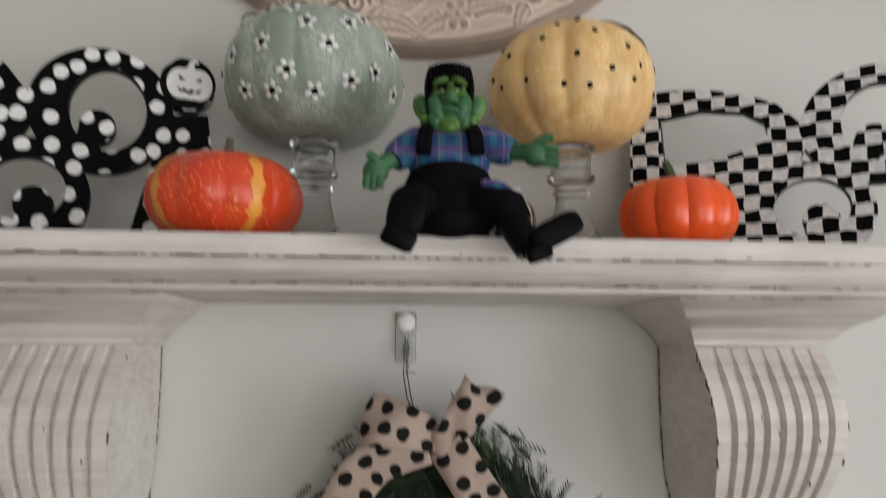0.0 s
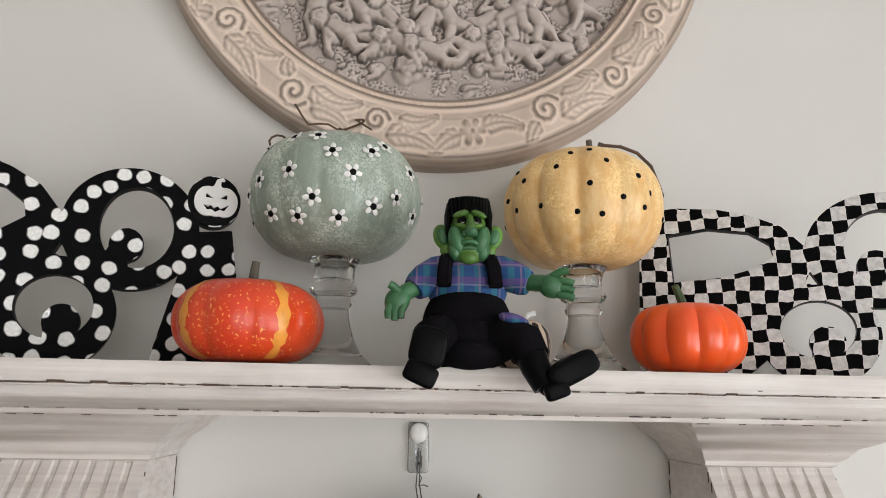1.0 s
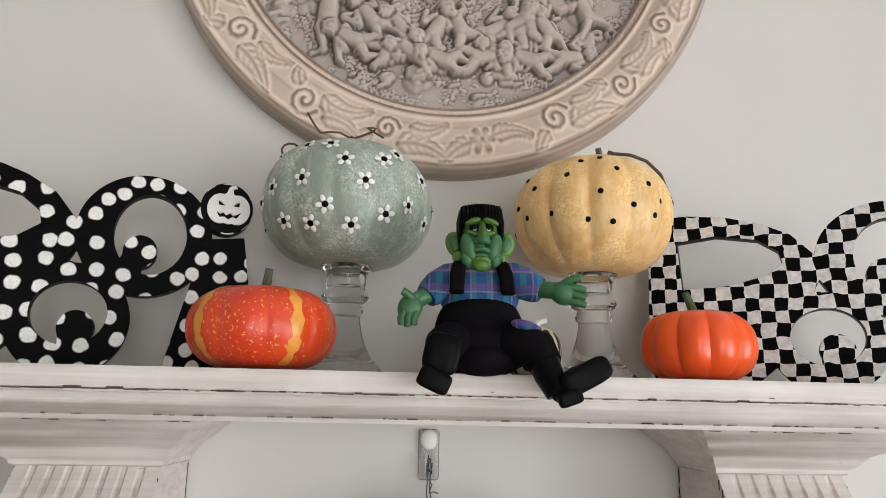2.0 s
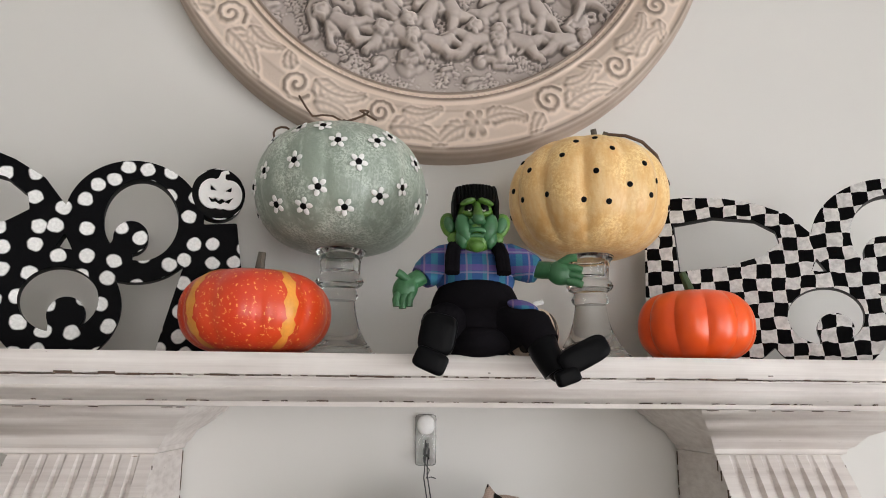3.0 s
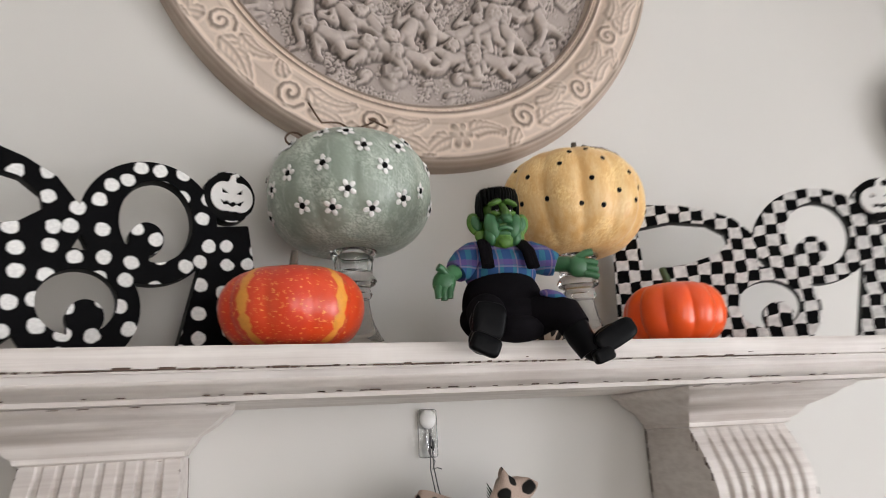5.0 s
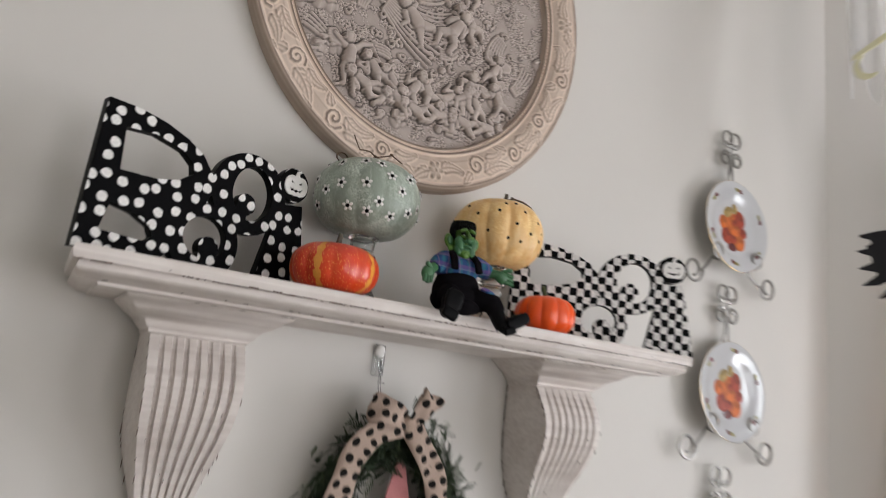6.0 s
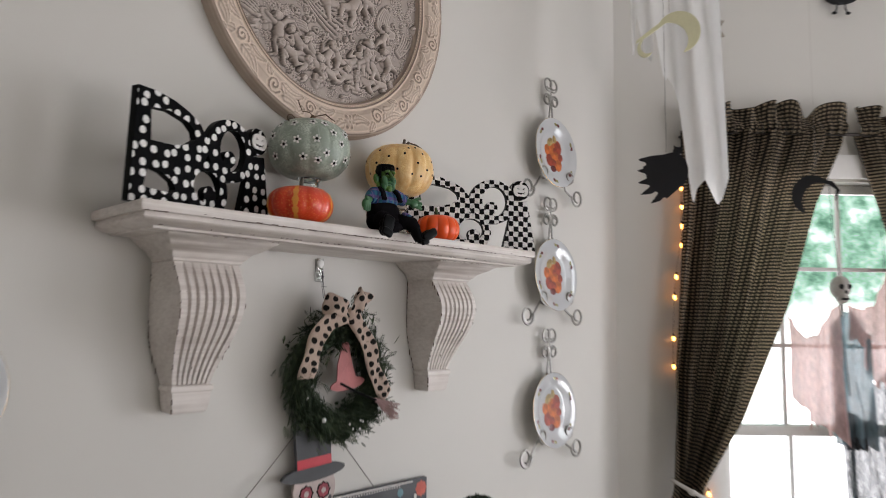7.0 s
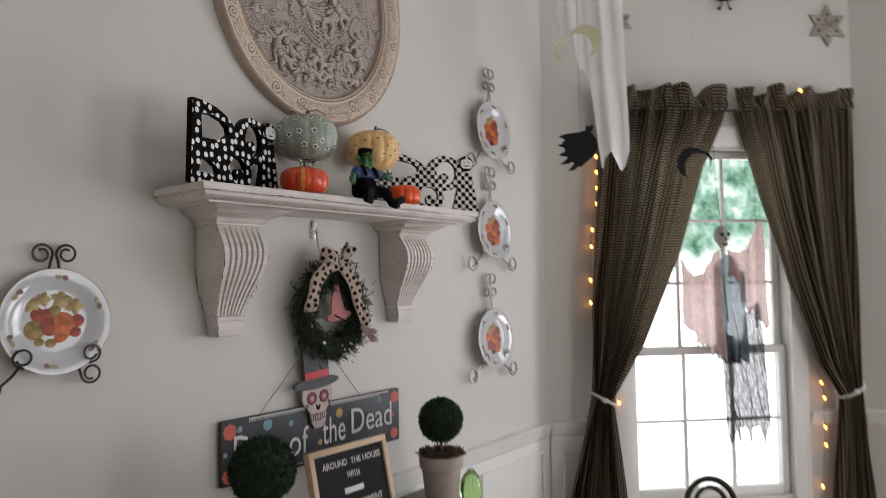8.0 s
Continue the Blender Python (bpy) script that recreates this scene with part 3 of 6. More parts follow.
while x < 0.628:
    wear = noise.noise((x * 5, 2.0, 0.0)) + 0.4 * noise.noise((x * 31, 7.0, 0.0))
    w = rng.uniform(0.0015, 0.009) * (2.2 if wear > 0.1 else 1.0)
    if wear > -0.25:
        low = 1.8532 + rng.uniform(-0.0006, 0.0003)
        box(x, min(x + w, 0.632), -0.2588, -0.2545, low, low + rng.uniform(0.0006, 0.0012) + (rng.uniform(0, 0.0016) if rng.random() < 0.3 else 0), 0, bm)
    x += w + (rng.uniform(0.0, 0.0012) if wear > 0.05 else rng.uniform(0.001, 0.012))
for i in range(60):
    x, w = rng.gauss(0.05, 0.3), rng.uniform(0.002, 0.010)
    if -0.58 < x < 0.61:
        box(x, x + w, -0.2372, -0.2345, 1.8305, 1.8310 + rng.uniform(0, 0.0008), 0, bm)
for i in range(4):
    x = rng.uniform(-0.57, 0.6)
    box(x, x + rng.uniform(0.001, 0.006), -0.2596, -0.257, 1.8575, 1.8582 + rng.uniform(0, 0.0008), 0, bm)
part("chips_and_dark_lines", bm, M_WORN_AND_GAP, shelf, "brown chips and dark lines along the paint's edges", 0)["kind"] = "stuff"


def corbel(cx):
    # height, half width at the wall, half width in front, depth
    half = [(1.774, 0.0790, 0.0765, 0.106), (1.760, 0.0792, 0.0768, 0.116), (1.74, 0.0795, 0.0770, 0.130), (1.72, 0.0798, 0.0768, 0.141), (1.70, 0.0800, 0.0760, 0.147), (1.68, 0.0800, 0.0750, 0.147), (1.66, 0.0798, 0.0735, 0.142), (1.64, 0.0792, 0.0715, 0.134), (1.62, 0.0780, 0.0685, 0.123),
            (1.60, 0.0755, 0.0645, 0.110), (1.58, 0.0710, 0.0600, 0.097), (1.56, 0.0650, 0.0555, 0.085), (1.54, 0.0580, 0.0515, 0.074), (1.52, 0.0510, 0.0475, 0.065), (1.505, 0.0460, 0.0440, 0.060)]
    prof = [(-0.003, 1.7735), (0.002, 1.776), (0.003, 1.781), (0.008, 1.785), (0.012, 1.791), (0.016, 1.797), (0.026, 1.803), (0.036, 1.810), (0.042, 1.8165), (0.048, 1.8195), (0.0525, 1.8255)]
    bm = bmesh.new()
    skin(bm, [[(cx - 0.079 - o, -0.004, z), (cx - 0.079 - o, -0.110 - 1.6 * o, z), (cx + 0.079 + o, -0.110 - 1.6 * o, z), (cx + 0.079 + o, -0.004, z)] for o, z in prof], True, True)
    part("capital", bm, M_SHABBY, shelf)
    bm = bmesh.new()
    loops = []
    for k, (z, ww, w, d) in enumerate(half):
        row = [(cx - ww, -0.004, z), (cx - w, -d, z)]
        deep = 0.0 if k < 1 else 0.0035 if k in (1, len(half) - 1) else 0.0085
        for g in range(7):
            c = cx + w * 0.87 * (-1 + 2 * (g + 0.5) / 7)
            q = w * 0.046
            row += [(c - q * 1.25, -d, z), (c - q * 0.6, -d + deep, z), (c + q * 0.6, -d + deep, z), (c + q * 1.25, -d, z)]
        row += [(cx + w, -d, z), (cx + ww, -0.004, z)]
        loops.append(row)
    skin(bm, loops, True, True)
    part("fluted_bracket", bm, M_SHABBY, shelf, smooth=25)
    part("foot_block", mouldings(cx - 0.042, cx + 0.042, 0.062, [(-0.006, 1.442), (-0.002, 1.446), (0.002, 1.470), (0.003, 1.488), (0.007, 1.492), (0.007, 1.501), (0.003, 1.5045)]), M_SHABBY, shelf)
    # chips and worn streaks on corners and flutes, painted gap shade at the wall
    bm = bmesh.new()
    r2 = random.Random(int(cx * 100))
    for i in range(20):
        k = r2.randrange(len(half) - 2)
        f = r2.random()
        z, ww, w, d = (half[k][q] * (1 - f) + half[k + 1][q] * f for q in range(4))
        x = cx + r2.choice((-1, -1, 1)) * w
        box(x - 0.0006, x + 0.0006, -d - 0.0004, -d + 0.002, z - r2.uniform(0.002, 0.012), z, 0, bm)
    for i in range(7):
        k = r2.randrange(2, len(half) - 3)
        f = r2.random()
        z, ww, w, d = (half[k][q] * (1 - f) + half[k + 1][q] * f for q in range(4))
        x = cx + w * 0.87 * (-1 + 2 * (r2.randrange(7) + 0.5) / 7) + r2.choice((-1, 1)) * w * 0.07
        box(x - 0.0005, x + 0.0005, -d - 0.0004, -d + 0.0015, z - r2.uniform(0.002, 0.006), z, 0, bm)
    # broken dark strips paint the shadow gap behind the bracket
    for a in (-1, 1):
        z = 1.772
        while z > 1.50:
            h = r2.uniform(0.006, 0.03)
            ww = float(np.interp(z - h / 2, [q[0] for q in reversed(half)], [q[1] for q in reversed(half)]))
            if r2.random() < 0.75:
                box(cx + a * ww - 0.0007, cx + a * ww + 0.0007, -0.0052, -0.0036, z - h, z, 0, bm)
            z -= h + r2.uniform(0, 0.006)
    for i in range(4):
        z = r2.uniform(1.447, 1.49)
        box(cx - 0.0450, cx - 0.0436, -0.0655, -0.062, z - r2.uniform(0.003, 0.010), z, 0, bm)
    x = cx - 0.125
    while x < cx + 0.12:
        w = r2.uniform(0.002, 0.014)
        if r2.random() < 0.35:
            box(x, x + w, -0.1946, -0.193, 1.8240, 1.8247, 0, bm)
        x += w + r2.uniform(0.002, 0.02)
    part("chips_and_dark_lines", bm, M_WORN_AND_GAP, shelf, "brown chips and dark lines along the paint's edges", 0)["kind"] = "stuff"


corbel(-0.379)
corbel(0.410)

# ---- round plaster plaque ----
PX, PZ, PA, PB = 0.009, 2.628, 0.427, 0.471
plaque = thing("wall_plaque", "large oval plaster relief plaque with a tan scrolled rim", "plaque", pose(PX, 0, PZ))


def rim_height(s):
    """Profile of the rim from its inner edge (0) to its outer edge (1)."""
    keys = [(0, 0.0), (0.02, 0.017), (0.06, 0.022), (0.10, 0.016), (0.16, 0.026), (0.22, 0.022), (0.35, 0.030), (0.6, 0.036), (0.82, 0.034), (0.90, 0.038), (0.96, 0.034), (1.0, 0.022)]
    return float(np.interp(s, [k[0] for k in keys], [k[1] for k in keys]))


N_T, N_S = 1700, 56


def rim_ornament():
    """Carved band, by the way round the rim (u) and across it (v): curled scrolls, spread leaves and now and then a flower."""
    r = random.Random(21)
    us, vs = np.arange(N_T) * 2 * math.pi * 0.40 / N_T, (np.arange(N_S + 2) / N_S - 0.56) * 0.095
    G = np.zeros((len(vs), len(us)))

    def ridge(u0, v0, u1, v1, r0, r1, high):
        m = max(r0, r1)
        a, b = np.searchsorted(us, (min(u0, u1) - m, max(u0, u1) + m))
        if b <= a:
            return
        P, Q = np.meshgrid(us[a:b], vs)
        eu, ev = u1 - u0, v1 - v0
        t = np.clip(((P - u0) * eu + (Q - v0) * ev) / (eu * eu + ev * ev + 1e-9), 0, 1)
        rad = r0 + (r1 - r0) * t
        d = np.sqrt((P - u0 - eu * t) ** 2 + (Q - v0 - ev * t) ** 2) / rad
        np.maximum(G[:, a:b], high * np.sqrt(np.clip(1 - d * d, 0, None)), out=G[:, a:b])

    def curl(u, v, size, start, way):
        for k in range(15):
            p, q = (start + way * 0.62 * (k + e) for e in (0, 1))
            ra, rb = (size * (1 - 0.058 * (k + e)) for e in (0, 1))
            ridge(u + ra * math.cos(p), v + ra * math.sin(p), u + rb * math.cos(q), v + rb * math.sin(q), 0.0036, 0.0034, 0.0034)

    def leaf(u, v, ang, size):
        """A spread leaf whose lobes bend back along a curved rib."""
        pu, pv = u, v
        for k in range(7):
            f = k / 7
            a = ang + 1.1 * f * (1 if ang % 2 > 1 else -1)
            nu, nv = pu + size / 7 * math.cos(a), pv + size / 7 * math.sin(a)
            ridge(pu, pv, nu, nv, 0.0040 * (1 - 0.5 * f), 0.0036 * (1 - 0.5 * f), 0.0036)
            for side in (-1, 1):
                l = size * (0.36 - 0.22 * f)
                b = a + side * (0.95 - 0.45 * f)
                mu, mv = pu + 0.55 * l * math.cos(b), pv + 0.55 * l * math.sin(b)
                ridge(pu, pv, mu, mv, 0.0050, 0.0046, 0.0024)
                ridge(mu, mv, mu + 0.5 * l * math.cos(b - side * 0.7), mv + 0.5 * l * math.sin(b - side * 0.7), 0.0044, 0.0020, 0.0026)
            pu, pv = nu, nv

    n = 20
    for k in range(n):
        u, f = (k + 0.5) * us[-1] / n + r.uniform(-0.010, 0.010), 1 if k % 2 else -1
        if k % 5 == 0:
            for q in range(6):
                a = q * math.pi / 3
                ridge(u + 0.007 * math.cos(a), 0.007 * math.sin(a), u + 0.015 * math.cos(a), 0.015 * math.sin(a), 0.0075, 0.0062, 0.0040)
            ridge(u, 0, u, 0.0001, 0.0060, 0.0060, 0.0056)
            leaf(u - 0.018, 0.004, math.pi - 0.25, 0.060)
            leaf(u + 0.018, -0.004, -0.25, 0.060)
        else:
            curl(u - 0.024, f * 0.005, 0.021 + r.uniform(-0.003, 0.003), 0.3 * f, f)
            leaf(u - 0.004, -f * 0.012, f * r.uniform(0.1, 0.4), 0.078)
            leaf(u + 0.010, f * 0.014, f * r.uniform(-0.5, -0.2), 0.060)
            leaf(u - 0.044, -f * 0.010, math.pi + f * 0.6, 0.046)
    for k in range(2):
        Q = np.pad(G, 1, mode="edge")
        G = (2 * G + Q[2:, 1:-1] + Q[:-2, 1:-1] + Q[1:-1, 2:] + Q[1:-1, :-2]) / 6
    return G


ORNAMENT = rim_ornament()
verts, faces = [], []
for j in range(N_S + 2):
    s = min(j, N_S) / N_S
    k = 0.775 + 0.225 * s
    for i in range(N_T):
        a = 2 * math.pi * i / N_T
        h = rim_height(s)
        if 0.22 < s < 0.89:
            w = min(1.0, 5 * math.sin(math.pi * (s - 0.22) / 0.67))
            h += w * (float(ORNAMENT[j, i]) + 0.0011 * noise.noise((math.cos(a) * 16, math.sin(a) * 16, s * 5)))
        if j == N_S + 1:
            h = 0.0
        verts.append((PA * k * math.cos(a), -h, PB * k * math.sin(a)))
for j in range(N_S + 1):
    for i in range(N_T):
        q = (i + 1) % N_T
        faces.append((j * N_T + i, j * N_T + q, (j + 1) * N_T + q, (j + 1) * N_T + i))
me = bpy.data.meshes.new("rim")
me.from_pydata(verts, [], faces)
me.polygons.foreach_set("use_smooth", [True] * len(me.polygons))
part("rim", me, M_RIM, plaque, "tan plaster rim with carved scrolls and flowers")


def relief_field(w, h, step):
    """Low plump shapes with curled tops, drapery and fans of feathers over clouds, all plain forms."""
    r = random.Random(11)
    xs, zs = np.arange(-w, w + step, step), np.arange(-h, h + step, step)
    X, Z = np.meshgrid(xs, zs, indexing="ij")
    H = np.zeros(X.shape)

    def limb(x0, z0, x1, z1, r0, r1, lift, high=0.7):
        m = max(r0, r1) + step
        a0, a1 = np.searchsorted(xs, (min(x0, x1) - m, max(x0, x1) + m))
        b0, b1 = np.searchsorted(zs, (min(z0, z1) - m, max(z0, z1) + m))
        if a1 <= a0 or b1 <= b0:
            return
        P, Q, T = X[a0:a1, b0:b1], Z[a0:a1, b0:b1], H[a0:a1, b0:b1]
        ex, ez = x1 - x0, z1 - z0
        t = np.clip(((P - x0) * ex + (Q - z0) * ez) / (ex * ex + ez * ez + 1e-9), 0, 1)
        d = np.sqrt((P - x0 - ex * t) ** 2 + (Q - z0 - ez * t) ** 2)
        rad = r0 + (r1 - r0) * t
        np.maximum(T, np.where(d < rad, lift + np.sqrt(np.clip(rad * rad - d * d, 0, None)) * high, -1.0), out=T)

    def cloth(x, z, ang, length, n, lift):
        """Drapery: a bundle of long soft folds that bend together."""
        bend = r.uniform(-1.2, 1.2)
        for k in range(n):
            o = (k - n / 2) * 0.0052
            px, pz = x - o * math.sin(ang), z + o * math.cos(ang)
            for q in range(5):
                a = ang + bend * q / 5 + 0.07 * (k - n / 2)
                qx, qz = px + length / 5 * math.cos(a), pz + length / 5 * math.sin(a)
                limb(px, pz, qx, qz, 0.0042, 0.0036, lift)
                px, pz = qx, qz

    def feathers(x, z, ang, size, lift):
        for k in range(7):
            a = ang + 0.13 * (k - 3)
            l = size * (0.052 - 0.004 * abs(k - 2))
            limb(x, z, x + l * math.cos(a), z + l * math.sin(a), 0.0046, 0.0050, lift + 0.0007 * k, 0.32)

    def shape(x, z, s, lean, winged=False, arms=None):
        def at(a, b):
            c, q = math.cos(lean), math.sin(lean)
            return x + s * (a * c - b * q), z + s * (a * q + b * c)
        up = r.uniform(0.004, 0.009)
        hip, chest, head = at(0, 0), at(0.003, 0.030), at(r.uniform(-0.008, 0.008), 0.056)
        if winged:
            for q in (-1, 1):
                feathers(*at(q * 0.010, 0.034), lean + math.pi / 2 - q * r.uniform(0.7, 1.2), s, up - 0.003)
        limb(*hip, *chest, 0.0165 * s, 0.0145 * s, up)
        limb(*chest, *head, 0.008 * s, 0.007 * s, up)
        limb(*head, *head, 0.0145 * s, 0.0145 * s, up + 0.004)
        for q in range(22):
            a = lean + q * 0.2 - 0.6
            k = r.uniform(0.006, 0.0145) * s
            limb(head[0] + k * math.cos(a), head[1] + k * math.sin(a), head[0] + k * 1.1 * math.cos(a), head[1] + k * 1.1 * math.sin(a), 0.0042 * s, 0.0036 * s, up + 0.009)
        for q in (-1, 1):
            knee = at(q * r.uniform(0.010, 0.026), -r.uniform(0.016, 0.024))
            foot = at(q * r.uniform(0.004, 0.034), -r.uniform(0.034, 0.050) * (1.5 if arms else 1))
            limb(*hip, *knee, 0.0135 * s, 0.0095 * s, up + 0.001)
            limb(*knee, *foot, 0.0092 * s, 0.0055 * s, up + 0.001)
            limb(*foot, foot[0] + 0.006 * s * q, foot[1] - 0.003 * s, 0.0052 * s, 0.0036 * s, up)
            elbow = at(q * r.uniform(0.020, 0.028), arms or r.uniform(0.014, 0.04))
            palm = at(q * (r.uniform(0.018, 0.040) + (0.018 if arms else 0)), (arms or r.uniform(0.0, 0.05)) + 0.010)
            limb(*at(q * 0.012, 0.036), *elbow, 0.0088 * s, 0.0070 * s, up + 0.001)
            limb(*elbow, *palm, 0.0070 * s, 0.0046 * s, up + 0.001)

    # clouds and curls along the lower edge
    for q in range(46):
        a, k = r.uniform(math.pi * 1.05, math.pi * 1.95), r.uniform(0.72, 0.97)
        x, z, b = w * k * math.cos(a), h * k * math.sin(a), r.uniform(0.012, 0.026)
        limb(x, z, x + 0.4 * b, z, b, b * 0.8, -0.009, 0.62)
        limb(x - 0.4 * b, z + 0.2 * b, x + 0.3 * b, z + 0.45 * b, b * 0.18, b * 0.10, 0.0055)
    for q in range(14):
        x, z = r.uniform(-0.27, 0.27), r.uniform(-0.20, 0.30)
        cloth(x, z, r.uniform(0, 6.28), r.uniform(0.05, 0.10), r.randrange(3, 7), r.uniform(0.0, 0.003))
    for q in range(110):
        x, z = r.gauss(0.03, 0.13), r.gauss(0.0, 0.15)
        for k in range(5):
            a = k * 1.26 + r.random()
            q2 = r.uniform(0.004, 0.010)
            limb(x + q2 * math.cos(a), z + q2 * math.sin(a), x + q2 * math.cos(a + 0.5), z + q2 * math.sin(a + 0.5), 0.0036, 0.0030, 0.003)
    for q in range(15):
        shape(r.uniform(-0.20, 0.20), r.uniform(0.02, 0.28), r.uniform(0.7, 0.95), r.uniform(-1.3, 1.3), q % 3 == 0)
    cloth(-0.10, -0.06, -0.5, 0.16, 9, 0.003)
    cloth(0.10, -0.02, -2.2, 0.14, 8, 0.003)
    shape(-0.02, -0.085, 1.05, 0.9)
    shape(0.065, -0.075, 1.0, -0.5)
    shape(0.115, -0.04, 0.85, 0.7)
    cloth(-0.215, -0.205, 2.5, 0.07, 4, 0.002)
    cloth(-0.135, -0.185, 0.6, 0.06, 4, 0.002)
    shape(-0.172, -0.232, 0.92, 0.04, True, 0.048)
    shape(0.190, -0.135, 0.72, -0.35, True)
    shape(0.215, -0.205, 0.72, 0.5, True)
    cloth(0.125, -0.225, -1.4, 0.07, 4, 0.006)
    shape(0.122, -0.215, 0.92, -0.12, False)
    for q in range(26):
        x, z, b = r.uniform(-0.16, 0.2), r.uniform(-0.325, -0.17), r.uniform(0.006, 0.012)
        limb(x, z, x + 0.5 * b, z + 0.3 * b, b, b * 0.7, 0.001, 0.7)
        limb(x - 0.5 * b, z, x + 0.2 * b, z + 0.6 * b, b * 0.25, b * 0.15, 0.009)
    for q in range(15):
        x = -0.125 + 0.0215 * q
        z = -0.268 + 0.55 * (x - 0.03) ** 2 + (0.022 if q % 2 else -0.020) + r.uniform(-0.006, 0.006)
        shape(x, z, r.uniform(0.66, 0.80), (r.uniform(0.3, 0.9) if q % 2 else r.uniform(1.1, 1.5)) * r.choice((-1, 1)), r.random() < 0.4)
    return X, Z, H


X, Z, H = relief_field(0.340, 0.378, 0.0014)
nx, nz = X.shape
for k in range(2):
    Q = np.pad(H, 1, mode="edge")
    H = (4 * H + 2 * (Q[2:, 1:-1] + Q[:-2, 1:-1] + Q[1:-1, 2:] + Q[1:-1, :-2]) + Q[2:, 2:] + Q[:-2, :-2] + Q[2:, :-2] + Q[:-2, 2:]) / 16
inside = (X / (PA * 0.80)) ** 2 + (Z / (PB * 0.80)) ** 2 < 1
cloud = np.array([[0.0050 * noise.fractal((X[i, j] * 22, Z[i, j] * 22, 3.0), 0.55, 2.0, 5) for j in range(nz)] for i in range(nx)])
D = 0.004 + 1.25 * np.maximum(H, cloud)
idx = -np.ones(X.shape, int)
idx[inside] = np.arange(inside.sum())
vs = [(float(X[i, j]), -float(D[i, j]), float(Z[i, j])) for i, j in np.argwhere(inside)]
fs = [(idx[i, j], idx[i + 1, j], idx[i + 1, j + 1], idx[i, j + 1]) for i in range(nx - 1) for j in range(nz - 1)
      if inside[i, j] and inside[i + 1, j] and inside[i + 1, j + 1] and inside[i, j + 1]]
me = bpy.data.meshes.new("relief")
me.from_pydata(vs, [], [tuple(int(k) for k in f) for f in fs])
me.polygons.foreach_set("use_smooth", [True] * len(me.polygons))
part("relief", me, M_RELIEF, plaque, "grey weathered relief of tumbling shapes and drapery, crevice shade painted in")
bm = bmesh.new()
for i in range(230):
    a = 2 * math.pi * i / 230
    bmesh.ops.create_icosphere(bm, subdivisions=1, radius=0.0032, matrix=Matrix.Translation((PA * 0.802 * math.cos(a), -0.0185, PB * 0.802 * math.sin(a))))
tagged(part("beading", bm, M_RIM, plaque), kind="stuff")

# ---- the two cut-out word signs ----


def boo_shape(X, Y):
    """The word in fat curly letters joined to one piece, with a wedge-shaped mark and its dot at the end."""
    b = poly_in(X, Y, [(0.004, 0), (0.012, 0.231), (0.062, 0.231), (0.110, 0.224), (0.150, 0.211), (0.182, 0.194), (0.204, 0.168), (0.222, 0.150), (0.200, 0.095), (0.168, 0.07), (0.160, 0.030), (0.130, 0.004), (0.10, 0)])
    f = np.maximum(b, 0.07 * ell(X, Y, 0.283, 0.156, 0.076, 0.071))
    f = np.maximum(f, 0.06 * ell(X, Y, 0.212, 0.054, 0.064, 0.062))
    f = np.where(Y < 0.0, -0.01, f)
    f = np.minimum(f, -poly_in(X, Y, [(0.046, 0.196), (0.050, 0.128), (0.110, 0.131), (0.150, 0.141), (0.172, 0.157), (0.168, 0.174), (0.145, 0.191), (0.095, 0.201)]))
    f = np.minimum(f, -poly_in(X, Y, [(0.046, 0.077), (0.036, 0.032), (0.112, 0.030), (0.122, 0.040), (0.114, 0.056), (0.085, 0.070)]))
    f = np.minimum(f, -poly_in(X, Y, [(0.2095, 0.135), (0.201, 0.117), (0.219, 0.118)]))
    f = np.minimum(f, -0.045 * ell(X, Y, 0.289, 0.158, 0.042, 0.049))
    f = np.minimum(f, -0.035 * ell(X, Y, 0.212, 0.061, 0.041, 0.036))
    for cx, cy, r, tx, ty in ((0.279, 0.136, 0.0185, 0.268, 0.108), (0.221, 0.045, 0.0185, 0.222, 0.015)):
        f = np.maximum(f, r * ell(X, Y, cx, cy, r, r))
        f = np.maximum(f, poly_in(X, Y, [(cx - r * 0.92, cy), (tx - 0.016, ty), (tx + 0.014, ty), (cx + r * 0.15, cy - r * 0.7)]))
    f = np.maximum(f, poly_in(X, Y, [(0.354, 0.158), (0.398, 0.164), (0.426, 0.0), (0.316, 0.0), (0.342, 0.112), (0.333, 0.125)]))
    f = np.maximum(f, 0.03 * ell(X, Y, 0.374, 0.199, 0.0315, 0.0315))
    f = np.maximum(f, poly_in(X, Y, [(0.335, 0.196), (0.36, 0.205), (0.36, 0.18), (0.343, 0.172)]))
    return f


def jack_shape(X, Y):
    f = np.maximum(0.02 * ell(X, Y, -0.010, 0, 0.015, 0.0185), 0.02 * ell(X, Y, 0.010, 0, 0.015, 0.0185))
    f = np.maximum(f, 0.02 * ell(X, Y, 0, 0.001, 0.014, 0.0195))
    f = np.maximum(f, poly_in(X, Y, [(-0.005, 0.017), (-0.001, 0.028), (0.006, 0.031), (0.009, 0.027), (0.004, 0.026), (0.004, 0.017)]))
    for c in (-1, 1):
        f = np.minimum(f, -poly_in(X, Y, [(c * 0.004, 0.004), (c * 0.012, 0.004), (c * 0.0125, 0.0105)]))
    f = np.minimum(f, -poly_in(X, Y, [(-0.0155, -0.003), (-0.009, -0.007), (-0.006, -0.0045), (-0.002, -0.008), (0.002, -0.005), (0.006, -0.008), (0.0155, -0.002), (0.010, -0.011), (0.005, -0.0095), (0.0, -0.013), (-0.005, -0.010), (-0.010, -0.011)]))
    return f


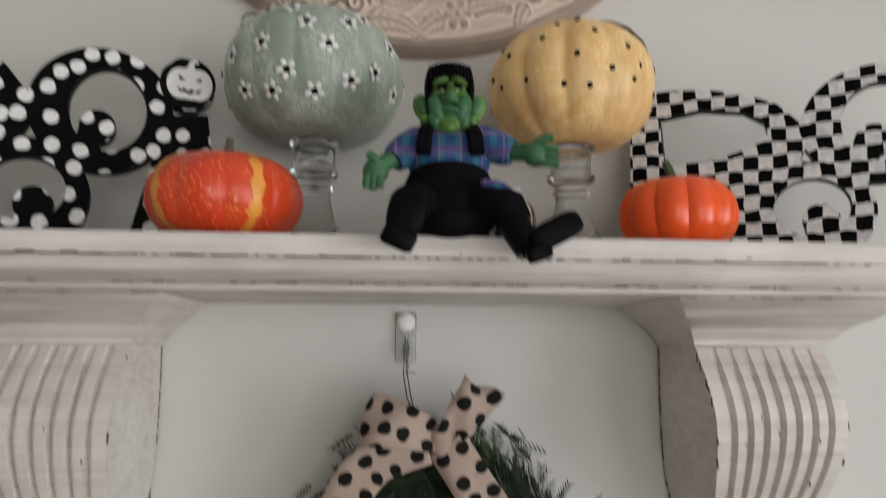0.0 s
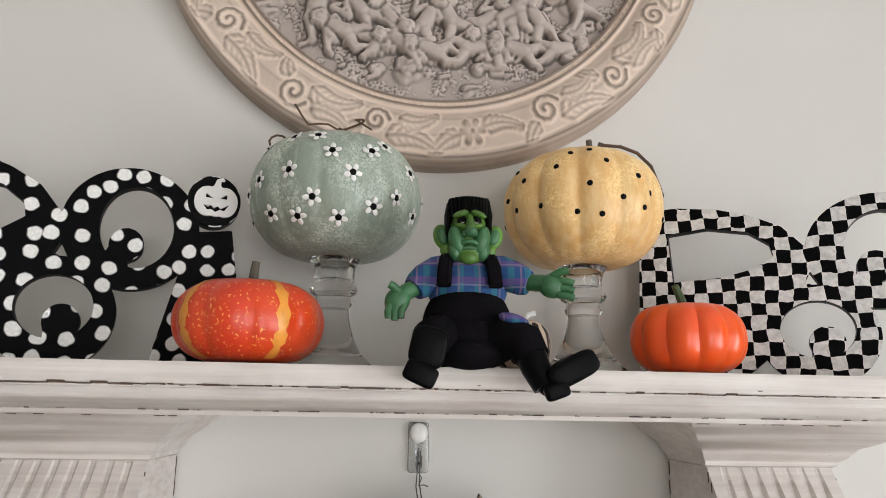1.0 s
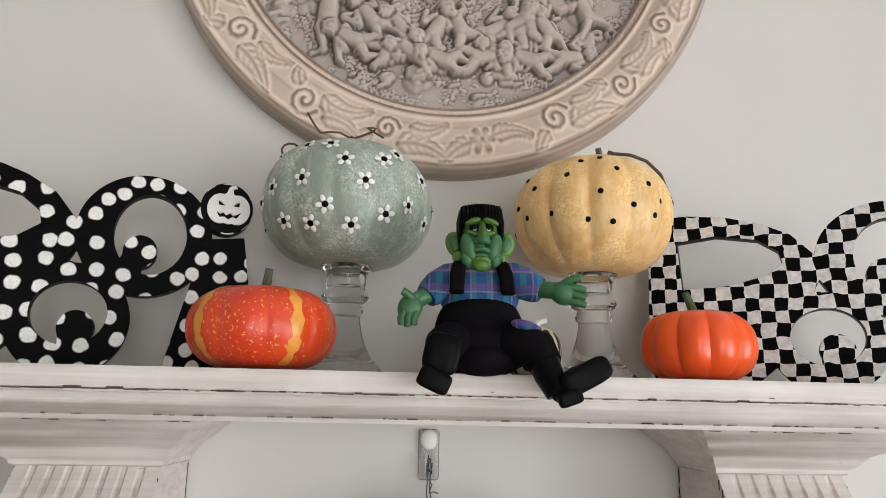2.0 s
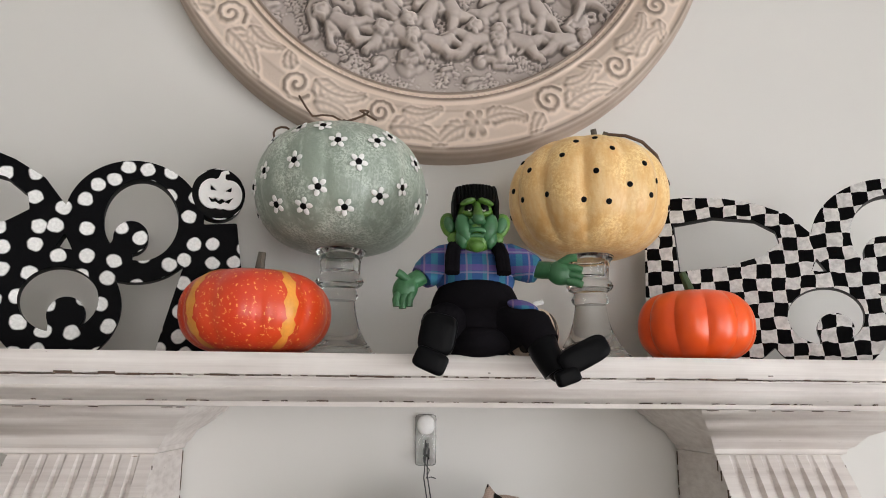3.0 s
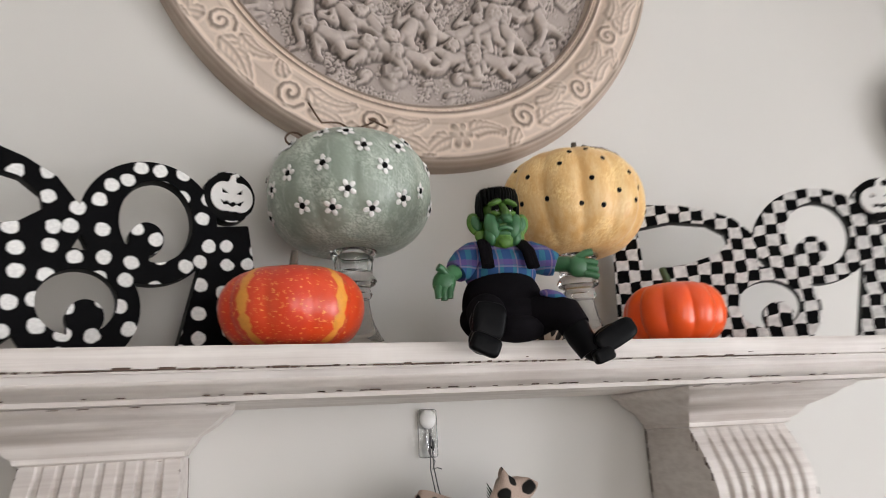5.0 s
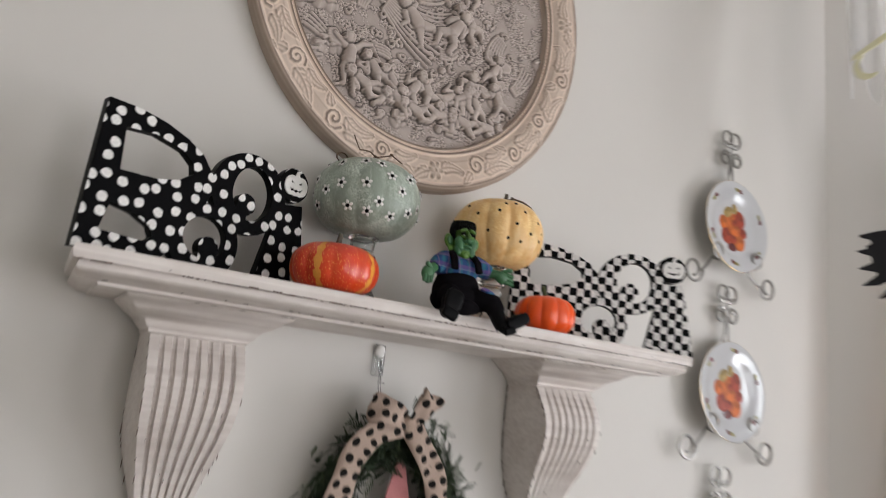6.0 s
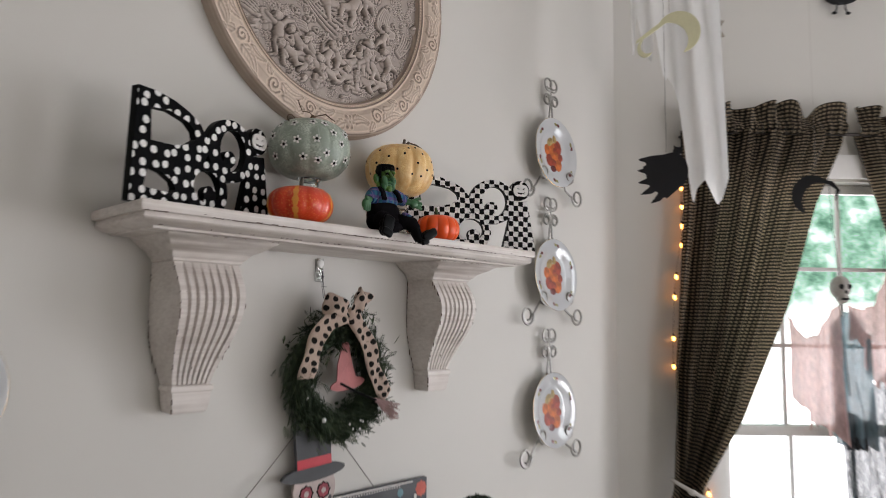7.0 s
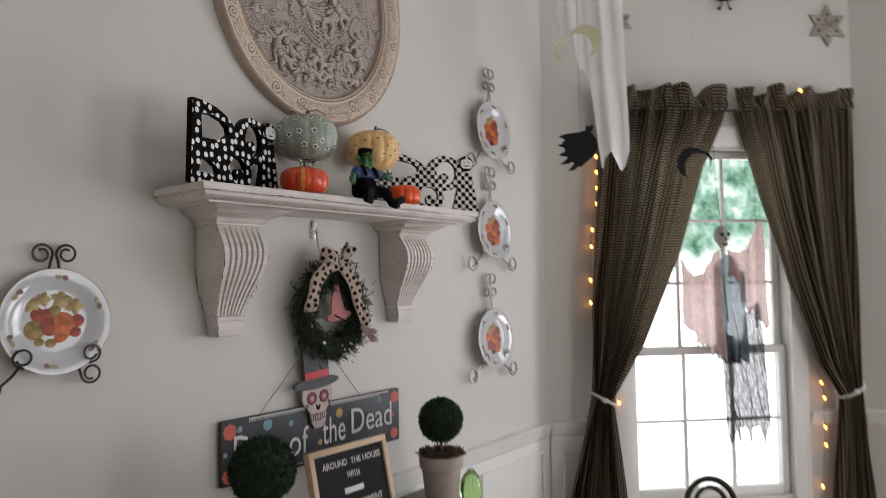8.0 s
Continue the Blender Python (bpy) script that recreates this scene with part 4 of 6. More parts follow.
boo_mesh = outline_mesh(boo_shape, -0.006, 0.434, -0.004, 0.238, 0.0018, 0.019, 0.0008)
jack_mesh = outline_mesh(jack_shape, -0.03, 0.03, -0.026, 0.036, 0.0008, 0.003)


def word_sign(m, mat, label, tall=1.0, wide=1.0):
    t = thing("word_sign", label, "sign", m, "cut-out signs on the shelf")
    me = boo_mesh.copy()
    me.transform(Matrix.Diagonal((wide, tall, 1.0, 1.0)))
    part("letters", me, mat, t)
    me.materials.append(M_BLACK)
    for f in me.polygons:
        if abs(f.normal.z) < 0.6:
            f.material_index = 1
    j = part("pumpkin_badge", jack_mesh.copy(), M_WHITEPAINT, t, "white painted pumpkin face on a black dot")
    j.matrix_basis = pose(0.376 * wide, 0.198 * tall, 0.0115)
    d = part("badge_back", lathe([(0.0, 0.0096), (0.030, 0.0096), (0.0306, 0.0100), (0.0, 0.0101)], 40), M_BLACK, t)
    d.matrix_basis = pose(0.374 * wide, 0.199 * tall, 0)
    return t


word_sign(pose(-0.603, -0.196, SHELF + 0.001, 90, 0, 17.5), M_POLKA, "black cut-out word sign with white polka dots on the shelf", 1.0, 0.955)
word_sign(pose(0.285, -0.030, SHELF + 0.001, 90, 0, -30), M_CHECK, "black and white checked cut-out word sign on the shelf", 0.965, 1.0)

# ---- pumpkins and glass candlesticks ----


class Gourd:
    """A ribbed pumpkin skin: at(t, a) gives its surface by the angle round it and the angle of height."""

    def __init__(self, rx, z0, z1, ribs, depth, sharp=0.6, dimple=0.12, flat=0.75, phase=0.0, seed=0):
        self.v = rx, z0, z1, ribs, depth, sharp, dimple, flat, phase, seed

    def at(self, t, a):
        rx, z0, z1, ribs, depth, sharp, dimple, flat, phase, seed = self.v
        c, s = math.cos(a), math.sin(a)
        pr, pz = abs(c) ** flat, math.copysign(abs(s) ** 0.92, s)
        rib = 1 - depth * (1 - (abs(math.cos(ribs * t / 2 + phase)) ** 2 + 0.004) ** (sharp / 2)) * (0.35 + 0.65 * pr)
        wob = 1 + 0.018 * noise.noise((math.cos(t) * 1.7, math.sin(t) * 1.7, s + seed))
        dip = dimple * math.exp(-(pr * 2.6) ** 2) * (1 if s > 0 else 0.5)
        k = rx * pr * rib * wob
        return Vector((k * math.cos(t), k * math.sin(t), (z0 + z1) / 2 + (z1 - z0) / 2 * (pz - math.copysign(dip, s))))

    def mesh(self):
        bm = bmesh.new()
        n = self.v[3] * 12
        skin(bm, [[self.at(2 * math.pi * i / n, -math.pi / 2 + math.pi * (0.02 + 0.96 * j / 36)) for i in range(n)] for j in range(37)], True, True)
        return bm

    def spot(self, az, el):
        """Where a painted mark sits, turned to face outward."""
        t, a = radians(az - 90), radians(el)
        p = self.at(t, a)
        n = (self.at(t + 0.06, a) - self.at(t - 0.06, a)).cross(self.at(t, a + 0.04) - self.at(t, a - 0.04)).normalized()
        return Matrix.Translation(p) @ n.to_track_quat("Z", "Y").to_matrix().to_4x4()


def candlestick(x, y, h, lb):
    t = thing("glass_candlestick", lb, "candlestick", pose(x, y, SHELF + 0.001), "glass candlesticks")
    k = h / 0.13
    prof = [(0.0, 0), (0.050, 0), (0.0515, 0.003), (0.049, 0.007), (0.041, 0.014), (0.033, 0.024), (0.0265, 0.036), (0.0215, 0.049), (0.0190, 0.062), (0.0185, 0.070), (0.0215, 0.0735), (0.0225, 0.077), (0.0205, 0.081), (0.0195, 0.085), (0.0265, 0.089), (0.0285, 0.093),
            (0.0270, 0.097), (0.0225, 0.101), (0.0235, 0.116), (0.0265, 0.124), (0.0305, 0.1275), (0.0300, 0.130), (0.0270, 0.130), (0.0190, 0.126), (0.0160, 0.106), (0.0, 0.104)]
    for nm, lo, hi in (("base", 0, 10), ("stem", 9, 15), ("cup", 14, len(prof))):
        seg = prof[lo:hi]
        if lo:
            seg = [(0.0, seg[0][1] + 0.0004)] + [(seg[0][0], seg[0][1] + 0.0004)] + seg[1:]
        if hi < len(prof):
            seg = seg + [(0.0, seg[-1][1])]
        part(nm, lathe([(r, z * k) for r, z in seg], 60, wave=lambda a, z: 1 + (0.035 * abs(math.cos(5 * a)) if 0.040 * k < z < 0.070 * k or 0.1 * k < z < 0.123 * k else 0)), M_GLASS, t, smooth=35)
    return t


candlestick(-0.111, -0.100, 0.132, "clear pressed-glass candlestick holding the sage green pumpkin")
candlestick(0.190, -0.108, 0.131, "clear pressed-glass candlestick holding the yellow pumpkin")

sage = thing("sage_pumpkin", "sage green craft pumpkin painted with white daisies on a candlestick", "pumpkin", pose(-0.113, -0.100, 2.078))
sage_skin = Gourd(0.1035, -0.0745, 0.0815, 13, 0.042, 0.38)
part("body", sage_skin.mesh(), M_SAGE, sage)
bm_petal = bmesh.new()
for k in range(5):
    a = 2 * math.pi * k / 5
    ball((0.0068 * math.cos(a), 0.0068 * math.sin(a), 0.0002), (0.0043, 0.0031, 0.0011), 10, 5, bm_petal, (0, 0, math.degrees(a)))
petals = mesh_of(bm_petal, "petals", 60)
eye_mesh = mesh_of(ball((0, 0, 0.0008), (0.0040, 0.0040, 0.0012), 10, 5), "flower_eye", 60)
petals.materials.append(M_WHITEPAINT)
eye_mesh.materials.append(M_BLACK)
daisies = [(-52, 1), (-71, -5), (-44, -27), (-22, -32), (-11, -17), (-26, 3), (-31, 38), (-12, 38), (0, 19), (13, 2), (26, 23), (38, 33), (59, 14), (44, -10), (28, -21), (6, -33), (66, -19), (-60, 34), (-95, 12), (-92, -22), (-112, 0), (-120, 30), (-88, 36), (92, 0), (98, 28), (110, -18)]
for k, (az, el) in enumerate(daisies):
    f = new("daisy", petals)
    f.parent = sage
    f.matrix_basis = sage_skin.spot(az, el) @ pose(0, 0, 0.0010, 0, 0, k * 47)
    e = new("flower_eye", eye_mesh)
    e.parent = f
part("stem", tube([(0, 0, 0.066), (0.001, -0.004, 0.086), (0.004, -0.008, 0.094)], 0.006, 8), M_TWIG, sage)
vine = [(-0.002 - 0.012 * k, -0.012 - 0.002 * k, 0.091 + 0.002 * k + (0.004 * math.sin(k * 1.4))) for k in range(4)]
part("vine", tube(vine + [(-0.046, -0.020, 0.104), (-0.055, -0.022, 0.118)], 0.0013, 6), M_TWIG, sage)
part("vine", tube([(0.03 * math.sin(k * 0.4), -0.012 - 0.03 * (1 - math.cos(k * 0.4)) * 0.4, 0.090 + 0.010 * math.sin(k * 0.4)) for k in range(7)] + [(0.040, -0.05, 0.078)], 0.0014, 6), M_TWIG, sage)
part("vine", tube([(-0.072 + 0.011 * math.cos(k * 0.6), -0.02, 0.068 + 0.009 * math.sin(k * 0.6)) for k in range(9)], 0.0014, 6), M_TWIG, sage)

yellow = thing("yellow_pumpkin", "butter yellow craft pumpkin with small black dots on a candlestick", "pumpkin", pose(0.192, -0.108, 2.077))
yellow_skin = Gourd(0.0985, -0.0745, 0.076, 12, 0.085, 0.48, phase=0.4, seed=4)
part("body", yellow_skin.mesh(), M_YELLOW, yellow)
dot_mesh = mesh_of(ball((0, 0, 0.0003), (0.0036, 0.0036, 0.0011), 10, 5), "dot", 60)
dot_mesh.materials.append(M_BLACK)
dots = [(-61, 15), (-46, -9), (-68, -8), (-34, 22), (-11, 4), (-20, -17), (-3, -20), (13, -4), (25, 14), (2, 27), (37, 2), (29, -11), (-25, 40), (-9, 44), (62, 8), (58, -14), (-84, 4), (-100, -14), (-84, 34), (-120, 14), (90, -12), (84, 28)]
for az, el in dots:
    o = new("dot", dot_mesh)
    o.parent = yellow
    o.matrix_basis = yellow_skin.spot(az, el)
part("stem", tube([(0.012, 0, 0.060), (0.012, -0.003, 0.080), (0.008, -0.010, 0.093)], lambda f: 0.0048 - 0.001 * f, 8), M_STEM, yellow)
part("stem", tube([(0.016, 0, 0.060), (0.022, -0.006, 0.080), (0.024, -0.012, 0.089)], 0.0038, 8), M_STEM, yellow)
part("vine", tube([(0.012, -0.004, 0.080), (0.024, -0.012, 0.086), (0.046, -0.020, 0.082), (0.066, -0.022, 0.074), (0.084, -0.020, 0.058), (0.094, -0.016, 0.036), (0.096, -0.018, 0.026)], 0.0021, 6), M_TWIG, yellow)


def table_pumpkin(x, y, rx, h, ribs, mat, stem, label, lean, stripes=()):
    t = thing("pumpkin", label, "pumpkin", pose(x, y, SHELF + 0.001, 0, 0, 15), "orange pumpkins on the shelf")
    g = Gourd(rx, 0, h, ribs, 0.10 if not stripes else 0.06, 0.6, 0.16, 0.62, 0.3, rx * 50)
    part("body", g.mesh(), mat, t)
    part("stem", tube([(0, 0, h * 0.80), (lean * 0.3, 0, h * 1.04), (lean, -0.002, h * 1.24)], lambda f: 0.0062 - 0.0022 * f, 8), stem, t)
    for az in stripes:
        bm = bmesh.new()
        loops = []
        for k in range(23):
            el = -62 + 130 * k / 22
            w = 4.6 + 1.4 * math.sin(k * 1.3) + 0.8 * math.sin(k * 2.9)
            row = []
            for d in (-1, -0.5, 0, 0.5, 1):
                q = g.at(radians(az - 90 + d * w), radians(el))
                row.append(Vector((q.x * 1.008, q.y * 1.008, (q.z - h / 2) * 1.008 + h / 2)))
            loops.append(row)
        skin(bm, loops, False)
        part("stripe", bm, M_STRIPE, t, "yellow stripe painted down the skin")
    return t


table_pumpkin(-0.191, -0.182, 0.0775, 0.0885, 10, M_ORANGE, M_STEM, "speckled red-orange pumpkin with yellow stripes and grey stem", 0.002, (-58, 20, 95, -125))
table_pumpkin(0.292, -0.165, 0.0640, 0.0815, 11, M_SMALLORANGE, M_GREENSTEM, "small bright orange pumpkin with a thin green stem", -0.014)

mini = thing("mini_pumpkin", "tiny tan pumpkin with black spots behind the doll", "pumpkin", pose(0.100, -0.170, SHELF + 0.001))
part("body", Gourd(0.034, 0, 0.058, 8, 0.07).mesh(), dotted("spotted_tan", (0.44, 0.35, 0.27), (0.02, 0.016, 0.014), 0.012, 0.0042, 0.5), mini)
part("stem", tube([(0, 0, 0.05), (0.008, -0.004, 0.062), (0.016, -0.004, 0.064)], 0.003, 8), M_WHITEPAINT, mini)

# ---- the seated doll: one plain mesh ----


def boot_block(c, r, bm, rot, mat, p=0.42):
    """A rounded block, as of a thick boot sole."""
    m = Matrix.LocRotScale(c, Euler([radians(a) for a in rot]), r)
    loops = []
    for j in range(11):
        b = radians(-84 + 168 * j / 10)
        cb, sb = math.cos(b) ** p, math.copysign(abs(math.sin(b)) ** p, b)
        loops.append([m @ Vector((math.copysign(abs(math.cos(a)) ** p, math.cos(a)) * cb, sb, -math.copysign(abs(math.sin(a)) ** p, math.sin(a)) * cb)) for a in (2 * math.pi * i / 28 for i in range(28))])
    skin(bm, loops, True, True, mat)


def lump(c, r, mat, rot=(0, 0, 0), seg=18):
    ball(c, r, seg, seg * 2 // 3, bm, rot, mat)


bm = bmesh.new()
SK, SL, PL, OV, BT, HR, EY = range(7)
# trunk: round trousers up to the chest, shirt above, broad straps
lump((0, 0.004, 0.042), (0.046, 0.038, 0.047), OV, seg=28)
lump((0, -0.002, 0.026), (0.051, 0.040, 0.030), OV, seg=28)
lump((0, 0.006, 0.080), (0.0415, 0.031, 0.030), PL, seg=28)
lump((0, 0.004, 0.098), (0.030, 0.022, 0.016), PL, seg=24)
for s in (-1, 1):
    for q in (-0.003, 0.0, 0.003):
        tube([(s * (0.020 + q), 0.016, 0.108), (s * (0.022 + q), -0.010, 0.1105), (s * (0.0245 + q), -0.024, 0.098), (s * (0.0255 + q), -0.0325, 0.078)], 0.0044, 8, bm, OV)
# sleeves slope down from the shoulders, cuffs a little wider
tube([(-0.018, 0.003, 0.101), (-0.032, 0.001, 0.097), (-0.043, -0.003, 0.089), (-0.051, -0.007, 0.081), (-0.055, -0.009, 0.077)], lambda f: 0.0125 + 0.0045 * math.sin(math.pi * min(1, 0.25 + f * 0.75)), 18, bm, PL)
tube([(0.018, 0.003, 0.101), (0.034, 0.001, 0.099), (0.047, -0.003, 0.093), (0.057, -0.007, 0.088), (0.062, -0.009, 0.086)], lambda f: 0.0125 + 0.0045 * math.sin(math.pi * min(1, 0.25 + f * 0.75)), 18, bm, PL)
tube([(-0.050, -0.006, 0.082), (-0.060, -0.012, 0.075), (-0.067, -0.016, 0.070)], 0.0088, 12, bm, SL)
tube([(0.057, -0.006, 0.088), (0.068, -0.012, 0.086), (0.076, -0.016, 0.085)], 0.0088, 12, bm, SL)
lump((-0.071, -0.018, 0.064), (0.0125, 0.009, 0.0145), SL, (0, 25, 0))
lump((0.084, -0.018, 0.082), (0.0145, 0.009, 0.0125), SL, (0, 10, 0))
for k in range(3):
    tube([(-0.077 + 0.0062 * k, -0.021, 0.059), (-0.0795 + 0.0062 * k, -0.024, 0.052), (-0.079 + 0.0060 * k, -0.024, 0.0455 - 0.002 * (k == 1))], lambda f: 0.0045 - 0.0008 * f, 10, bm, SL)
    tube([(0.090, -0.021, 0.087 - 0.0068 * k), (0.098, -0.024, 0.086 - 0.0072 * k), (0.1045, -0.024, 0.084 - 0.0074 * k)], lambda f: 0.0045 - 0.0008 * f, 10, bm, SL)
tube([(-0.067, -0.02, 0.070), (-0.075, -0.025, 0.077), (-0.079, -0.026, 0.079)], 0.0043, 10, bm, SL)
tube([(0.083, -0.02, 0.091), (0.092, -0.025, 0.096), (0.099, -0.026, 0.0965)], 0.0043, 10, bm, SL)
# long sagging face: brow, hooked nose, jowls, wide mouth, heavy chin
lump((0, 0.0, 0.140), (0.0195, 0.020, 0.030), SK, seg=26)
lump((0, -0.009, 0.115), (0.0150, 0.0135, 0.0150), SK)
lump((0, -0.0185, 0.109), (0.0085, 0.0060, 0.0070), SK)
tube([(0, -0.017, 0.153), (0.0005, -0.0225, 0.146), (0.001, -0.0270, 0.138), (0.001, -0.0265, 0.134)], lambda f: 0.0032 + 0.0034 * f, 12, bm, SK)
lump((0.001, -0.0275, 0.1345), (0.0068, 0.0058, 0.0058), SL)
for s in (-1, 1):
    lump((s * 0.0052, -0.0240, 0.1325), (0.0036, 0.0036, 0.0034), SL)
    lump((s * 0.0125, -0.0160, 0.1275), (0.0088, 0.0088, 0.0155), SL, (0, s * 14, 0))
    lump((s * 0.0145, -0.0140, 0.1165), (0.0066, 0.0075, 0.0105), SL, (0, s * 10, 0))
    lump((s * 0.0262, 0.001, 0.1345), (0.0100, 0.0050, 0.0140), SK, (0, s * 20, 0))
    lump((s * 0.0268, -0.0030, 0.1345), (0.0058, 0.0030, 0.0090), SL, (0, s * 20, 0))
    lump((s * 0.0220, -0.003, 0.1195), (0.0072, 0.0050, 0.0070), SK)
    lump((s * 0.0078, -0.0180, 0.1478), (0.0048, 0.0040, 0.0056), HR, (0, s * -14, 0))
    lump((s * 0.0072, -0.0210, 0.1458), (0.0020, 0.0016, 0.0018), EY)
    lump((s * 0.0074, -0.0220, 0.1466), (0.0017, 0.0012, 0.0018), HR)
    lump((s * 0.0088, -0.0200, 0.1545), (0.0092, 0.0050, 0.0034), SK, (0, s * 22, 0))
    lump((s * 0.0082, -0.0195, 0.1415), (0.0070, 0.0044, 0.0028), SK, (0, s * -14, 0))
    lump((s * 0.0235, -0.0025, 0.1055), (0.0060, 0.0050, 0.0075), SK)
tube([(-0.0105, -0.0185, 0.1215), (-0.005, -0.0240, 0.1238), (0.0, -0.0250, 0.1245), (0.005, -0.0240, 0.1238), (0.0105, -0.0185, 0.1215)], 0.0026, 8, bm, SL)
tube([(-0.0095, -0.0180, 0.1180), (0.0, -0.0225, 0.1190), (0.0095, -0.0180, 0.1180)], 0.0024, 8, bm, SL)
# flat-topped black hair, combed into strands
lump((0, 0.002, 0.163), (0.0222, 0.0222, 0.0125), HR, seg=24)
rh = random.Random(3)
for k in range(52):
    a, q = rh.uniform(0, 6.28), math.sqrt(rh.random())
    x, y = 0.0205 * q * math.cos(a), 0.0205 * q * math.sin(a)
    tube([(x, y, 0.160), (x * 1.05, y * 1.05, 0.1715 + rh.uniform(-0.001, 0.003))], 0.0027, 6, bm, HR)
for k in range(30):
    a = radians(-20 + 220 * k / 29)
    x, y = 0.0220 * math.cos(a), 0.0220 * math.sin(a)
    tube([(x * 0.95, y * 0.95, 0.170), (x * 1.05, y * 1.05, 0.158), (x * 1.02, y * 1.02, 0.144 - 0.008 * rh.random())], 0.0023, 6, bm, HR)
for k in range(13):
    x = -0.0205 + 0.0034 * k
    y = -math.sqrt(max(0.0, 0.0222 ** 2 - x * x))
    tube([(x * 0.95, y * 0.9, 0.1725), (x * 1.02, y * 1.03, 0.166), (x, y * 0.97, 0.1585 - 0.003 * rh.random() - 0.10 * abs(x))], 0.0021, 6, bm, HR)
# bent legs with soft folds, heavy boots with thick soles
tube([(-0.024, -0.016, 0.024), (-0.032, -0.034, 0.028), (-0.037, -0.050, 0.024), (-0.039, -0.058, 0.016)], lambda f: 0.0225 - 0.006 * f + 0.0008 * math.sin(f * 20), 18, bm, OV)
tube([(0.024, -0.016, 0.024), (0.040, -0.034, 0.029), (0.052, -0.048, 0.022), (0.0575, -0.054, 0.008)], lambda f: 0.0225 - 0.007 * f + 0.0008 * math.sin(f * 20), 18, bm, OV)
tube([(0.055, -0.052, 0.014), (0.060, -0.057, -0.002), (0.069, -0.061, -0.018)], lambda f: 0.0150 - 0.002 * f, 14, bm, BT)
lump((0.087, -0.066, -0.004), (0.0245, 0.0115, 0.0120), BT, (0, -28, 0))
lump((0.072, -0.062, -0.016), (0.013, 0.012, 0.012), BT)
boot_block((0.091, -0.075, -0.003), (0.0245, 0.0045, 0.0120), bm, (0, -28, 0), BT, 0.55)
boot_block((0.0755, -0.0745, -0.0225), (0.0115, 0.0055, 0.0075), bm, (0, -20, 0), BT)
lump((-0.040, -0.058, 0.015), (0.0170, 0.013, 0.0205), BT, (0, 14, 0))
lump((-0.046, -0.060, -0.004), (0.0140, 0.013, 0.0140), BT)
boot_block((-0.040, -0.069, 0.0145), (0.0170, 0.0045, 0.0190), bm, (0, 12, 0), BT, 0.55)
boot_block((-0.0465, -0.072, -0.0095), (0.0155, 0.0055, 0.0100), bm, (0, 24, 0), BT)
lump((0.0, -0.024, 0.012), (0.034, 0.030, 0.016), OV)
lump((0.042, -0.040, 0.0445), (0.0155, 0.0120, 0.0060), PL, (14, 15, 0))
me = mesh_of(bm, "seated_doll", 50)
for mt in (M_SKIN, M_SKINLIGHT, M_PLAID, M_OVERALL, M_BOOT, M_BLACK, M_WHITEPAINT):
    me.materials.append(mt)
doll = new("seated_doll", me)
doll.matrix_world = pose(0.034, -0.226, SHELF + 0.001, 0, 0, -3)
tagged(doll, "green-faced doll in black overalls and plaid shirt on the shelf edge", "doll")

# ---- china plates in wire hangers ----


def spiral(cx, cz, r0, turns, start, grow=0.0, way=1, n=26):
    return [(cx + (r0 + grow * k / n) * math.cos(start + way * turns * 2 * math.pi * k / n), 0, cz + (r0 + grow * k / n) * math.sin(start + way * turns * 2 * math.pi * k / n)) for k in range(n + 1)]


def plate(m, r, wire, label, group, fruits):
    t = thing("china_plate", label, "plate", m, group)
    d = part("dish", lathe([(0, 0.004), (r * 0.58, 0.004), (r * 0.64, 0.006), (r * 0.70, 0.0105), (r * 0.98, 0.0195), (r, 0.020), (r * 0.995, 0.022), (r * 0.97, 0.0225), (r * 0.70, 0.0135), (r * 0.63, 0.0085), (r * 0.56, 0.007), (0, 0.007)], 64), M_CHINA, t)
    part("gilt_line", lathe([(r * 0.993, 0.0221), (r * 1.001, 0.0215), (r * 1.001, 0.0205)], 64), M_GILT, t)
    r3 = random.Random(len(label))
    for x, y, a, b, rot, mt in fruits:
        leaf = mt is M_GOLDLEAF and a == b
        o = part("painted_leaf" if leaf else "painted_fruit", lathe([(0, 0), (a * r * 1.15, 0.0), (a * r * 0.9, 0.0005), (0, 0.0006)], 40, wave=lambda q, z: 1 + 0.22 * math.cos(5 * q) + 0.10 * math.cos(15 * q)) if leaf else ball((0, 0, 0), (a * r * 1.3, b * r * 1.3, 0.0006), 18, 6), mt, d)
        k = 1.35 if fruits is TALL_FRUIT else 1.18
        o.matrix_basis = pose(x * r * k, y * r * k, 0.0071 + 0.0003 * r3.random(), 0, 0, rot)
    for k in range(6):
        a = radians(18 + 60 * k)
        for q, mt in ((0, M_PLUM), (0.14, M_LEAFPRINT)):
            o = part("painted_berry", ball((0, 0, 0), (0.075 * r, 0.05 * r, 0.0010), 12, 5), mt, d)
            o.matrix_basis = pose(0.845 * r * math.cos(a + q), 0.845 * r * math.sin(a + q), 0.0188, 0, 0, math.degrees(a) + 40 + q * 300) @ pose(0, 0, 0)
    return t


M_CRIMSON = plain("dusty_crimson_paint", (0.34, 0.05, 0.075), 0.6, vary=0.5, scale=120)
M_PLUM = plain("plum_print", (0.16, 0.05, 0.05), 0.2, vary=0.4)
M_LEAFPRINT = plain("leaf_print", (0.30, 0.27, 0.12), 0.2, vary=0.4)
M_PEAR = plain("pear_print", (0.31, 0.20, 0.04), 0.45, vary=0.8, scale=150)
M_APPLE = plain("apple_print", (0.55, 0.13, 0.020), 0.45, vary=0.8, scale=150)
M_GRAPE = plain("red_print", (0.33, 0.045, 0.018), 0.45, vary=0.8, scale=150)
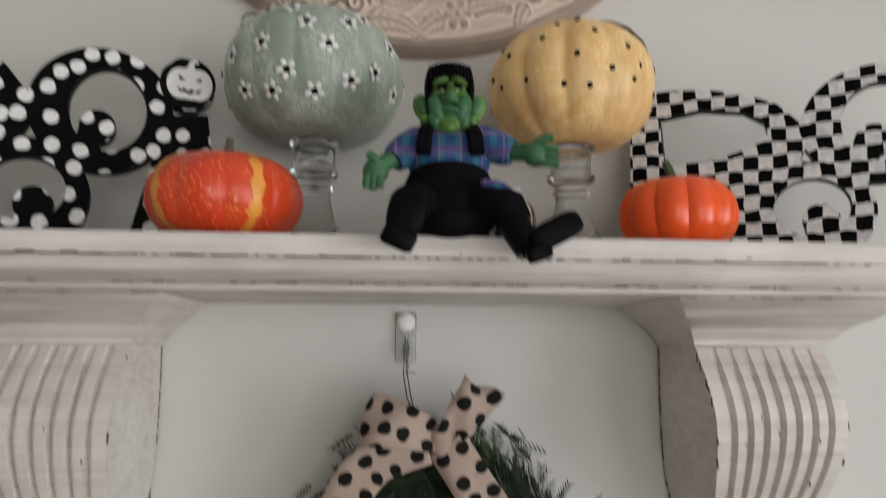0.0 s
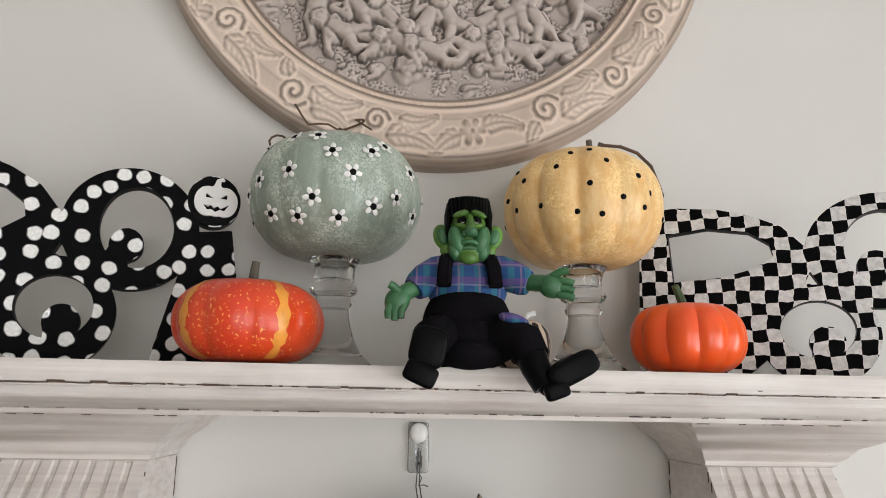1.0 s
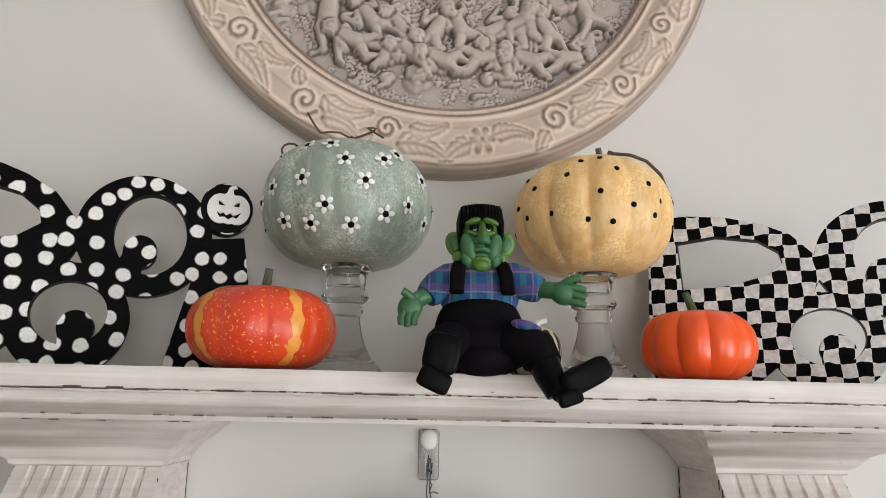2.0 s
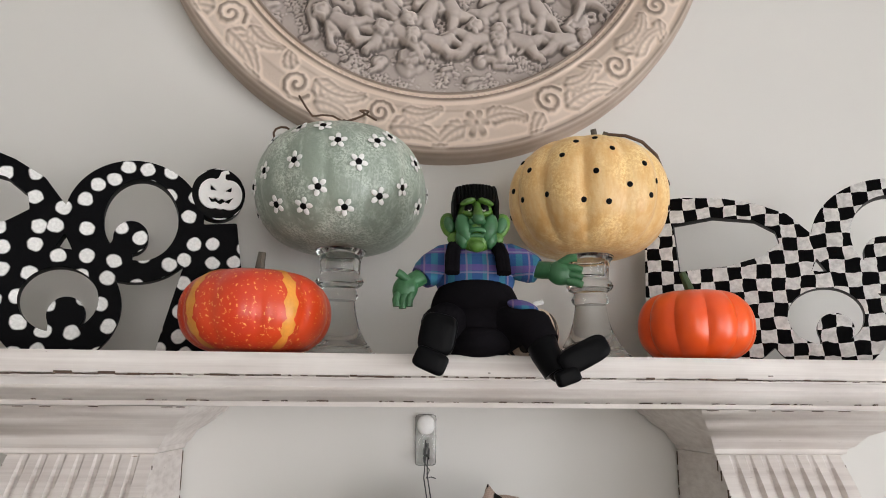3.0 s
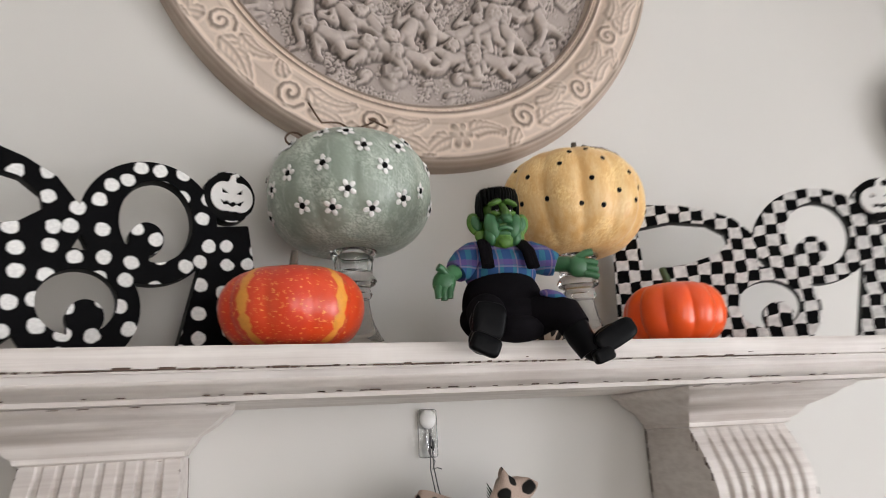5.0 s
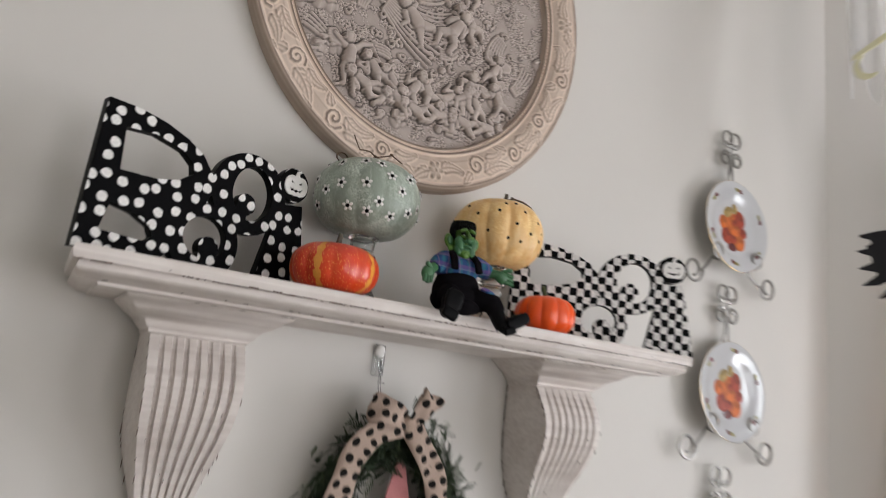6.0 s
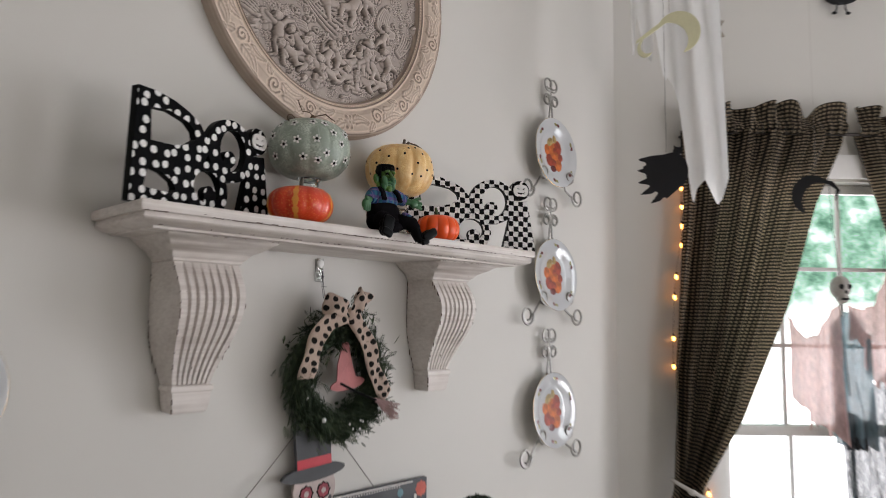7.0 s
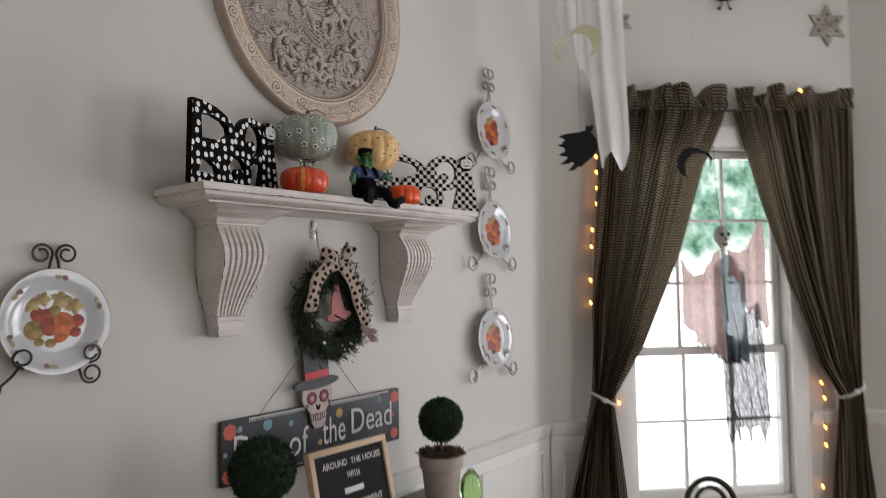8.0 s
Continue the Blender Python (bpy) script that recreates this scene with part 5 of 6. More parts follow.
M_GOLDLEAF = plain("ochre_print", (0.40, 0.28, 0.10), 0.45, vary=0.8, scale=150)
ROUND_FRUIT = [(-0.33, 0.30, 0.13, 0.13, 20, M_GOLDLEAF), (-0.17, 0.36, 0.11, 0.11, 70, M_GOLDLEAF), (0.10, 0.35, 0.14, 0.14, 10, M_GOLDLEAF), (0.31, 0.25, 0.14, 0.14, 60, M_GOLDLEAF), (0.0, 0.17, 0.10, 0.08, 40, M_PEAR), (-0.25, 0.12, 0.10, 0.10, 0, M_GRAPE), (-0.11, 0.12, 0.085, 0.085, 0, M_GRAPE), (-0.08, -0.05, 0.14, 0.16, 0, M_GRAPE),
               (0.11, -0.06, 0.20, 0.19, 0, M_APPLE), (-0.30, -0.12, 0.145, 0.14, 0, M_PEAR), (0.35, 0.0, 0.10, 0.095, 0, M_GRAPE), (0.31, -0.18, 0.09, 0.08, 0, M_GRAPE), (-0.24, -0.31, 0.07, 0.06, 0, M_PEAR), (-0.07, -0.34, 0.08, 0.065, 0, M_PEAR), (0.09, -0.26, 0.11, 0.07, 20, M_APPLE)]
TALL_FRUIT = [(0.0, -0.02, 0.22, 0.26, 0, M_APPLE), (-0.16, -0.16, 0.14, 0.15, 0, M_GRAPE), (0.12, -0.22, 0.15, 0.16, 0, M_APPLE), (0.15, 0.14, 0.14, 0.16, 0, M_GRAPE), (-0.12, 0.22, 0.13, 0.09, 40, M_GOLDLEAF), (0.05, 0.30, 0.10, 0.07, 100, M_GOLDLEAF), (-0.24, 0.04, 0.10, 0.12, 0, M_APPLE), (0.02, 0.06, 0.09, 0.10, 0, M_GRAPE), (-0.02, -0.20, 0.10, 0.08, 0, M_GRAPE), (0.22, -0.06, 0.10, 0.09, 0, M_GRAPE), (-0.05, -0.34, 0.11, 0.07, 0, M_PLUM)]


def hanger(t, r, wire, k=1.0):
    """Wire hanger: a stalk with curled scrolls on top, two curled feet that hold the rim."""
    w = 0.0044 * k
    if k > 1.1:
        w = 0.0034
    for s in (-1, 1):
        part("stalk", tube([(s * 0.014, -0.004, r * 0.9), (s * 0.009, -0.006, r + 0.018), (s * 0.004, -0.006, r + 0.037)] if k > 1.1 else [(s * 0.014, -0.004, r * 0.9), (s * 0.005, -0.006, r + 0.05), (s * 0.004, -0.006, r + 0.085)], w * (1.0 if k > 1.1 else 0.8), 6), wire, t)
    for s in (-1, 1):
        q = 1.0 if k < 1.1 else 1.25
        part("top_scroll", tube([(s * x, y - 0.006, z) for x, y, z in spiral(0.024 * q, r + (0.075 if q == 1.0 else 0.037), (0.024 if q == 1.0 else 0.026), 1.35, math.pi, -0.012 * q, -1)], w, 6), wire, t)
        if k > 1.1 and s > 0:
            part("foot_scroll", tube([(r * 0.50, -0.012, -r * 0.80), (r * 0.46, -0.008, -r * 0.92)] + [(x, y - 0.018, z) for x, y, z in spiral(r * 0.66, -r * 1.03, 0.026, 1.3, math.pi, -0.012, 1)], w, 6), wire, t)
        else:
            part("foot_scroll", tube([(s * r * 0.55, -0.012, -r * 0.72), (s * r * 0.70, -0.006, -r * 0.95), (s * r * 0.90, -0.012, -r * 1.10)] + [(s * x, y - 0.018, z) for x, y, z in spiral(r * 0.92 + 0.036, -r * 1.12, 0.037, 1.25, math.pi, -0.020, 1)], w, 6), wire, t)
        part("rim_curl", tube([(s * r * 0.55, -0.010, -r * 0.76), (s * r * 0.60, -0.034, -r * 0.82)] + [(s * x, y - 0.036, z) for x, y, z in spiral(r * 0.60, -r * 0.62, 0.024, 1.2, -math.pi / 2, -0.010, 1)], w * 0.9, 6), wire, t)


def tall_top(t, r, wire):
    for s in (-1, 1):
        part("upper_scroll", tube([(s * x, y - 0.006, z) for x, y, z in spiral(0.016, r + 0.139, 0.028, 1.25, -math.pi * 0.75, -0.012, 1)], 0.0038, 6), wire, t)
    part("stalk_end", tube([(0, -0.006, r + 0.085), (0, -0.006, r + 0.115)], 0.0028, 6), wire, t)


PLATE_FACE = pose(0, 0, 0, 90, 0, 0)


def wall_plate(x, z, r, wire, label, group, fruits, lean, tall):
    m = pose(x, -0.022 if tall else -0.012, z, 0, 0, 0)
    t = plate(m @ pose(0, -0.012 if tall else -0.004, 0, 90 - lean, 0, 0), r, wire, label, group, fruits)
    h = thing("plate_hanger", "curled wire plate hanger on the wall" if tall else "dark curled iron plate hanger on the wall", "plate hanger", m, group + " hangers")
    hanger(h, r, wire, 1.0 if tall else 1.25)
    if tall:
        tall_top(h, r, wire)
    return t, h


pl, hg = wall_plate(1.060, 2.303, 0.137, M_PEWTER, "white china plate painted with red and orange fruit", "column of three plates", TALL_FRUIT, 4, True)
for x, z in ((1.056, 1.831), (1.045, 1.330)):
    copy_thing(pl, pose(x, -0.034, z, 86, 0, 0))
    copy_thing(hg, pose(x, -0.022, z))
wall_plate(-0.862, 1.514, 0.133, M_IRON, "white china plate painted with a pile of autumn fruit", "single plate", ROUND_FRUIT, 4, False)

# ---- clear hook with wire ----
hook = thing("adhesive_hook", "clear plastic adhesive hook on the wall", "hook", pose(0, 0, 1.79))
part("back_plate", box(-0.0135, 0.0135, -0.0045, -0.0005, -0.036, 0.027, 0.0042), M_PLASTIC, hook)
part("pad", ball((0, -0.007, 0.014), (0.0115, 0.006, 0.0125), 20, 12), M_WHITEPAINT, hook, "white glue pad behind the clear plastic")
part("lug", tube([(0, -0.004, 0.004), (0, -0.012, -0.012), (0, -0.018, -0.026), (0, -0.021, -0.022), (0, -0.022, -0.014)], 0.0042, 10), M_PLASTIC, hook)
part("wire_loop", tube([(-0.001, -0.017, -0.004), (-0.003, -0.02, -0.03), (0.004, -0.02, -0.04), (0.0, -0.021, -0.05), (0.006, -0.022, -0.048), (0.012, -0.022, -0.05)], 0.0008, 6), M_WIRE, hook)
part("wire_loop", tube([(0.002, -0.018, -0.008), (0.001, -0.022, -0.045), (0.006, -0.024, -0.075), (0.012, -0.03, -0.10)], 0.0008, 6), M_WIRE, hook)
part("wire_loop", tube([(0.0, -0.018, -0.008), (-0.003, -0.022, -0.05), (0.002, -0.024, -0.08), (0.012, -0.03, -0.10)], 0.0008, 6), M_WIRE, hook)

# ---- wreath ----
WX, WZ, WA, WB = 0.040, 1.500, 0.120, 0.126
wreath = thing("wreath", "evergreen wreath with a dotted burlap bow and a little broom", "wreath", pose(WX, -0.048, WZ))
rw = random.Random(8)


def foliage(count, mat, name, spread, length):
    vs, fs = [], []
    for k in range(count):
        a = rw.uniform(0, 2 * math.pi)
        q, b = rw.gauss(0, spread), rw.uniform(-0.030, 0.032)
        c = Vector(((WA + q) * math.cos(a), b, (WB + q) * math.sin(a)))
        d = Vector((math.cos(a) * rw.uniform(-0.3, 1) - math.sin(a) * rw.uniform(0.1, 1.2), rw.uniform(-0.9, 0.3), math.sin(a) * rw.uniform(-0.3, 1) + math.cos(a) * rw.uniform(0.1, 1.2) - 0.15)).normalized()
        l, s = rw.uniform(*length), d.orthogonal().normalized()
        s.rotate(Matrix.Rotation(rw.uniform(0, 6.28), 3, d))
        for n in range(5):
            p = c + d * l * n / 5
            for sg in (-1, 1):
                tip = p + d * l * 0.30 + s * sg * l * 0.26
                w = d.cross(s) * 0.0009 + d * 0.0013
                o = len(vs)
                vs += [p - w, p + w, tip + w * 0.3, tip - w * 0.3]
                fs.append((o, o + 1, o + 2, o + 3))
    me = bpy.data.meshes.new(name)
    me.from_pydata([tuple(v) for v in vs], [], fs)
    return tagged(part(name, me, mat, wreath), kind="stuff")


part("ring", tube([(WA * math.cos(k * math.pi / 24), 0.006, WB * math.sin(k * math.pi / 24)) for k in range(49)], 0.029, 10), M_NEEDLE, wreath)
foliage(3000, M_NEEDLE, "needles", 0.021, (0.016, 0.034))
foliage(700, M_NEEDLE2, "pale_needles", 0.023, (0.016, 0.034))


def ribbon(points, w, name="ribbon", across=(1, 0, 0), amp=0.004):
    """A strip of burlap along points, with rolled waves, and its own cloth coordinates."""
    pts = [Vector(p) for p in points]
    dense = []
    for i in range(len(pts) - 1):
        p0, p1, p2, p3 = pts[max(i - 1, 0)], pts[i], pts[i + 1], pts[min(i + 2, len(pts) - 1)]
        for k in range(6):
            t = k / 6
            dense.append(0.5 * ((2 * p1) + (p2 - p0) * t + (2 * p0 - 5 * p1 + 4 * p2 - p3) * t * t + (3 * p1 - p0 - 3 * p2 + p3) * t ** 3))
    dense.append(pts[-1])
    bm = bmesh.new()
    uv = bm.loops.layers.uv.new("UVMap")
    rows, run, ax = [], 0.0, Vector(across).normalized()
    for i, p in enumerate(dense):
        d = (dense[min(i + 1, len(dense) - 1)] - dense[max(i - 1, 0)]).normalized()
        s = (ax - d * ax.dot(d)).normalized()
        nrm = d.cross(s)
        if i:
            run += (p - dense[i - 1]).length
        ww = w(i / (len(dense) - 1)) if callable(w) else w
        rows.append([(bm.verts.new(p + s * ww * q + nrm * amp * math.sin(q * 5 + i * 0.5)), q * ww, run) for q in (-0.5, -0.25, 0, 0.25, 0.5)])
    for a, b in zip(rows, rows[1:]):
        for k in range(4):
            cs = (a[k], a[k + 1], b[k + 1], b[k])
            f = bm.faces.new([c[0] for c in cs])
            for lp, c in zip(f.loops, cs):
                lp[uv].uv = (c[1] + 1, c[2] + 1)
    ob = part(name, bm, M_BURLAP, bow_part, smooth=80)
    sol = ob.modifiers.new("thickness", "SOLIDIFY")
    sol.thickness = 0.0012
    return ob


bow_part = part("bow_knot", ball((-0.002, -0.045, 0.168), (0.015, 0.013, 0.017), 16, 10), M_BURLAPPLAIN, wreath, "tan burlap bow with black dots")
ribbon([(-0.006, -0.048, 0.172), (-0.036, -0.068, 0.184), (-0.066, -0.068, 0.192), (-0.084, -0.056, 0.194), (-0.086, -0.042, 0.193), (-0.062, -0.030, 0.192), (-0.02, -0.035, 0.178)], lambda f: 0.028 + 0.031 * math.sin(math.pi * min(1, f * 1.15)), across=(0.30, 0.25, 1))
ribbon([(0.004, -0.050, 0.170), (0.018, -0.060, 0.192), (0.036, -0.062, 0.216), (0.046, -0.052, 0.228), (0.044, -0.040, 0.220), (0.032, -0.036, 0.196), (0.010, -0.040, 0.170)], lambda f: 0.026 + 0.024 * math.sin(math.pi * f), across=(1, 0.12, -0.40))
ribbon([(-0.020, -0.05, 0.168), (-0.072, -0.056, 0.150), (-0.102, -0.050, 0.115), (-0.118, -0.048, 0.070), (-0.128, -0.044, 0.030), (-0.130, -0.040, 0.004)], 0.05, across=(1, 0, -0.35))
ribbon([(0.004, -0.05, 0.166), (0.034, -0.056, 0.120), (0.066, -0.055, 0.07), (0.082, -0.052, 0.02), (0.108, -0.050, -0.022), (0.136, -0.046, -0.055)], 0.048, across=(1, 0, 0.4))
hat = outline_mesh(lambda X, Y: np.maximum(poly_in(X, Y, [(-0.028, -0.038), (-0.022, 0.005), (-0.004, 0.050), (0.010, 0.050), (0.016, 0.0), (0.024, -0.034)]), 0.02 * ell(X, Y, 0.0, -0.038, 0.044, 0.013)), -0.06, 0.06, -0.06, 0.06, 0.002, 0.004)
o = part("felt_shape", hat, M_PINK, wreath, "dusty pink felt piece in the opening")
o.matrix_basis = pose(0.010, -0.02, 0.030, 90, 0, 0) @ pose(0, 0, 0, 0, 0, 8) @ Matrix.Diagonal((1.3, 1.25, 1, 1))
part("broom_handle", tube([(-0.03, -0.05, -0.012), (0.02, -0.055, -0.036), (0.085, -0.058, -0.062)], 0.0035, 8), M_BLACK, wreath)
bm = bmesh.new()
for k in range(60):
    a, b = rw.uniform(-1, 1), rw.uniform(-1, 1)
    tube([(0.082 + 0.004 * b, -0.058 + 0.004 * a, -0.060 + 0.005 * a), (0.155 + rw.uniform(-0.02, 0.01), -0.060 + 0.010 * b, -0.098 + 0.022 * a)], 0.0012, 4, bm)
tagged(part("bristles", bm, M_BRISTLE, wreath, "mauve broom bristles"), kind="stuff")
for k in range(9):
    a = rw.uniform(3.3, 6.3)
    part("berry", ball(((WA + rw.uniform(-0.02, 0.02)) * math.cos(a), -0.045, (WB + rw.uniform(-0.02, 0.02)) * math.sin(a)), 0.0030 if k else 0.006, 10, 6), M_WHITEPAINT, wreath, "frosty white berry")

# ---- hanging sign under the wreath ----
SGX0, SGX1, SGZ0, SGZ1 = -0.385, 0.410, 0.984, 1.182
sign = thing("hanging_sign", "black wooden Day of the Dead sign hung on cord", "sign", pose(0, -0.004, 0))
part("board", box(SGX0, SGX1, -0.018, -0.002, SGZ0, SGZ1, 0.0015), M_SIGN, sign)
for text, x, z, size in (("Day", -0.270, 1.082, 0.150), ("of", -0.092, 1.066, 0.082), ("the", 0.070, 1.078, 0.108), ("Dead", 0.258, 1.090, 0.212)):
    me = words(text, 0.115)
    wide = max(v.co.x for v in me.vertices) - min(v.co.x for v in me.vertices)
    me.transform(Matrix.Diagonal((size / wide, 1.12, 1, 1)))
    o = part("lettering", me, M_CHALK, sign, "white painted word")
    o.matrix_basis = pose(x, -0.0195, z, 90, 0, 0)
rs = random.Random(2)
for x, z, r, mt in ((SGX0 + 0.03, SGZ1 - 0.035, 0.024, M_CORAL), (SGX0 + 0.025, SGZ0 + 0.03, 0.022, M_CORAL), (SGX1 - 0.025, SGZ1 - 0.03, 0.022, M_CORAL), (SGX1 - 0.03, SGZ0 + 0.03, 0.020, M_CORAL), (-0.215, 1.147, 0.018, M_TEAL), (0.095, 1.135, 0.016, M_AMBER),
                    (0.30, 1.152, 0.012, M_TEAL), (-0.32, 1.150, 0.010, M_TEAL), (-0.12, 1.135, 0.010, M_TEAL), (0.005, 1.05, 0.010, M_AMBER), (0.375, 1.085, 0.008, M_CORAL), (-0.372, 1.08, 0.008, M_TEAL)):
    o = part("painted_flower", lathe([(0, 0.0002), (r, 0), (r * 0.5, 0.0012), (0, 0.0012)], 20, wave=lambda a, z: 1 + 0.12 * math.cos(8 * a)), mt, sign)
    o.matrix_basis = pose(x, -0.0185, z, 90, 0, 0)
bm = bmesh.new()
for k in range(62):
    x = SGX0 + 0.10 + k * 0.0095
    box(x, x + 0.004, -0.0190, -0.018, SGZ1 - 0.014, SGZ1 - 0.010, 0, bm)
    box(x, x + 0.004, -0.0190, -0.018, SGZ0 + 0.010, SGZ0 + 0.014, 0, bm)
tagged(part("dotted_border", bm, M_CHALK, sign, smooth=0), kind="stuff")
part("border_line", box(SGX0 + 0.10, SGX1 - 0.06, -0.0190, -0.018, SGZ1 - 0.007, SGZ1 - 0.003), M_CHALK, sign)
part("cord", tube([(-0.243, -0.012, SGZ1 + 0.001), (-0.12, -0.012, 1.304), (-0.005, -0.012, 1.424)], 0.0016, 6), M_ROPE, sign)
part("cord", tube([(0.204, -0.012, SGZ1 + 0.001), (0.10, -0.012, 1.303), (-0.005, -0.012, 1.424)], 0.0016, 6), M_ROPE, sign)


def skull_shape(X, Y):
    return np.maximum(0.06 * ell(X, Y, 0, 0.02, 0.066, 0.062), poly_in(X, Y, [(-0.042, 0.0), (0.042, 0.0), (0.030, -0.075), (0.018, -0.092), (-0.018, -0.092), (-0.030, -0.075)]))


def hat_shape(X, Y):
    return np.maximum(0.02 * ell(X, Y, 0, 0, 0.098, 0.020), poly_in(X, Y, [(-0.052, 0), (0.052, 0), (0.056, 0.115), (-0.056, 0.115)]))


sk = part("skull_cutout", outline_mesh(skull_shape, -0.08, 0.08, -0.10, 0.09, 0.003, 0.010), M_BONE, sign, "pale pink painted sugar skull cut-out")
sk.matrix_basis = pose(-0.014, -0.026, 1.196, 90, 0, 0) @ pose(0, 0, 0, 0, 0, 3)
for x, y, r, mt in ((-0.027, 0.012, 0.0215, M_BLACK), (0.027, 0.012, 0.0215, M_BLACK), (-0.027, 0.012, 0.0175, M_CRIMSON), (0.027, 0.012, 0.0175, M_CRIMSON), (-0.027, 0.012, 0.0075, M_BONE), (0.027, 0.012, 0.0075, M_BONE)):
    o = part("eye_flower", lathe([(0, 0.0054), (r, 0.005), (r, 0.0056 + 0.06 * (0.0235 - r)), (r * 0.5, 0.0062 + 0.06 * (0.0235 - r)), (0, 0.0063 + 0.06 * (0.0235 - r))], 20, wave=lambda a, z: 1 + 0.1 * math.cos(8 * a)), mt, sk)
    o.matrix_basis = pose(x, y, 0)
for a in (-1, 1):
    part("nose", ball((a * 0.005, -0.022, 0.005), (0.0048, 0.011, 0.0012), 12, 6, None, (0, 0, a * -18)), M_BLACK, sk)
    part("cheek_line", tube([(a * 0.055, -0.020, 0.0055), (a * 0.047, -0.036, 0.0055), (a * 0.034, -0.044, 0.0055)], 0.0013, 5), M_BLACK, sk)
    part("jaw_line", tube([(-0.032, -0.042 - 0.010 * (a + 1), 0.0055), (0, -0.046 - 0.010 * (a + 1), 0.0055), (0.032, -0.042 - 0.010 * (a + 1), 0.0055)], 0.0011, 5), M_BLACK, sk)
for k in range(7):
    part("tooth_line", box(-0.024 + 0.008 * k - 0.001, -0.024 + 0.008 * k + 0.001, -0.062, -0.042, 0.0045, 0.0058), M_BLACK, sk)
for a, b in ((-0.048, -0.012), (0.048, -0.012), (0, 0.058), (-0.02, 0.05), (0.02, 0.05)):
    part("painted_petal", ball((a, b, 0.005), (0.006, 0.009, 0.0012), 10, 6), M_HATGREY, sk)
ht = part("hat_cutout", outline_mesh(hat_shape, -0.11, 0.11, -0.03, 0.13, 0.003, 0.012), M_HATGREY, sign, "charcoal top hat cut-out")
ht.matrix_basis = pose(-0.020, -0.030, 1.258, 90, 0, 0) @ pose(0, 0, 0, 0, 0, 4)
part("hat_band", box(-0.0535, 0.0535, 0.016, 0.040, 0.0055, 0.0075, 0.0008), M_RED, ht, "red hat band")

# ---- curtains ----


def curtain(label, outer, inner, seed, side):
    """A gathered panel on a rod, pulled to one side by a tie; outer and inner edges as (height, place along the wall)."""
    t = thing("curtain", label, "curtain", MB, "window curtains")
    bm = bmesh.new()
    uv = bm.loops.layers.uv.new("UVMap")
    r = random.Random(seed)
    folds = [(r.uniform(0.7, 1.3), r.uniform(0, 6.28)) for k in range(4)]
    nu, zs = 150, list(np.linspace(2.50, 0.16, 120))
    rows = []
    for z in zs:
        a, b = np.interp(z, *zip(*sorted(outer))), np.interp(z, *zip(*sorted(inner)))
        squeeze = min(1.0, abs(b - a) / 0.78)
        amp = 0.042
        gather = 0.006 * math.exp(-((2.5 - z) / 0.16) ** 2)
        row = []
        for i in range(nu + 1):
            u = i / nu
            x = a + (b - a) * u
            ph = 2 * math.pi * (6.4 * u - 1.5 * u * u) + 0.9 * math.sin(z * 1.6 + u * 6)
            y = amp * math.sin(ph) * folds[0][0] + 0.35 * amp * math.sin(2.3 * ph + folds[1][1] + z * 1.5) + 0.006 * noise.noise((u * 8, z * 2.5, seed)) + gather * math.sin(2 * math.pi * 24 * u + 3 * math.sin(u * 11))
            x += 0.008 * math.sin(ph + 1.2) * squeeze
            row.append((bm.verts.new((x, -0.092 - y, z)), u * 0.92, z))
        rows.append(row)

    def stitch(rr):
        for p, q in zip(rr, rr[1:]):
            for i in range(len(p) - 1):
                cs = (p[i], p[i + 1], q[i + 1], q[i])
                f = bm.faces.new([c[0] for c in cs])
                for lp, c in zip(f.loops, cs):
                    lp[uv].uv = (c[1], c[2])

    stitch(rows)
    body = part("panel", bm, M_CURTAIN, t, smooth=80)
    bm = bmesh.new()
    uv = bm.loops.layers.uv.new("UVMap")
    a, b = np.interp(2.5, *zip(*sorted(outer))), np.interp(2.5, *zip(*sorted(inner)))
    rows = []
    for j in range(19):
        v = j / 18
        row = []
        for i in range(nu + 1):
            u = i / nu
            x = a + (b - a) * u
            fl = v ** 1.3
            top = 0.124 + 0.050 * noise.noise((u * 7, seed, 0)) + 0.014 * math.sin(u * 19 + seed)
            y = (0.006 + 0.036 * fl) * math.sin(2 * math.pi * 5.5 * u + 2.2 * math.sin(u * 7 + seed) + v) + 0.009 * (1 - fl) * math.sin(2 * math.pi * 24 * u + 3 * math.sin(u * 11)) + 0.016 * math.sin(math.pi * min(1, v * 2.2)) + 0.012 * fl * noise.noise((u * 14, v * 3, seed))
            row.append((bm.verts.new((x + 0.02 * fl * noise.noise((u * 10, 3, seed)), -0.088 - y, 2.49 + top * v)), u * 0.92, 2.5 + v * 0.12))
        rows.append(row)
    stitch(rows)
    part("ruffle", bm, M_CURTAIN, t, smooth=80)
    zt = 0.965
    a, b = np.interp(zt, *zip(*sorted(outer))), np.interp(zt, *zip(*sorted(inner)))
    lo, hi = min(a, b), max(a, b)
    loop = [((lo + hi) / 2 + (hi - lo) * 0.60 * math.cos(k), -0.10 + 0.062 * math.sin(k) * -1, zt + 0.035 * side * math.cos(k) + 0.01) for k in (radians(d) for d in range(0, 361, 15))]
    part("tieback", tube(loop, 0.008, 8), M_TIE, t, "pale cord tieback")
    part("tie_knot", ball(((lo + hi) / 2 - 0.01, -0.166, zt + 0.012), (0.018, 0.010, 0.013), 12, 8), M_TIE, t)
    return t


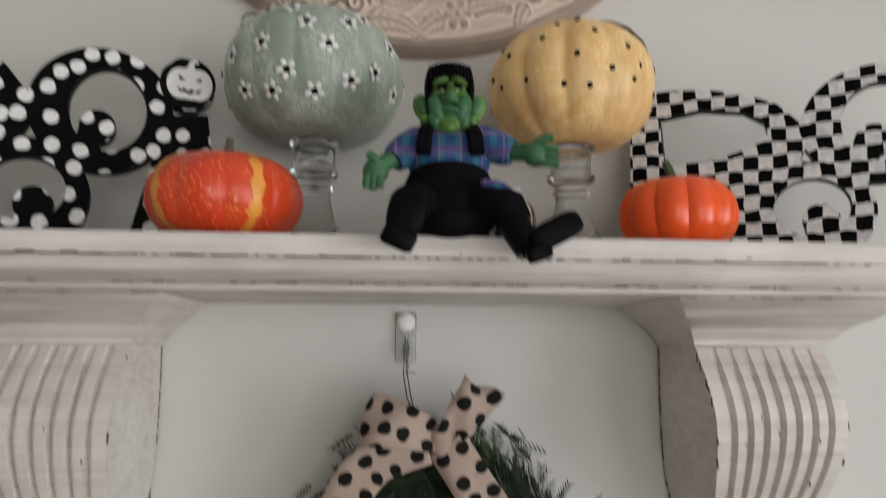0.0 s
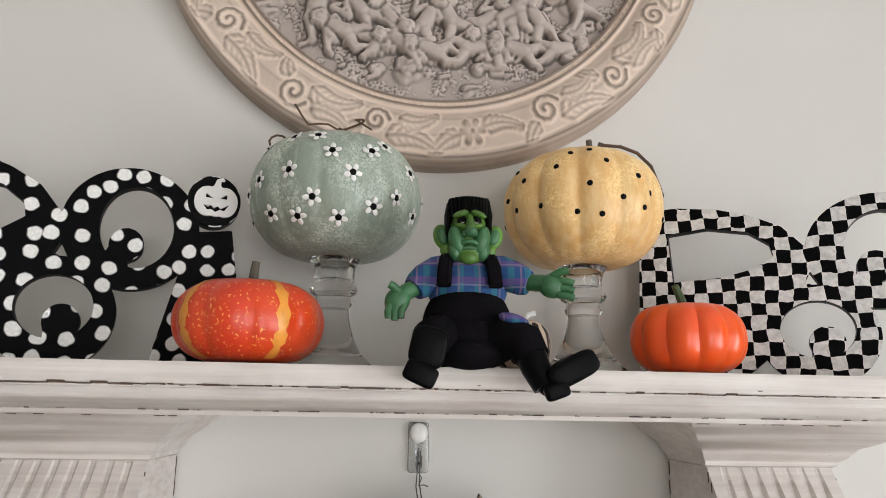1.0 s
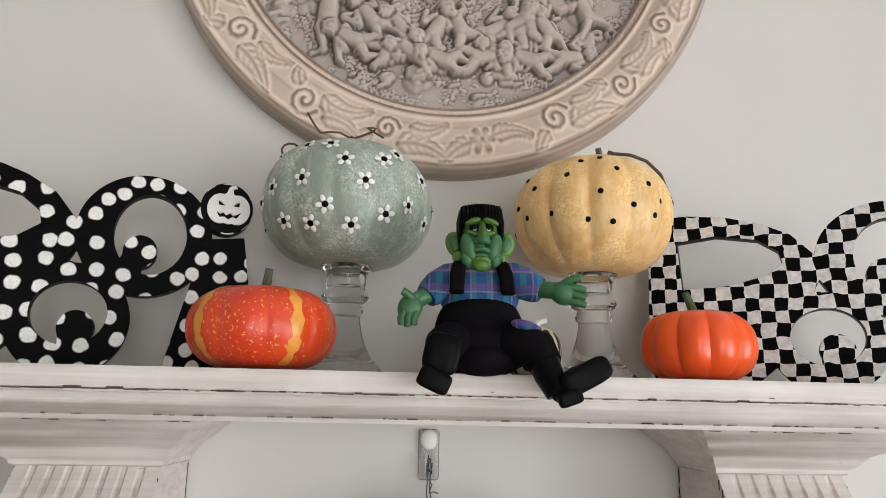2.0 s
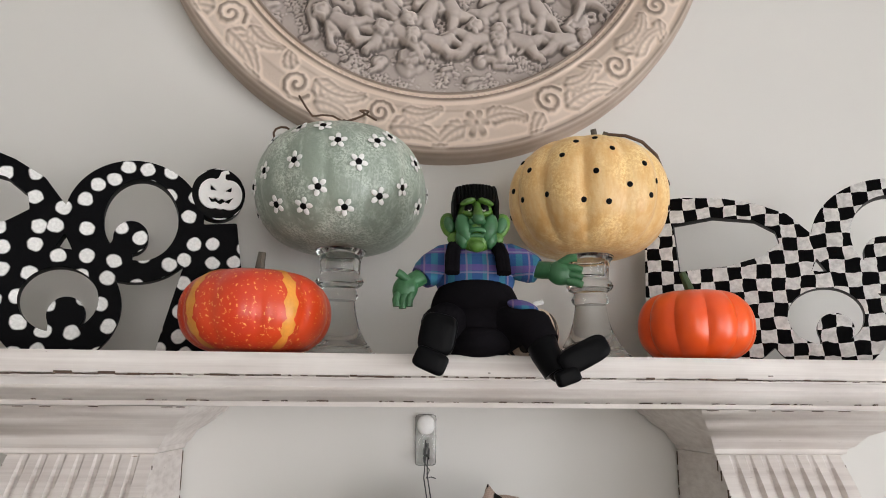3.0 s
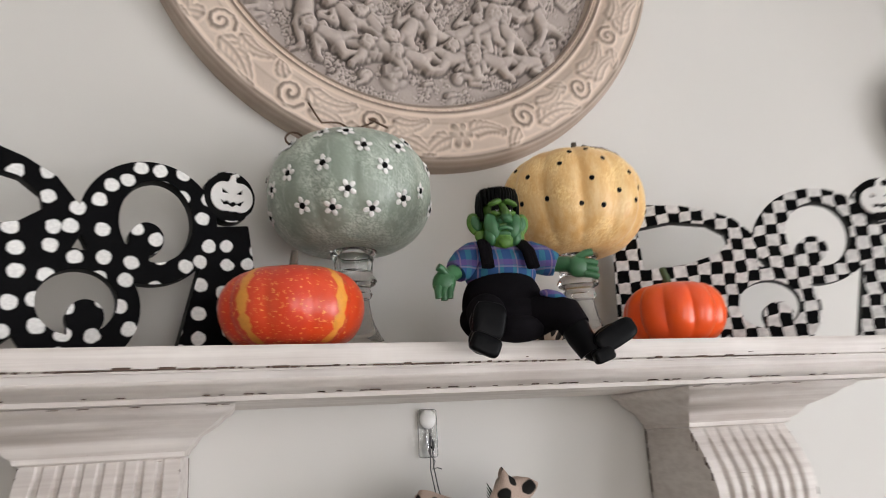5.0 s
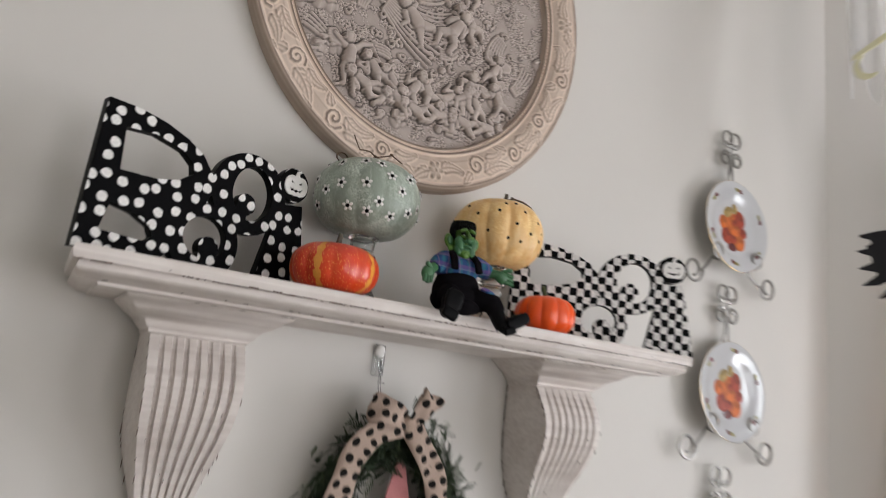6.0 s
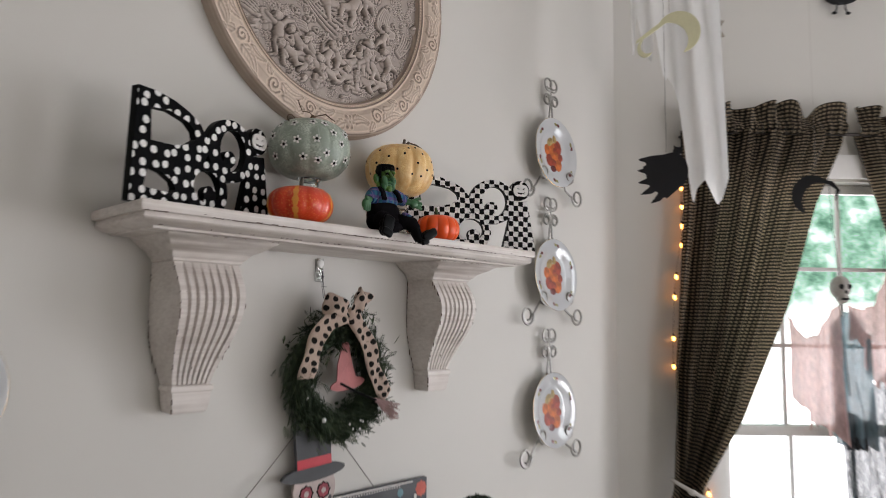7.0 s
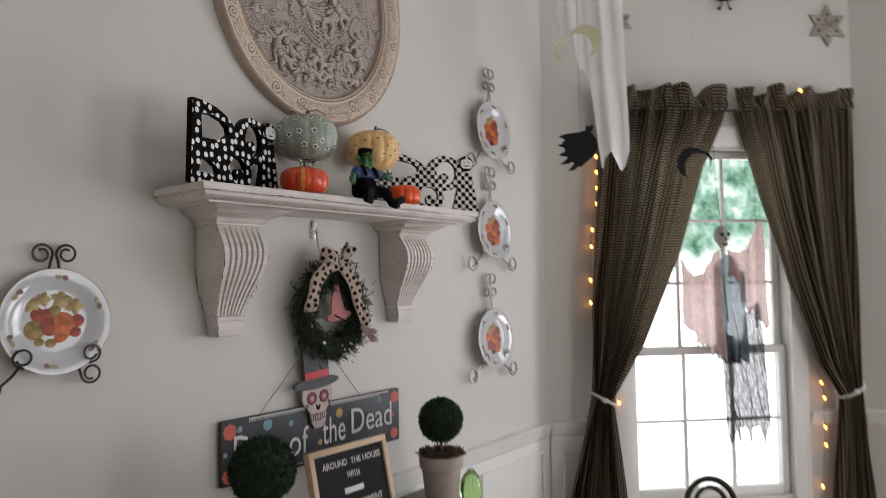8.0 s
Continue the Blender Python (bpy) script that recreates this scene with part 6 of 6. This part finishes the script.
curtain("black and tan houndstooth curtain tied back beside the window", [(2.6, 0.270), (2.18, 0.270), (1.444, 0.207), (0.97, 0.210), (0.5, 0.080), (0.1, 0.03)], [(2.6, 1.022), (2.456, 0.992), (2.18, 0.858), (1.729, 0.708), (1.262, 0.502), (0.97, 0.318), (0.5, 0.380), (0.1, 0.41)], 3, -1)
curtain("black and tan houndstooth curtain tied back with a cord", [(2.6, 1.728), (2.336, 1.722), (1.869, 1.712), (0.955, 1.700), (0.418, 1.752), (0.1, 1.77)], [(2.6, 1.040), (2.487, 1.066), (2.027, 1.180), (1.569, 1.318), (1.114, 1.487), (0.95, 1.600), (0.429, 1.544), (0.1, 1.52)], 7, 1)
rod = thing("curtain_rod", "thin dark curtain rod above the window", "curtain rod", MB)
part("pole", tube([(0.285, -0.078, 2.497), (1.0, -0.078, 2.497), (1.725, -0.078, 2.497)], 0.008, 10), M_IRON, rod)
for x in (0.295, 1.715):
    part("rod_bracket", tube([(x, -0.001, 2.49), (x, -0.04, 2.488), (x, -0.078, 2.487)], 0.006, 8), M_IRON, rod)

# ---- string lights round the window ----
strings = thing("string_lights", "string of small warm orange lights round the curtains", "string lights", MB)
BULBS = [(0.285, 2.25), (0.286, 2.166), (0.284, 2.081), (0.281, 1.997), (0.255, 1.857), (0.246, 1.768), (0.238, 1.59), (0.236, 1.47), (0.375, 0.940)]
BULBS_R = [(1.525, 1.008), (1.540, 0.926), (1.538, 0.767), (1.539, 0.671), (1.510, 0.45)]
for pts in (BULBS, BULBS_R):
    for x, z in pts:
        b = part("bulb", ball((x, -0.034, z), (0.0065, 0.0065, 0.011), 10, 8), M_BULB, strings, "glowing orange bulb")
        part("socket", tube([(x, -0.034, z + 0.010), (x, -0.034, z + 0.022)], 0.0045, 8), M_IRON, b)
part("bulb", ball((1.40, -0.135, 2.597), (0.007, 0.007, 0.010), 10, 8), M_BULB, strings, "glowing orange bulb")
part("flex", tube([(x, -0.028, z + 0.02) for x, z in [(0.30, 2.44)] + BULBS[:-1]], 0.0008, 5), M_IRON, strings)
part("flex", tube([(x, -0.028, z + 0.02) for x, z in [(1.50, 1.10)] + BULBS_R], 0.0008, 5), M_IRON, strings)

# ---- hanging figure in the window: one plain mesh of gauze ----
bm = bmesh.new()
rf = random.Random(4)


def drape(x0, x1, z0, z1, y, mat, ragged, n=26, rows=14, tops=None, sway=0.0, ends=None):
    """A hanging strip of cloth with soft folds and torn lower edge; tops: height of the upper edge across it."""
    grid = []
    cuts = [(np.interp(k / n, *zip(*ends)) if ends else z1) - ragged * rf.random() ** 2 for k in range(n + 1)]
    for j in range(rows + 1):
        v = j / rows
        row = []
        for i in range(n + 1):
            u = i / n
            zt = np.interp(u, *zip(*tops)) if tops else z0
            row.append(bm.verts.new((x0 + (x1 - x0) * u + sway * v + 0.006 * math.sin(v * 4 + i), y + 0.018 * math.sin(u * 17 + v * 2) * (0.3 + v), zt + (cuts[i] - zt) * v)))
        grid.append(row)
    for a, b in zip(grid, grid[1:]):
        for i in range(n):
            bm.faces.new((a[i], a[i + 1], b[i + 1], b[i])).material_index = mat


ball((0.968, -0.05, 1.865), (0.042, 0.045, 0.052), 20, 14, bm, mat=0)
ball((0.968, -0.062, 1.820), (0.027, 0.030, 0.026), 14, 10, bm, mat=0)
for s in (-1, 1):
    ball((0.968 + s * 0.017, -0.090, 1.868), (0.011, 0.008, 0.012), 10, 8, bm, mat=4)
ball((0.968, -0.094, 1.845), (0.006, 0.005, 0.008), 8, 6, bm, mat=4)
ball((0.968, -0.088, 1.815), (0.020, 0.006, 0.006), 10, 6, bm, mat=4)
tube([(0.968, -0.045, 1.80), (0.97, -0.045, 1.70), (0.985, -0.045, 1.40)], 0.003, 8, bm, 4)
tube([(0.968, -0.05, 1.915), (0.955, -0.03, 2.1), (0.95, -0.03, 2.31)], 0.0015, 5, bm, 4)
tube([(1.174, -0.04, 1.93), (1.178, -0.03, 2.1), (1.18, -0.03, 2.31)], 0.0012, 5, bm, 4)
tube([(0.735, -0.04, 1.72), (0.70, -0.03, 2.0), (0.69, -0.03, 2.31)], 0.0012, 5, bm, 4)
drape(0.728, 0.945, 1.7, 1.27, -0.060, 1, 0.07, tops=[(0, 1.74), (0.10, 1.715), (0.3, 1.645), (0.55, 1.66), (0.85, 1.76), (1, 1.79)], sway=0.012, ends=[(0, 1.40), (0.25, 1.31), (0.6, 1.27), (1, 1.25)])
drape(0.985, 1.192, 1.7, 1.36, -0.064, 1, 0.10, tops=[(0, 1.79), (0.3, 1.77), (0.55, 1.79), (0.8, 1.90), (0.93, 1.94), (1, 1.93)], sway=0.02, ends=[(0, 1.68), (0.3, 1.56), (0.6, 1.46), (0.85, 1.38), (1, 1.40)])
drape(0.915, 1.085, 1.74, 1.21, -0.048, 2, 0.03, tops=[(0, 1.70), (0.4, 1.76), (0.6, 1.76), (1, 1.66)])
drape(0.925, 1.165, 1.45, 0.86, -0.044, 3, 0.10, sway=0.012, tops=[(0, 1.36), (0.5, 1.30), (0.7, 1.45), (1, 1.50)])
drape(0.945, 1.020, 1.235, 1.190, -0.058, 4, 0.01, rows=3)
for k in range(16):
    x = rf.uniform(0.93, 1.15)
    z = rf.uniform(1.2, 1.6) if k % 2 else rf.uniform(0.95, 1.25)
    tube([(x, -0.07, z), (x + rf.uniform(-0.02, 0.03), -0.072, z - 0.16), (x + rf.uniform(-0.03, 0.05), -0.07, z - rf.uniform(0.25, 0.4))], 0.0018, 5, bm, 4)
for v in bm.verts:
    if v.co.z < 2.0:
        v.co.z -= 0.045 + 0.05 * max(0.0, 1.4 - v.co.z)
    v.co.x += 0.07 * max(0.0, 1.45 - v.co.z)
me = mesh_of(bm, "hanging_figure", 80)
for mt in (M_BONEGREY, M_PINKGAUZE, M_BLUEGAUZE, M_DARKGAUZE, M_BATFELT):
    me.materials.append(mt)
fig = new("hanging_figure", me)
fig.matrix_world = MB
tagged(fig, "hanging gauze skeleton decoration in pink and black rags", "decoration")

# ---- ghost, moon, bat and dark crescent on threads ----
bm = bmesh.new()
tips = random.Random(12)
GX0, GX1, n = -0.195, 0.125, 60
bot = []
for i in range(n + 1):
    x = GX0 + (GX1 - GX0) * i / n
    if x < -0.075:
        base = np.interp(x, [-0.21, -0.19, -0.175, -0.15, -0.125, -0.11, -0.09, -0.075], [0.62, 0.60, 0.78, 0.60, 0.55, 0.70, 0.50, 0.48])
    else:
        base = np.interp(x, [-0.075, -0.05, -0.035, -0.015, 0.0, 0.012, 0.04, 0.06, 0.085, 0.105, 0.125], [0.50, 0.47, 0.40, 0.12, 0.0, 0.06, 0.09, 0.05, 0.0, 0.03, 0.10])
    bot.append(2.09 + base)
rows = []
for j in range(41):
    v = j / 40
    row = []
    for i in range(n + 1):
        u = i / n
        x = GX0 + (GX1 - GX0) * u
        pinch = 1 - 0.75 * max(0, (v - 0.82) / 0.18) ** 2
        z = bot[i] + (3.25 - bot[i]) * v
        shift = -0.028 * max(0, (z - 2.2)) - 0.02
        row.append(bm.verts.new(((x + 0.05) * pinch - 0.05 + shift + 0.02, 0.030 * math.sin(x * 48 + z * 1.4) + 0.012 * noise.noise((x * 20, z * 3, 1)), z)))
    rows.append(row)
for a, b in zip(rows, rows[1:]):
    for i in range(n):
        bm.faces.new((a[i], a[i + 1], b[i + 1], b[i]))
ghost = thing("hanging_ghost", "ragged white voile ghost hung from the ceiling", "decoration", pose(1.335, -0.47, 0, 0, 0, -63))
part("cloth", bm, M_GHOST, ghost, smooth=80)
part("thread", tube([(-0.11, 0, 3.24), (-0.11, 0, 3.35), (-0.11, 0, CEIL)], 0.001, 5), M_BLACK, ghost)


def hung(name, mesh, mat, m, label, string, hang, line=None):
    t = thing(name, label, "decoration", m)
    o = part("cutout", mesh, mat, t)
    o.matrix_basis = pose(0, 0, 0, 90, 0, 0)
    part("thread", tube([(string, 0, hang), (string, 0, hang + 0.25), (string, 0, (CEIL - m.translation.z) / m.to_scale().z)], 0.0006, 5), line or M_TIE, t)
    return t


def moon_shape(X, Y):
    f = np.minimum(0.06 * ell(X, Y, 0.012, 0.004, 0.060, 0.062), -0.06 * ell(X, Y, -0.020, -0.020, 0.058, 0.056))
    f = np.maximum(f, poly_in(X, Y, [(-0.02, 0.048), (0.0, 0.060), (-0.018, 0.038), (-0.060, 0.008), (-0.105, -0.020), (-0.103, -0.010), (-0.060, 0.022)]))
    return np.maximum(f, np.minimum(0.02 * ell(X, Y, -0.080, -0.036, 0.022, 0.026), -0.02 * ell(X, Y, -0.073, -0.030, 0.019, 0.022)))


def bat_shape(X, Y):
    f = 0.06 * ell(X, Y, 0.014, 0.004, 0.052, 0.066)
    f = np.maximum(f, poly_in(X, Y, [(0.02, 0.066), (-0.055, 0.062), (-0.098, 0.052), (-0.086, 0.034), (-0.06, -0.05), (-0.005, -0.09), (0.03, -0.06)]))
    for (x, y), (bx, by), w in (((-0.104, 0.012), (-0.05, 0.010), 0.013), ((-0.102, -0.032), (-0.04, -0.020), 0.013), ((-0.094, -0.074), (-0.03, -0.044), 0.013), ((-0.060, -0.106), (-0.005, -0.062), 0.014)):
        f = np.maximum(f, poly_in(X, Y, [(x, y), (bx - 0.012, by + w), (bx, by - w), ((x + bx) / 2 + 0.004, (y + by) / 2 - w)]))
    for cy in (0.030, -0.010, -0.052):
        f = np.minimum(f, -0.02 * ell(X, Y, -0.094, cy + 0.004, 0.022, 0.011))
    f = np.maximum(f, 0.02 * ell(X, Y, 0.034, 0.076, 0.017, 0.012))
    f = np.maximum(f, poly_in(X, Y, [(0.052, 0.082), (0.048, 0.098), (0.036, 0.084)]))
    return np.maximum(f, poly_in(X, Y, [(0.022, 0.082), (0.018, 0.097), (0.032, 0.086)]))


def crescent_shape(X, Y):
    f = np.minimum(0.06 * ell(X, Y, 0.0, 0.0, 0.085, 0.085), -0.06 * ell(X, Y, 0.042, -0.030, 0.082, 0.085))
    return np.maximum(f, poly_in(X, Y, [(0.02, 0.07), (0.09, 0.055), (0.118, 0.015), (0.095, -0.035), (0.100, 0.02), (0.07, 0.045), (0.02, 0.055)]))


hung("moon_cutout", outline_mesh(moon_shape, -0.14, 0.1, -0.1, 0.1, 0.0025, 0.004), M_MOON, pose(0.702, -0.700, 2.480, 0, 0, -62), "pale yellow felt crescent moon hung on a thread", -0.012, 0.066)
hung("bat_cutout", outline_mesh(bat_shape, -0.13, 0.1, -0.13, 0.12, 0.0025, 0.004), M_BATFELT, pose(1.10, -0.485, 2.172, 0, 0, -62), "black felt bat hung on a thread", -0.005, 0.074, M_BLACK)
hung("crescent_cutout", outline_mesh(crescent_shape, -0.1, 0.14, -0.1, 0.1, 0.0025, 0.004), M_BATFELT, pose(1.50, -0.825, 2.112, 0, 0, -62) @ Matrix.Diagonal((0.76, 0.76, 0.82, 1)), "dark shiny crescent cut-out hung before the curtain", 0.02, 0.070)

# ---- wall stars and a little black ornament over the window ----


def star_shape(X, Y):
    pts = [((0.120 if k % 2 == 0 else 0.066) * math.sin(k * math.pi / 6), (0.120 if k % 2 == 0 else 0.066) * math.cos(k * math.pi / 6)) for k in range(12)]
    return poly_in(X, Y, pts)


star_mesh = outline_mesh(star_shape, -0.13, 0.13, -0.13, 0.13, 0.003, 0.012, 0.002)


def star(s, z, k=1.0):
    t = thing("wall_star", "weathered six-pointed tin star on the wall", "star", MB @ pose(s, -0.008, z, 90, 0, 0) @ Matrix.Diagonal((k, k, 1, 1)), "wall stars")
    part("plate", star_mesh.copy(), M_STAR, t)
    for k in range(6):
        a = k * math.pi / 3
        part("punched_dot", ball((0.062 * math.sin(a), 0.062 * math.cos(a), 0.0062), (0.010, 0.010, 0.0012), 10, 5), M_STEM, t)
        part("painted_ray", box(-0.002, 0.002, 0.008, 0.040, 0.0058, 0.0072), M_STEM, t).matrix_basis = pose(0, 0, 0, 0, 0, k * 60 + 20)


star(1.662, 3.006)
star(0.445, 3.000, 0.62)
orn = thing("hanging_ornament", "small black ornament with a pale bow and dangling beads", "ornament", MB @ pose(1.042, -0.012, 3.128))
part("body", lathe([(0.0, 0.0), (0.048, 0.0), (0.066, 0.010), (0.068, 0.020), (0.056, 0.036), (0.036, 0.056), (0.020, 0.068), (0.024, 0.082), (0.020, 0.10), (0.0, 0.108)], 24, wave=lambda a, z: 1 + 0.06 * math.cos(9 * a)), M_BATFELT, orn).matrix_basis = pose(0, -0.02, 0) @ Matrix.Diagonal((1, 0.5, 1, 1))
for a in (-1, 1):
    part("bow", ball((a * 0.024, -0.036, 0.082), (0.022, 0.008, 0.015), 14, 8, None, (0, a * 28, 0)), M_TIE, orn, "pale beige bow")
for s in (-1, 1):
    part("bead_strand", tube([(s * 0.018, -0.02, 0.0), (s * 0.02, -0.02, -0.03), (s * 0.03, -0.02, -0.048)], 0.003, 6), M_BATFELT, orn)
    part("bead", ball((s * 0.032, -0.02, -0.05), (0.012, 0.008, 0.007), 10, 6), M_BATFELT, orn)

# ---- sideboard and what stands on it ----
TOP = 0.770
side_b = thing("sideboard", "dark wooden sideboard against the wall", "sideboard", pose(-0.05, 0, 0))
part("tabletop", box(-0.75, 0.58, -0.52, -0.04, TOP - 0.03, TOP, 0.006), M_DARKWOOD, side_b)
part("carcass", box(-0.70, 0.53, -0.48, -0.045, 0.10, TOP - 0.031), M_DARKWOOD, side_b)
for x in (-0.67, 0.50):
    for y in (-0.46, -0.07):
        part("leg", box(x - 0.025, x + 0.025, y - 0.02, y + 0.02, 0.0, 0.101, 0.004), M_DARKWOOD, side_b)


def topiary(x, y, z, r, label, seed):
    t = thing("topiary", label, "topiary", pose(x, y, TOP + 0.001), "topiaries")
    h = z - TOP
    pt = h - r - 0.047
    part("pot", lathe([(0, 0), (0.052, 0), (0.058, 0.01), (0.072, pt * 0.75), (0.080, pt * 0.77), (0.082, pt * 0.98), (0.078, pt), (0.070, pt), (0.068, pt * 0.85), (0, pt * 0.85)], 32), M_POT, t)
    part("stem", tube([(0, 0, pt * 0.8), (0.002, 0, h - r * 0.9), (0, 0, h)], 0.0055, 8), M_STEM, t)
    rr = random.Random(seed)

    def tufts(name, mat, n, place, size):
        vs, fs = [], []
        for k in range(n):
            p, d = place()
            d = (d + Vector((rr.gauss(0, 0.5), rr.gauss(0, 0.5), rr.gauss(0, 0.5)))).normalized()
            s = d.orthogonal().normalized()
            s.rotate(Matrix.Rotation(rr.uniform(0, 6.28), 3, d))
            l, o = size * rr.uniform(0.5, 1.3), len(vs)
            vs += [p - s * l * 0.25, p + s * l * 0.25, p + d * l + s * l * 0.1, p + d * l - s * l * 0.1]
            fs.append((o, o + 1, o + 2, o + 3))
        me = bpy.data.meshes.new(name)
        me.from_pydata([tuple(v) for v in vs], [], fs)
        return tagged(part(name, me, mat, t), kind="stuff")

    def on_ball():
        d = Vector((rr.gauss(0, 1), rr.gauss(0, 1), rr.gauss(0, 1))).normalized()
        return Vector((0, 0, h)) + d * r * rr.uniform(0.90, 1.0), d

    def on_pot():
        a, q = rr.uniform(0, 6.28), 0.078 * math.sqrt(rr.random())
        return Vector((q * math.cos(a), q * math.sin(a), pt + 0.004)), Vector((math.cos(a) * q * 10, math.sin(a) * q * 10, 0.5))

    part("ball", ball((0, 0, h), r * 0.95, 24, 16), M_MOSS, t)
    tufts("moss", M_MOSS, 5200, on_ball, 0.009)
    tufts("dry_moss", M_SOILMOSS, 700, on_pot, 0.018)
    return t


topiary(0.388, -0.25, 1.087, 0.078, "round dark green moss topiary in an aged clay pot", 1)
topiary(-0.531, -0.42, 1.135, 0.080, "large round dark green moss topiary in a clay pot", 2)

board = thing("letter_board", "oak-framed black felt letter board with white letters", "letter board", pose(-0.133, -0.300, 1.108, 0, 0, 0) @ pose(0, 0, 0, -13, 0, 0))
BW, BH = 0.318, 0.318
part("felt", box(-BW / 2 + 0.019, BW / 2 - 0.019, -0.004, 0.012, -BH + 0.019, -0.019), M_FELT, board)
for b in ((-BW / 2, -BW / 2 + 0.018, -BH + 0.0185, -0.0185), (BW / 2 - 0.018, BW / 2, -BH + 0.0185, -0.0185), (-BW / 2, BW / 2, -0.018, 0.0), (-BW / 2, BW / 2, -BH, -BH + 0.018)):
    part("frame_bar", box(b[0], b[1], -0.012, 0.014, b[2], b[3], 0.0015), M_OAK, board)
for text, x, z, w in (("AROUND", -0.062, -0.052, 0.098), ("THE", 0.022, -0.052, 0.042), ("HOUSE", 0.090, -0.052, 0.076), ("WITH", 0.005, -0.090, 0.052), ("COMMENT", 0.052, -0.176, 0.115)):
    me = words(text, 0.026)
    wide = max(v.co.x for v in me.vertices) - min(v.co.x for v in me.vertices)
    me.transform(Matrix.Diagonal((w / wide, 1.0, 1, 1)))
    o = part("word", me, M_CHALK, board, "white plastic letters")
    o.matrix_basis = pose(x, -0.0055, z, 90, 0, 0)
for x, z, w in ((0.0, -0.133, 0.078), (-0.055, -0.176, 0.055)):
    part("letter_bar", box(x - w / 2, x + w / 2, -0.006, -0.003, z - 0.008, z + 0.008, 0.001), M_CHALK, board)
part("prop_leg", tube([(0.0, 0.014, -0.03), (0.0, 0.045, -0.18), (0.0, 0.012, -BH - 0.014)], 0.006, 8), M_OAK, board)
for x in (-0.1, 0.1):
    part("foot", tube([(x, 0.0, -BH + 0.002), (x, 0.002, -BH - 0.026)], 0.006, 8), M_OAK, board)

vase = thing("green_bottle", "small lime green glass bottle beside the topiary", "bottle", pose(0.468, -0.325, TOP + 0.001) @ Matrix.Diagonal((1.15, 1.15, 1.15, 1)))
part("glass", lathe([(0, 0), (0.022, 0), (0.030, 0.010), (0.036, 0.035), (0.037, 0.055), (0.033, 0.078), (0.022, 0.098), (0.012, 0.108), (0.010, 0.114), (0.0, 0.115)], 28), M_LIME, vase)
cloth = thing("plum_fabric", "folded plum cloth behind the letter board", "cloth", pose(0.075, -0.215, TOP + 0.001))
bm = bmesh.new()
skin(bm, [[((0.062 - 0.045 * v) * math.cos(a) * (1 + 0.15 * math.sin(7 * a)), (0.045 - 0.03 * v) * math.sin(a) * (1 + 0.15 * math.sin(7 * a)), 0.30 * v) for a in (2 * math.pi * i / 42 for i in range(42))] for v in (k / 8 for k in range(9))], True, True)
part("folds", bm, M_PURPLE, cloth, smooth=70)

# ---- chair in front of the window ----
chair = thing("dining_chair", "dark metal chair with a curled arched back", "chair", pose(1.070, -1.045, -0.0, 0, 0, -60))
for s in (-1, 1):
    part("back_leg", tube([(s * 0.17, 0.16, 0), (s * 0.165, 0.18, 0.42), (s * 0.095, 0.20, 0.68)], 0.012, 10), M_IRON, chair)
    part("front_leg", tube([(s * 0.18, -0.22, 0), (s * 0.175, -0.21, 0.43)], 0.012, 10), M_IRON, chair)
part("back_arch", tube([(0.095 * math.cos(a), 0.20 + 0.02 * math.sin(a), 0.68 + 0.105 * math.sin(a)) for a in (math.pi * k / 20 for k in range(21))], 0.012, 10), M_IRON, chair)
part("inner_scroll", tube([(0.06 * math.cos(a), 0.215, 0.68 + 0.072 * math.sin(a)) for a in (math.pi * k / 20 for k in range(21))], 0.009, 8), M_IRON, chair)
part("back_rail", tube([(-0.095, 0.20, 0.68), (0, 0.205, 0.675), (0.095, 0.20, 0.68)], 0.010, 8), M_IRON, chair)
part("seat", box(-0.20, 0.20, -0.24, 0.19, 0.432, 0.47, 0.012), M_DARKWOOD, chair)
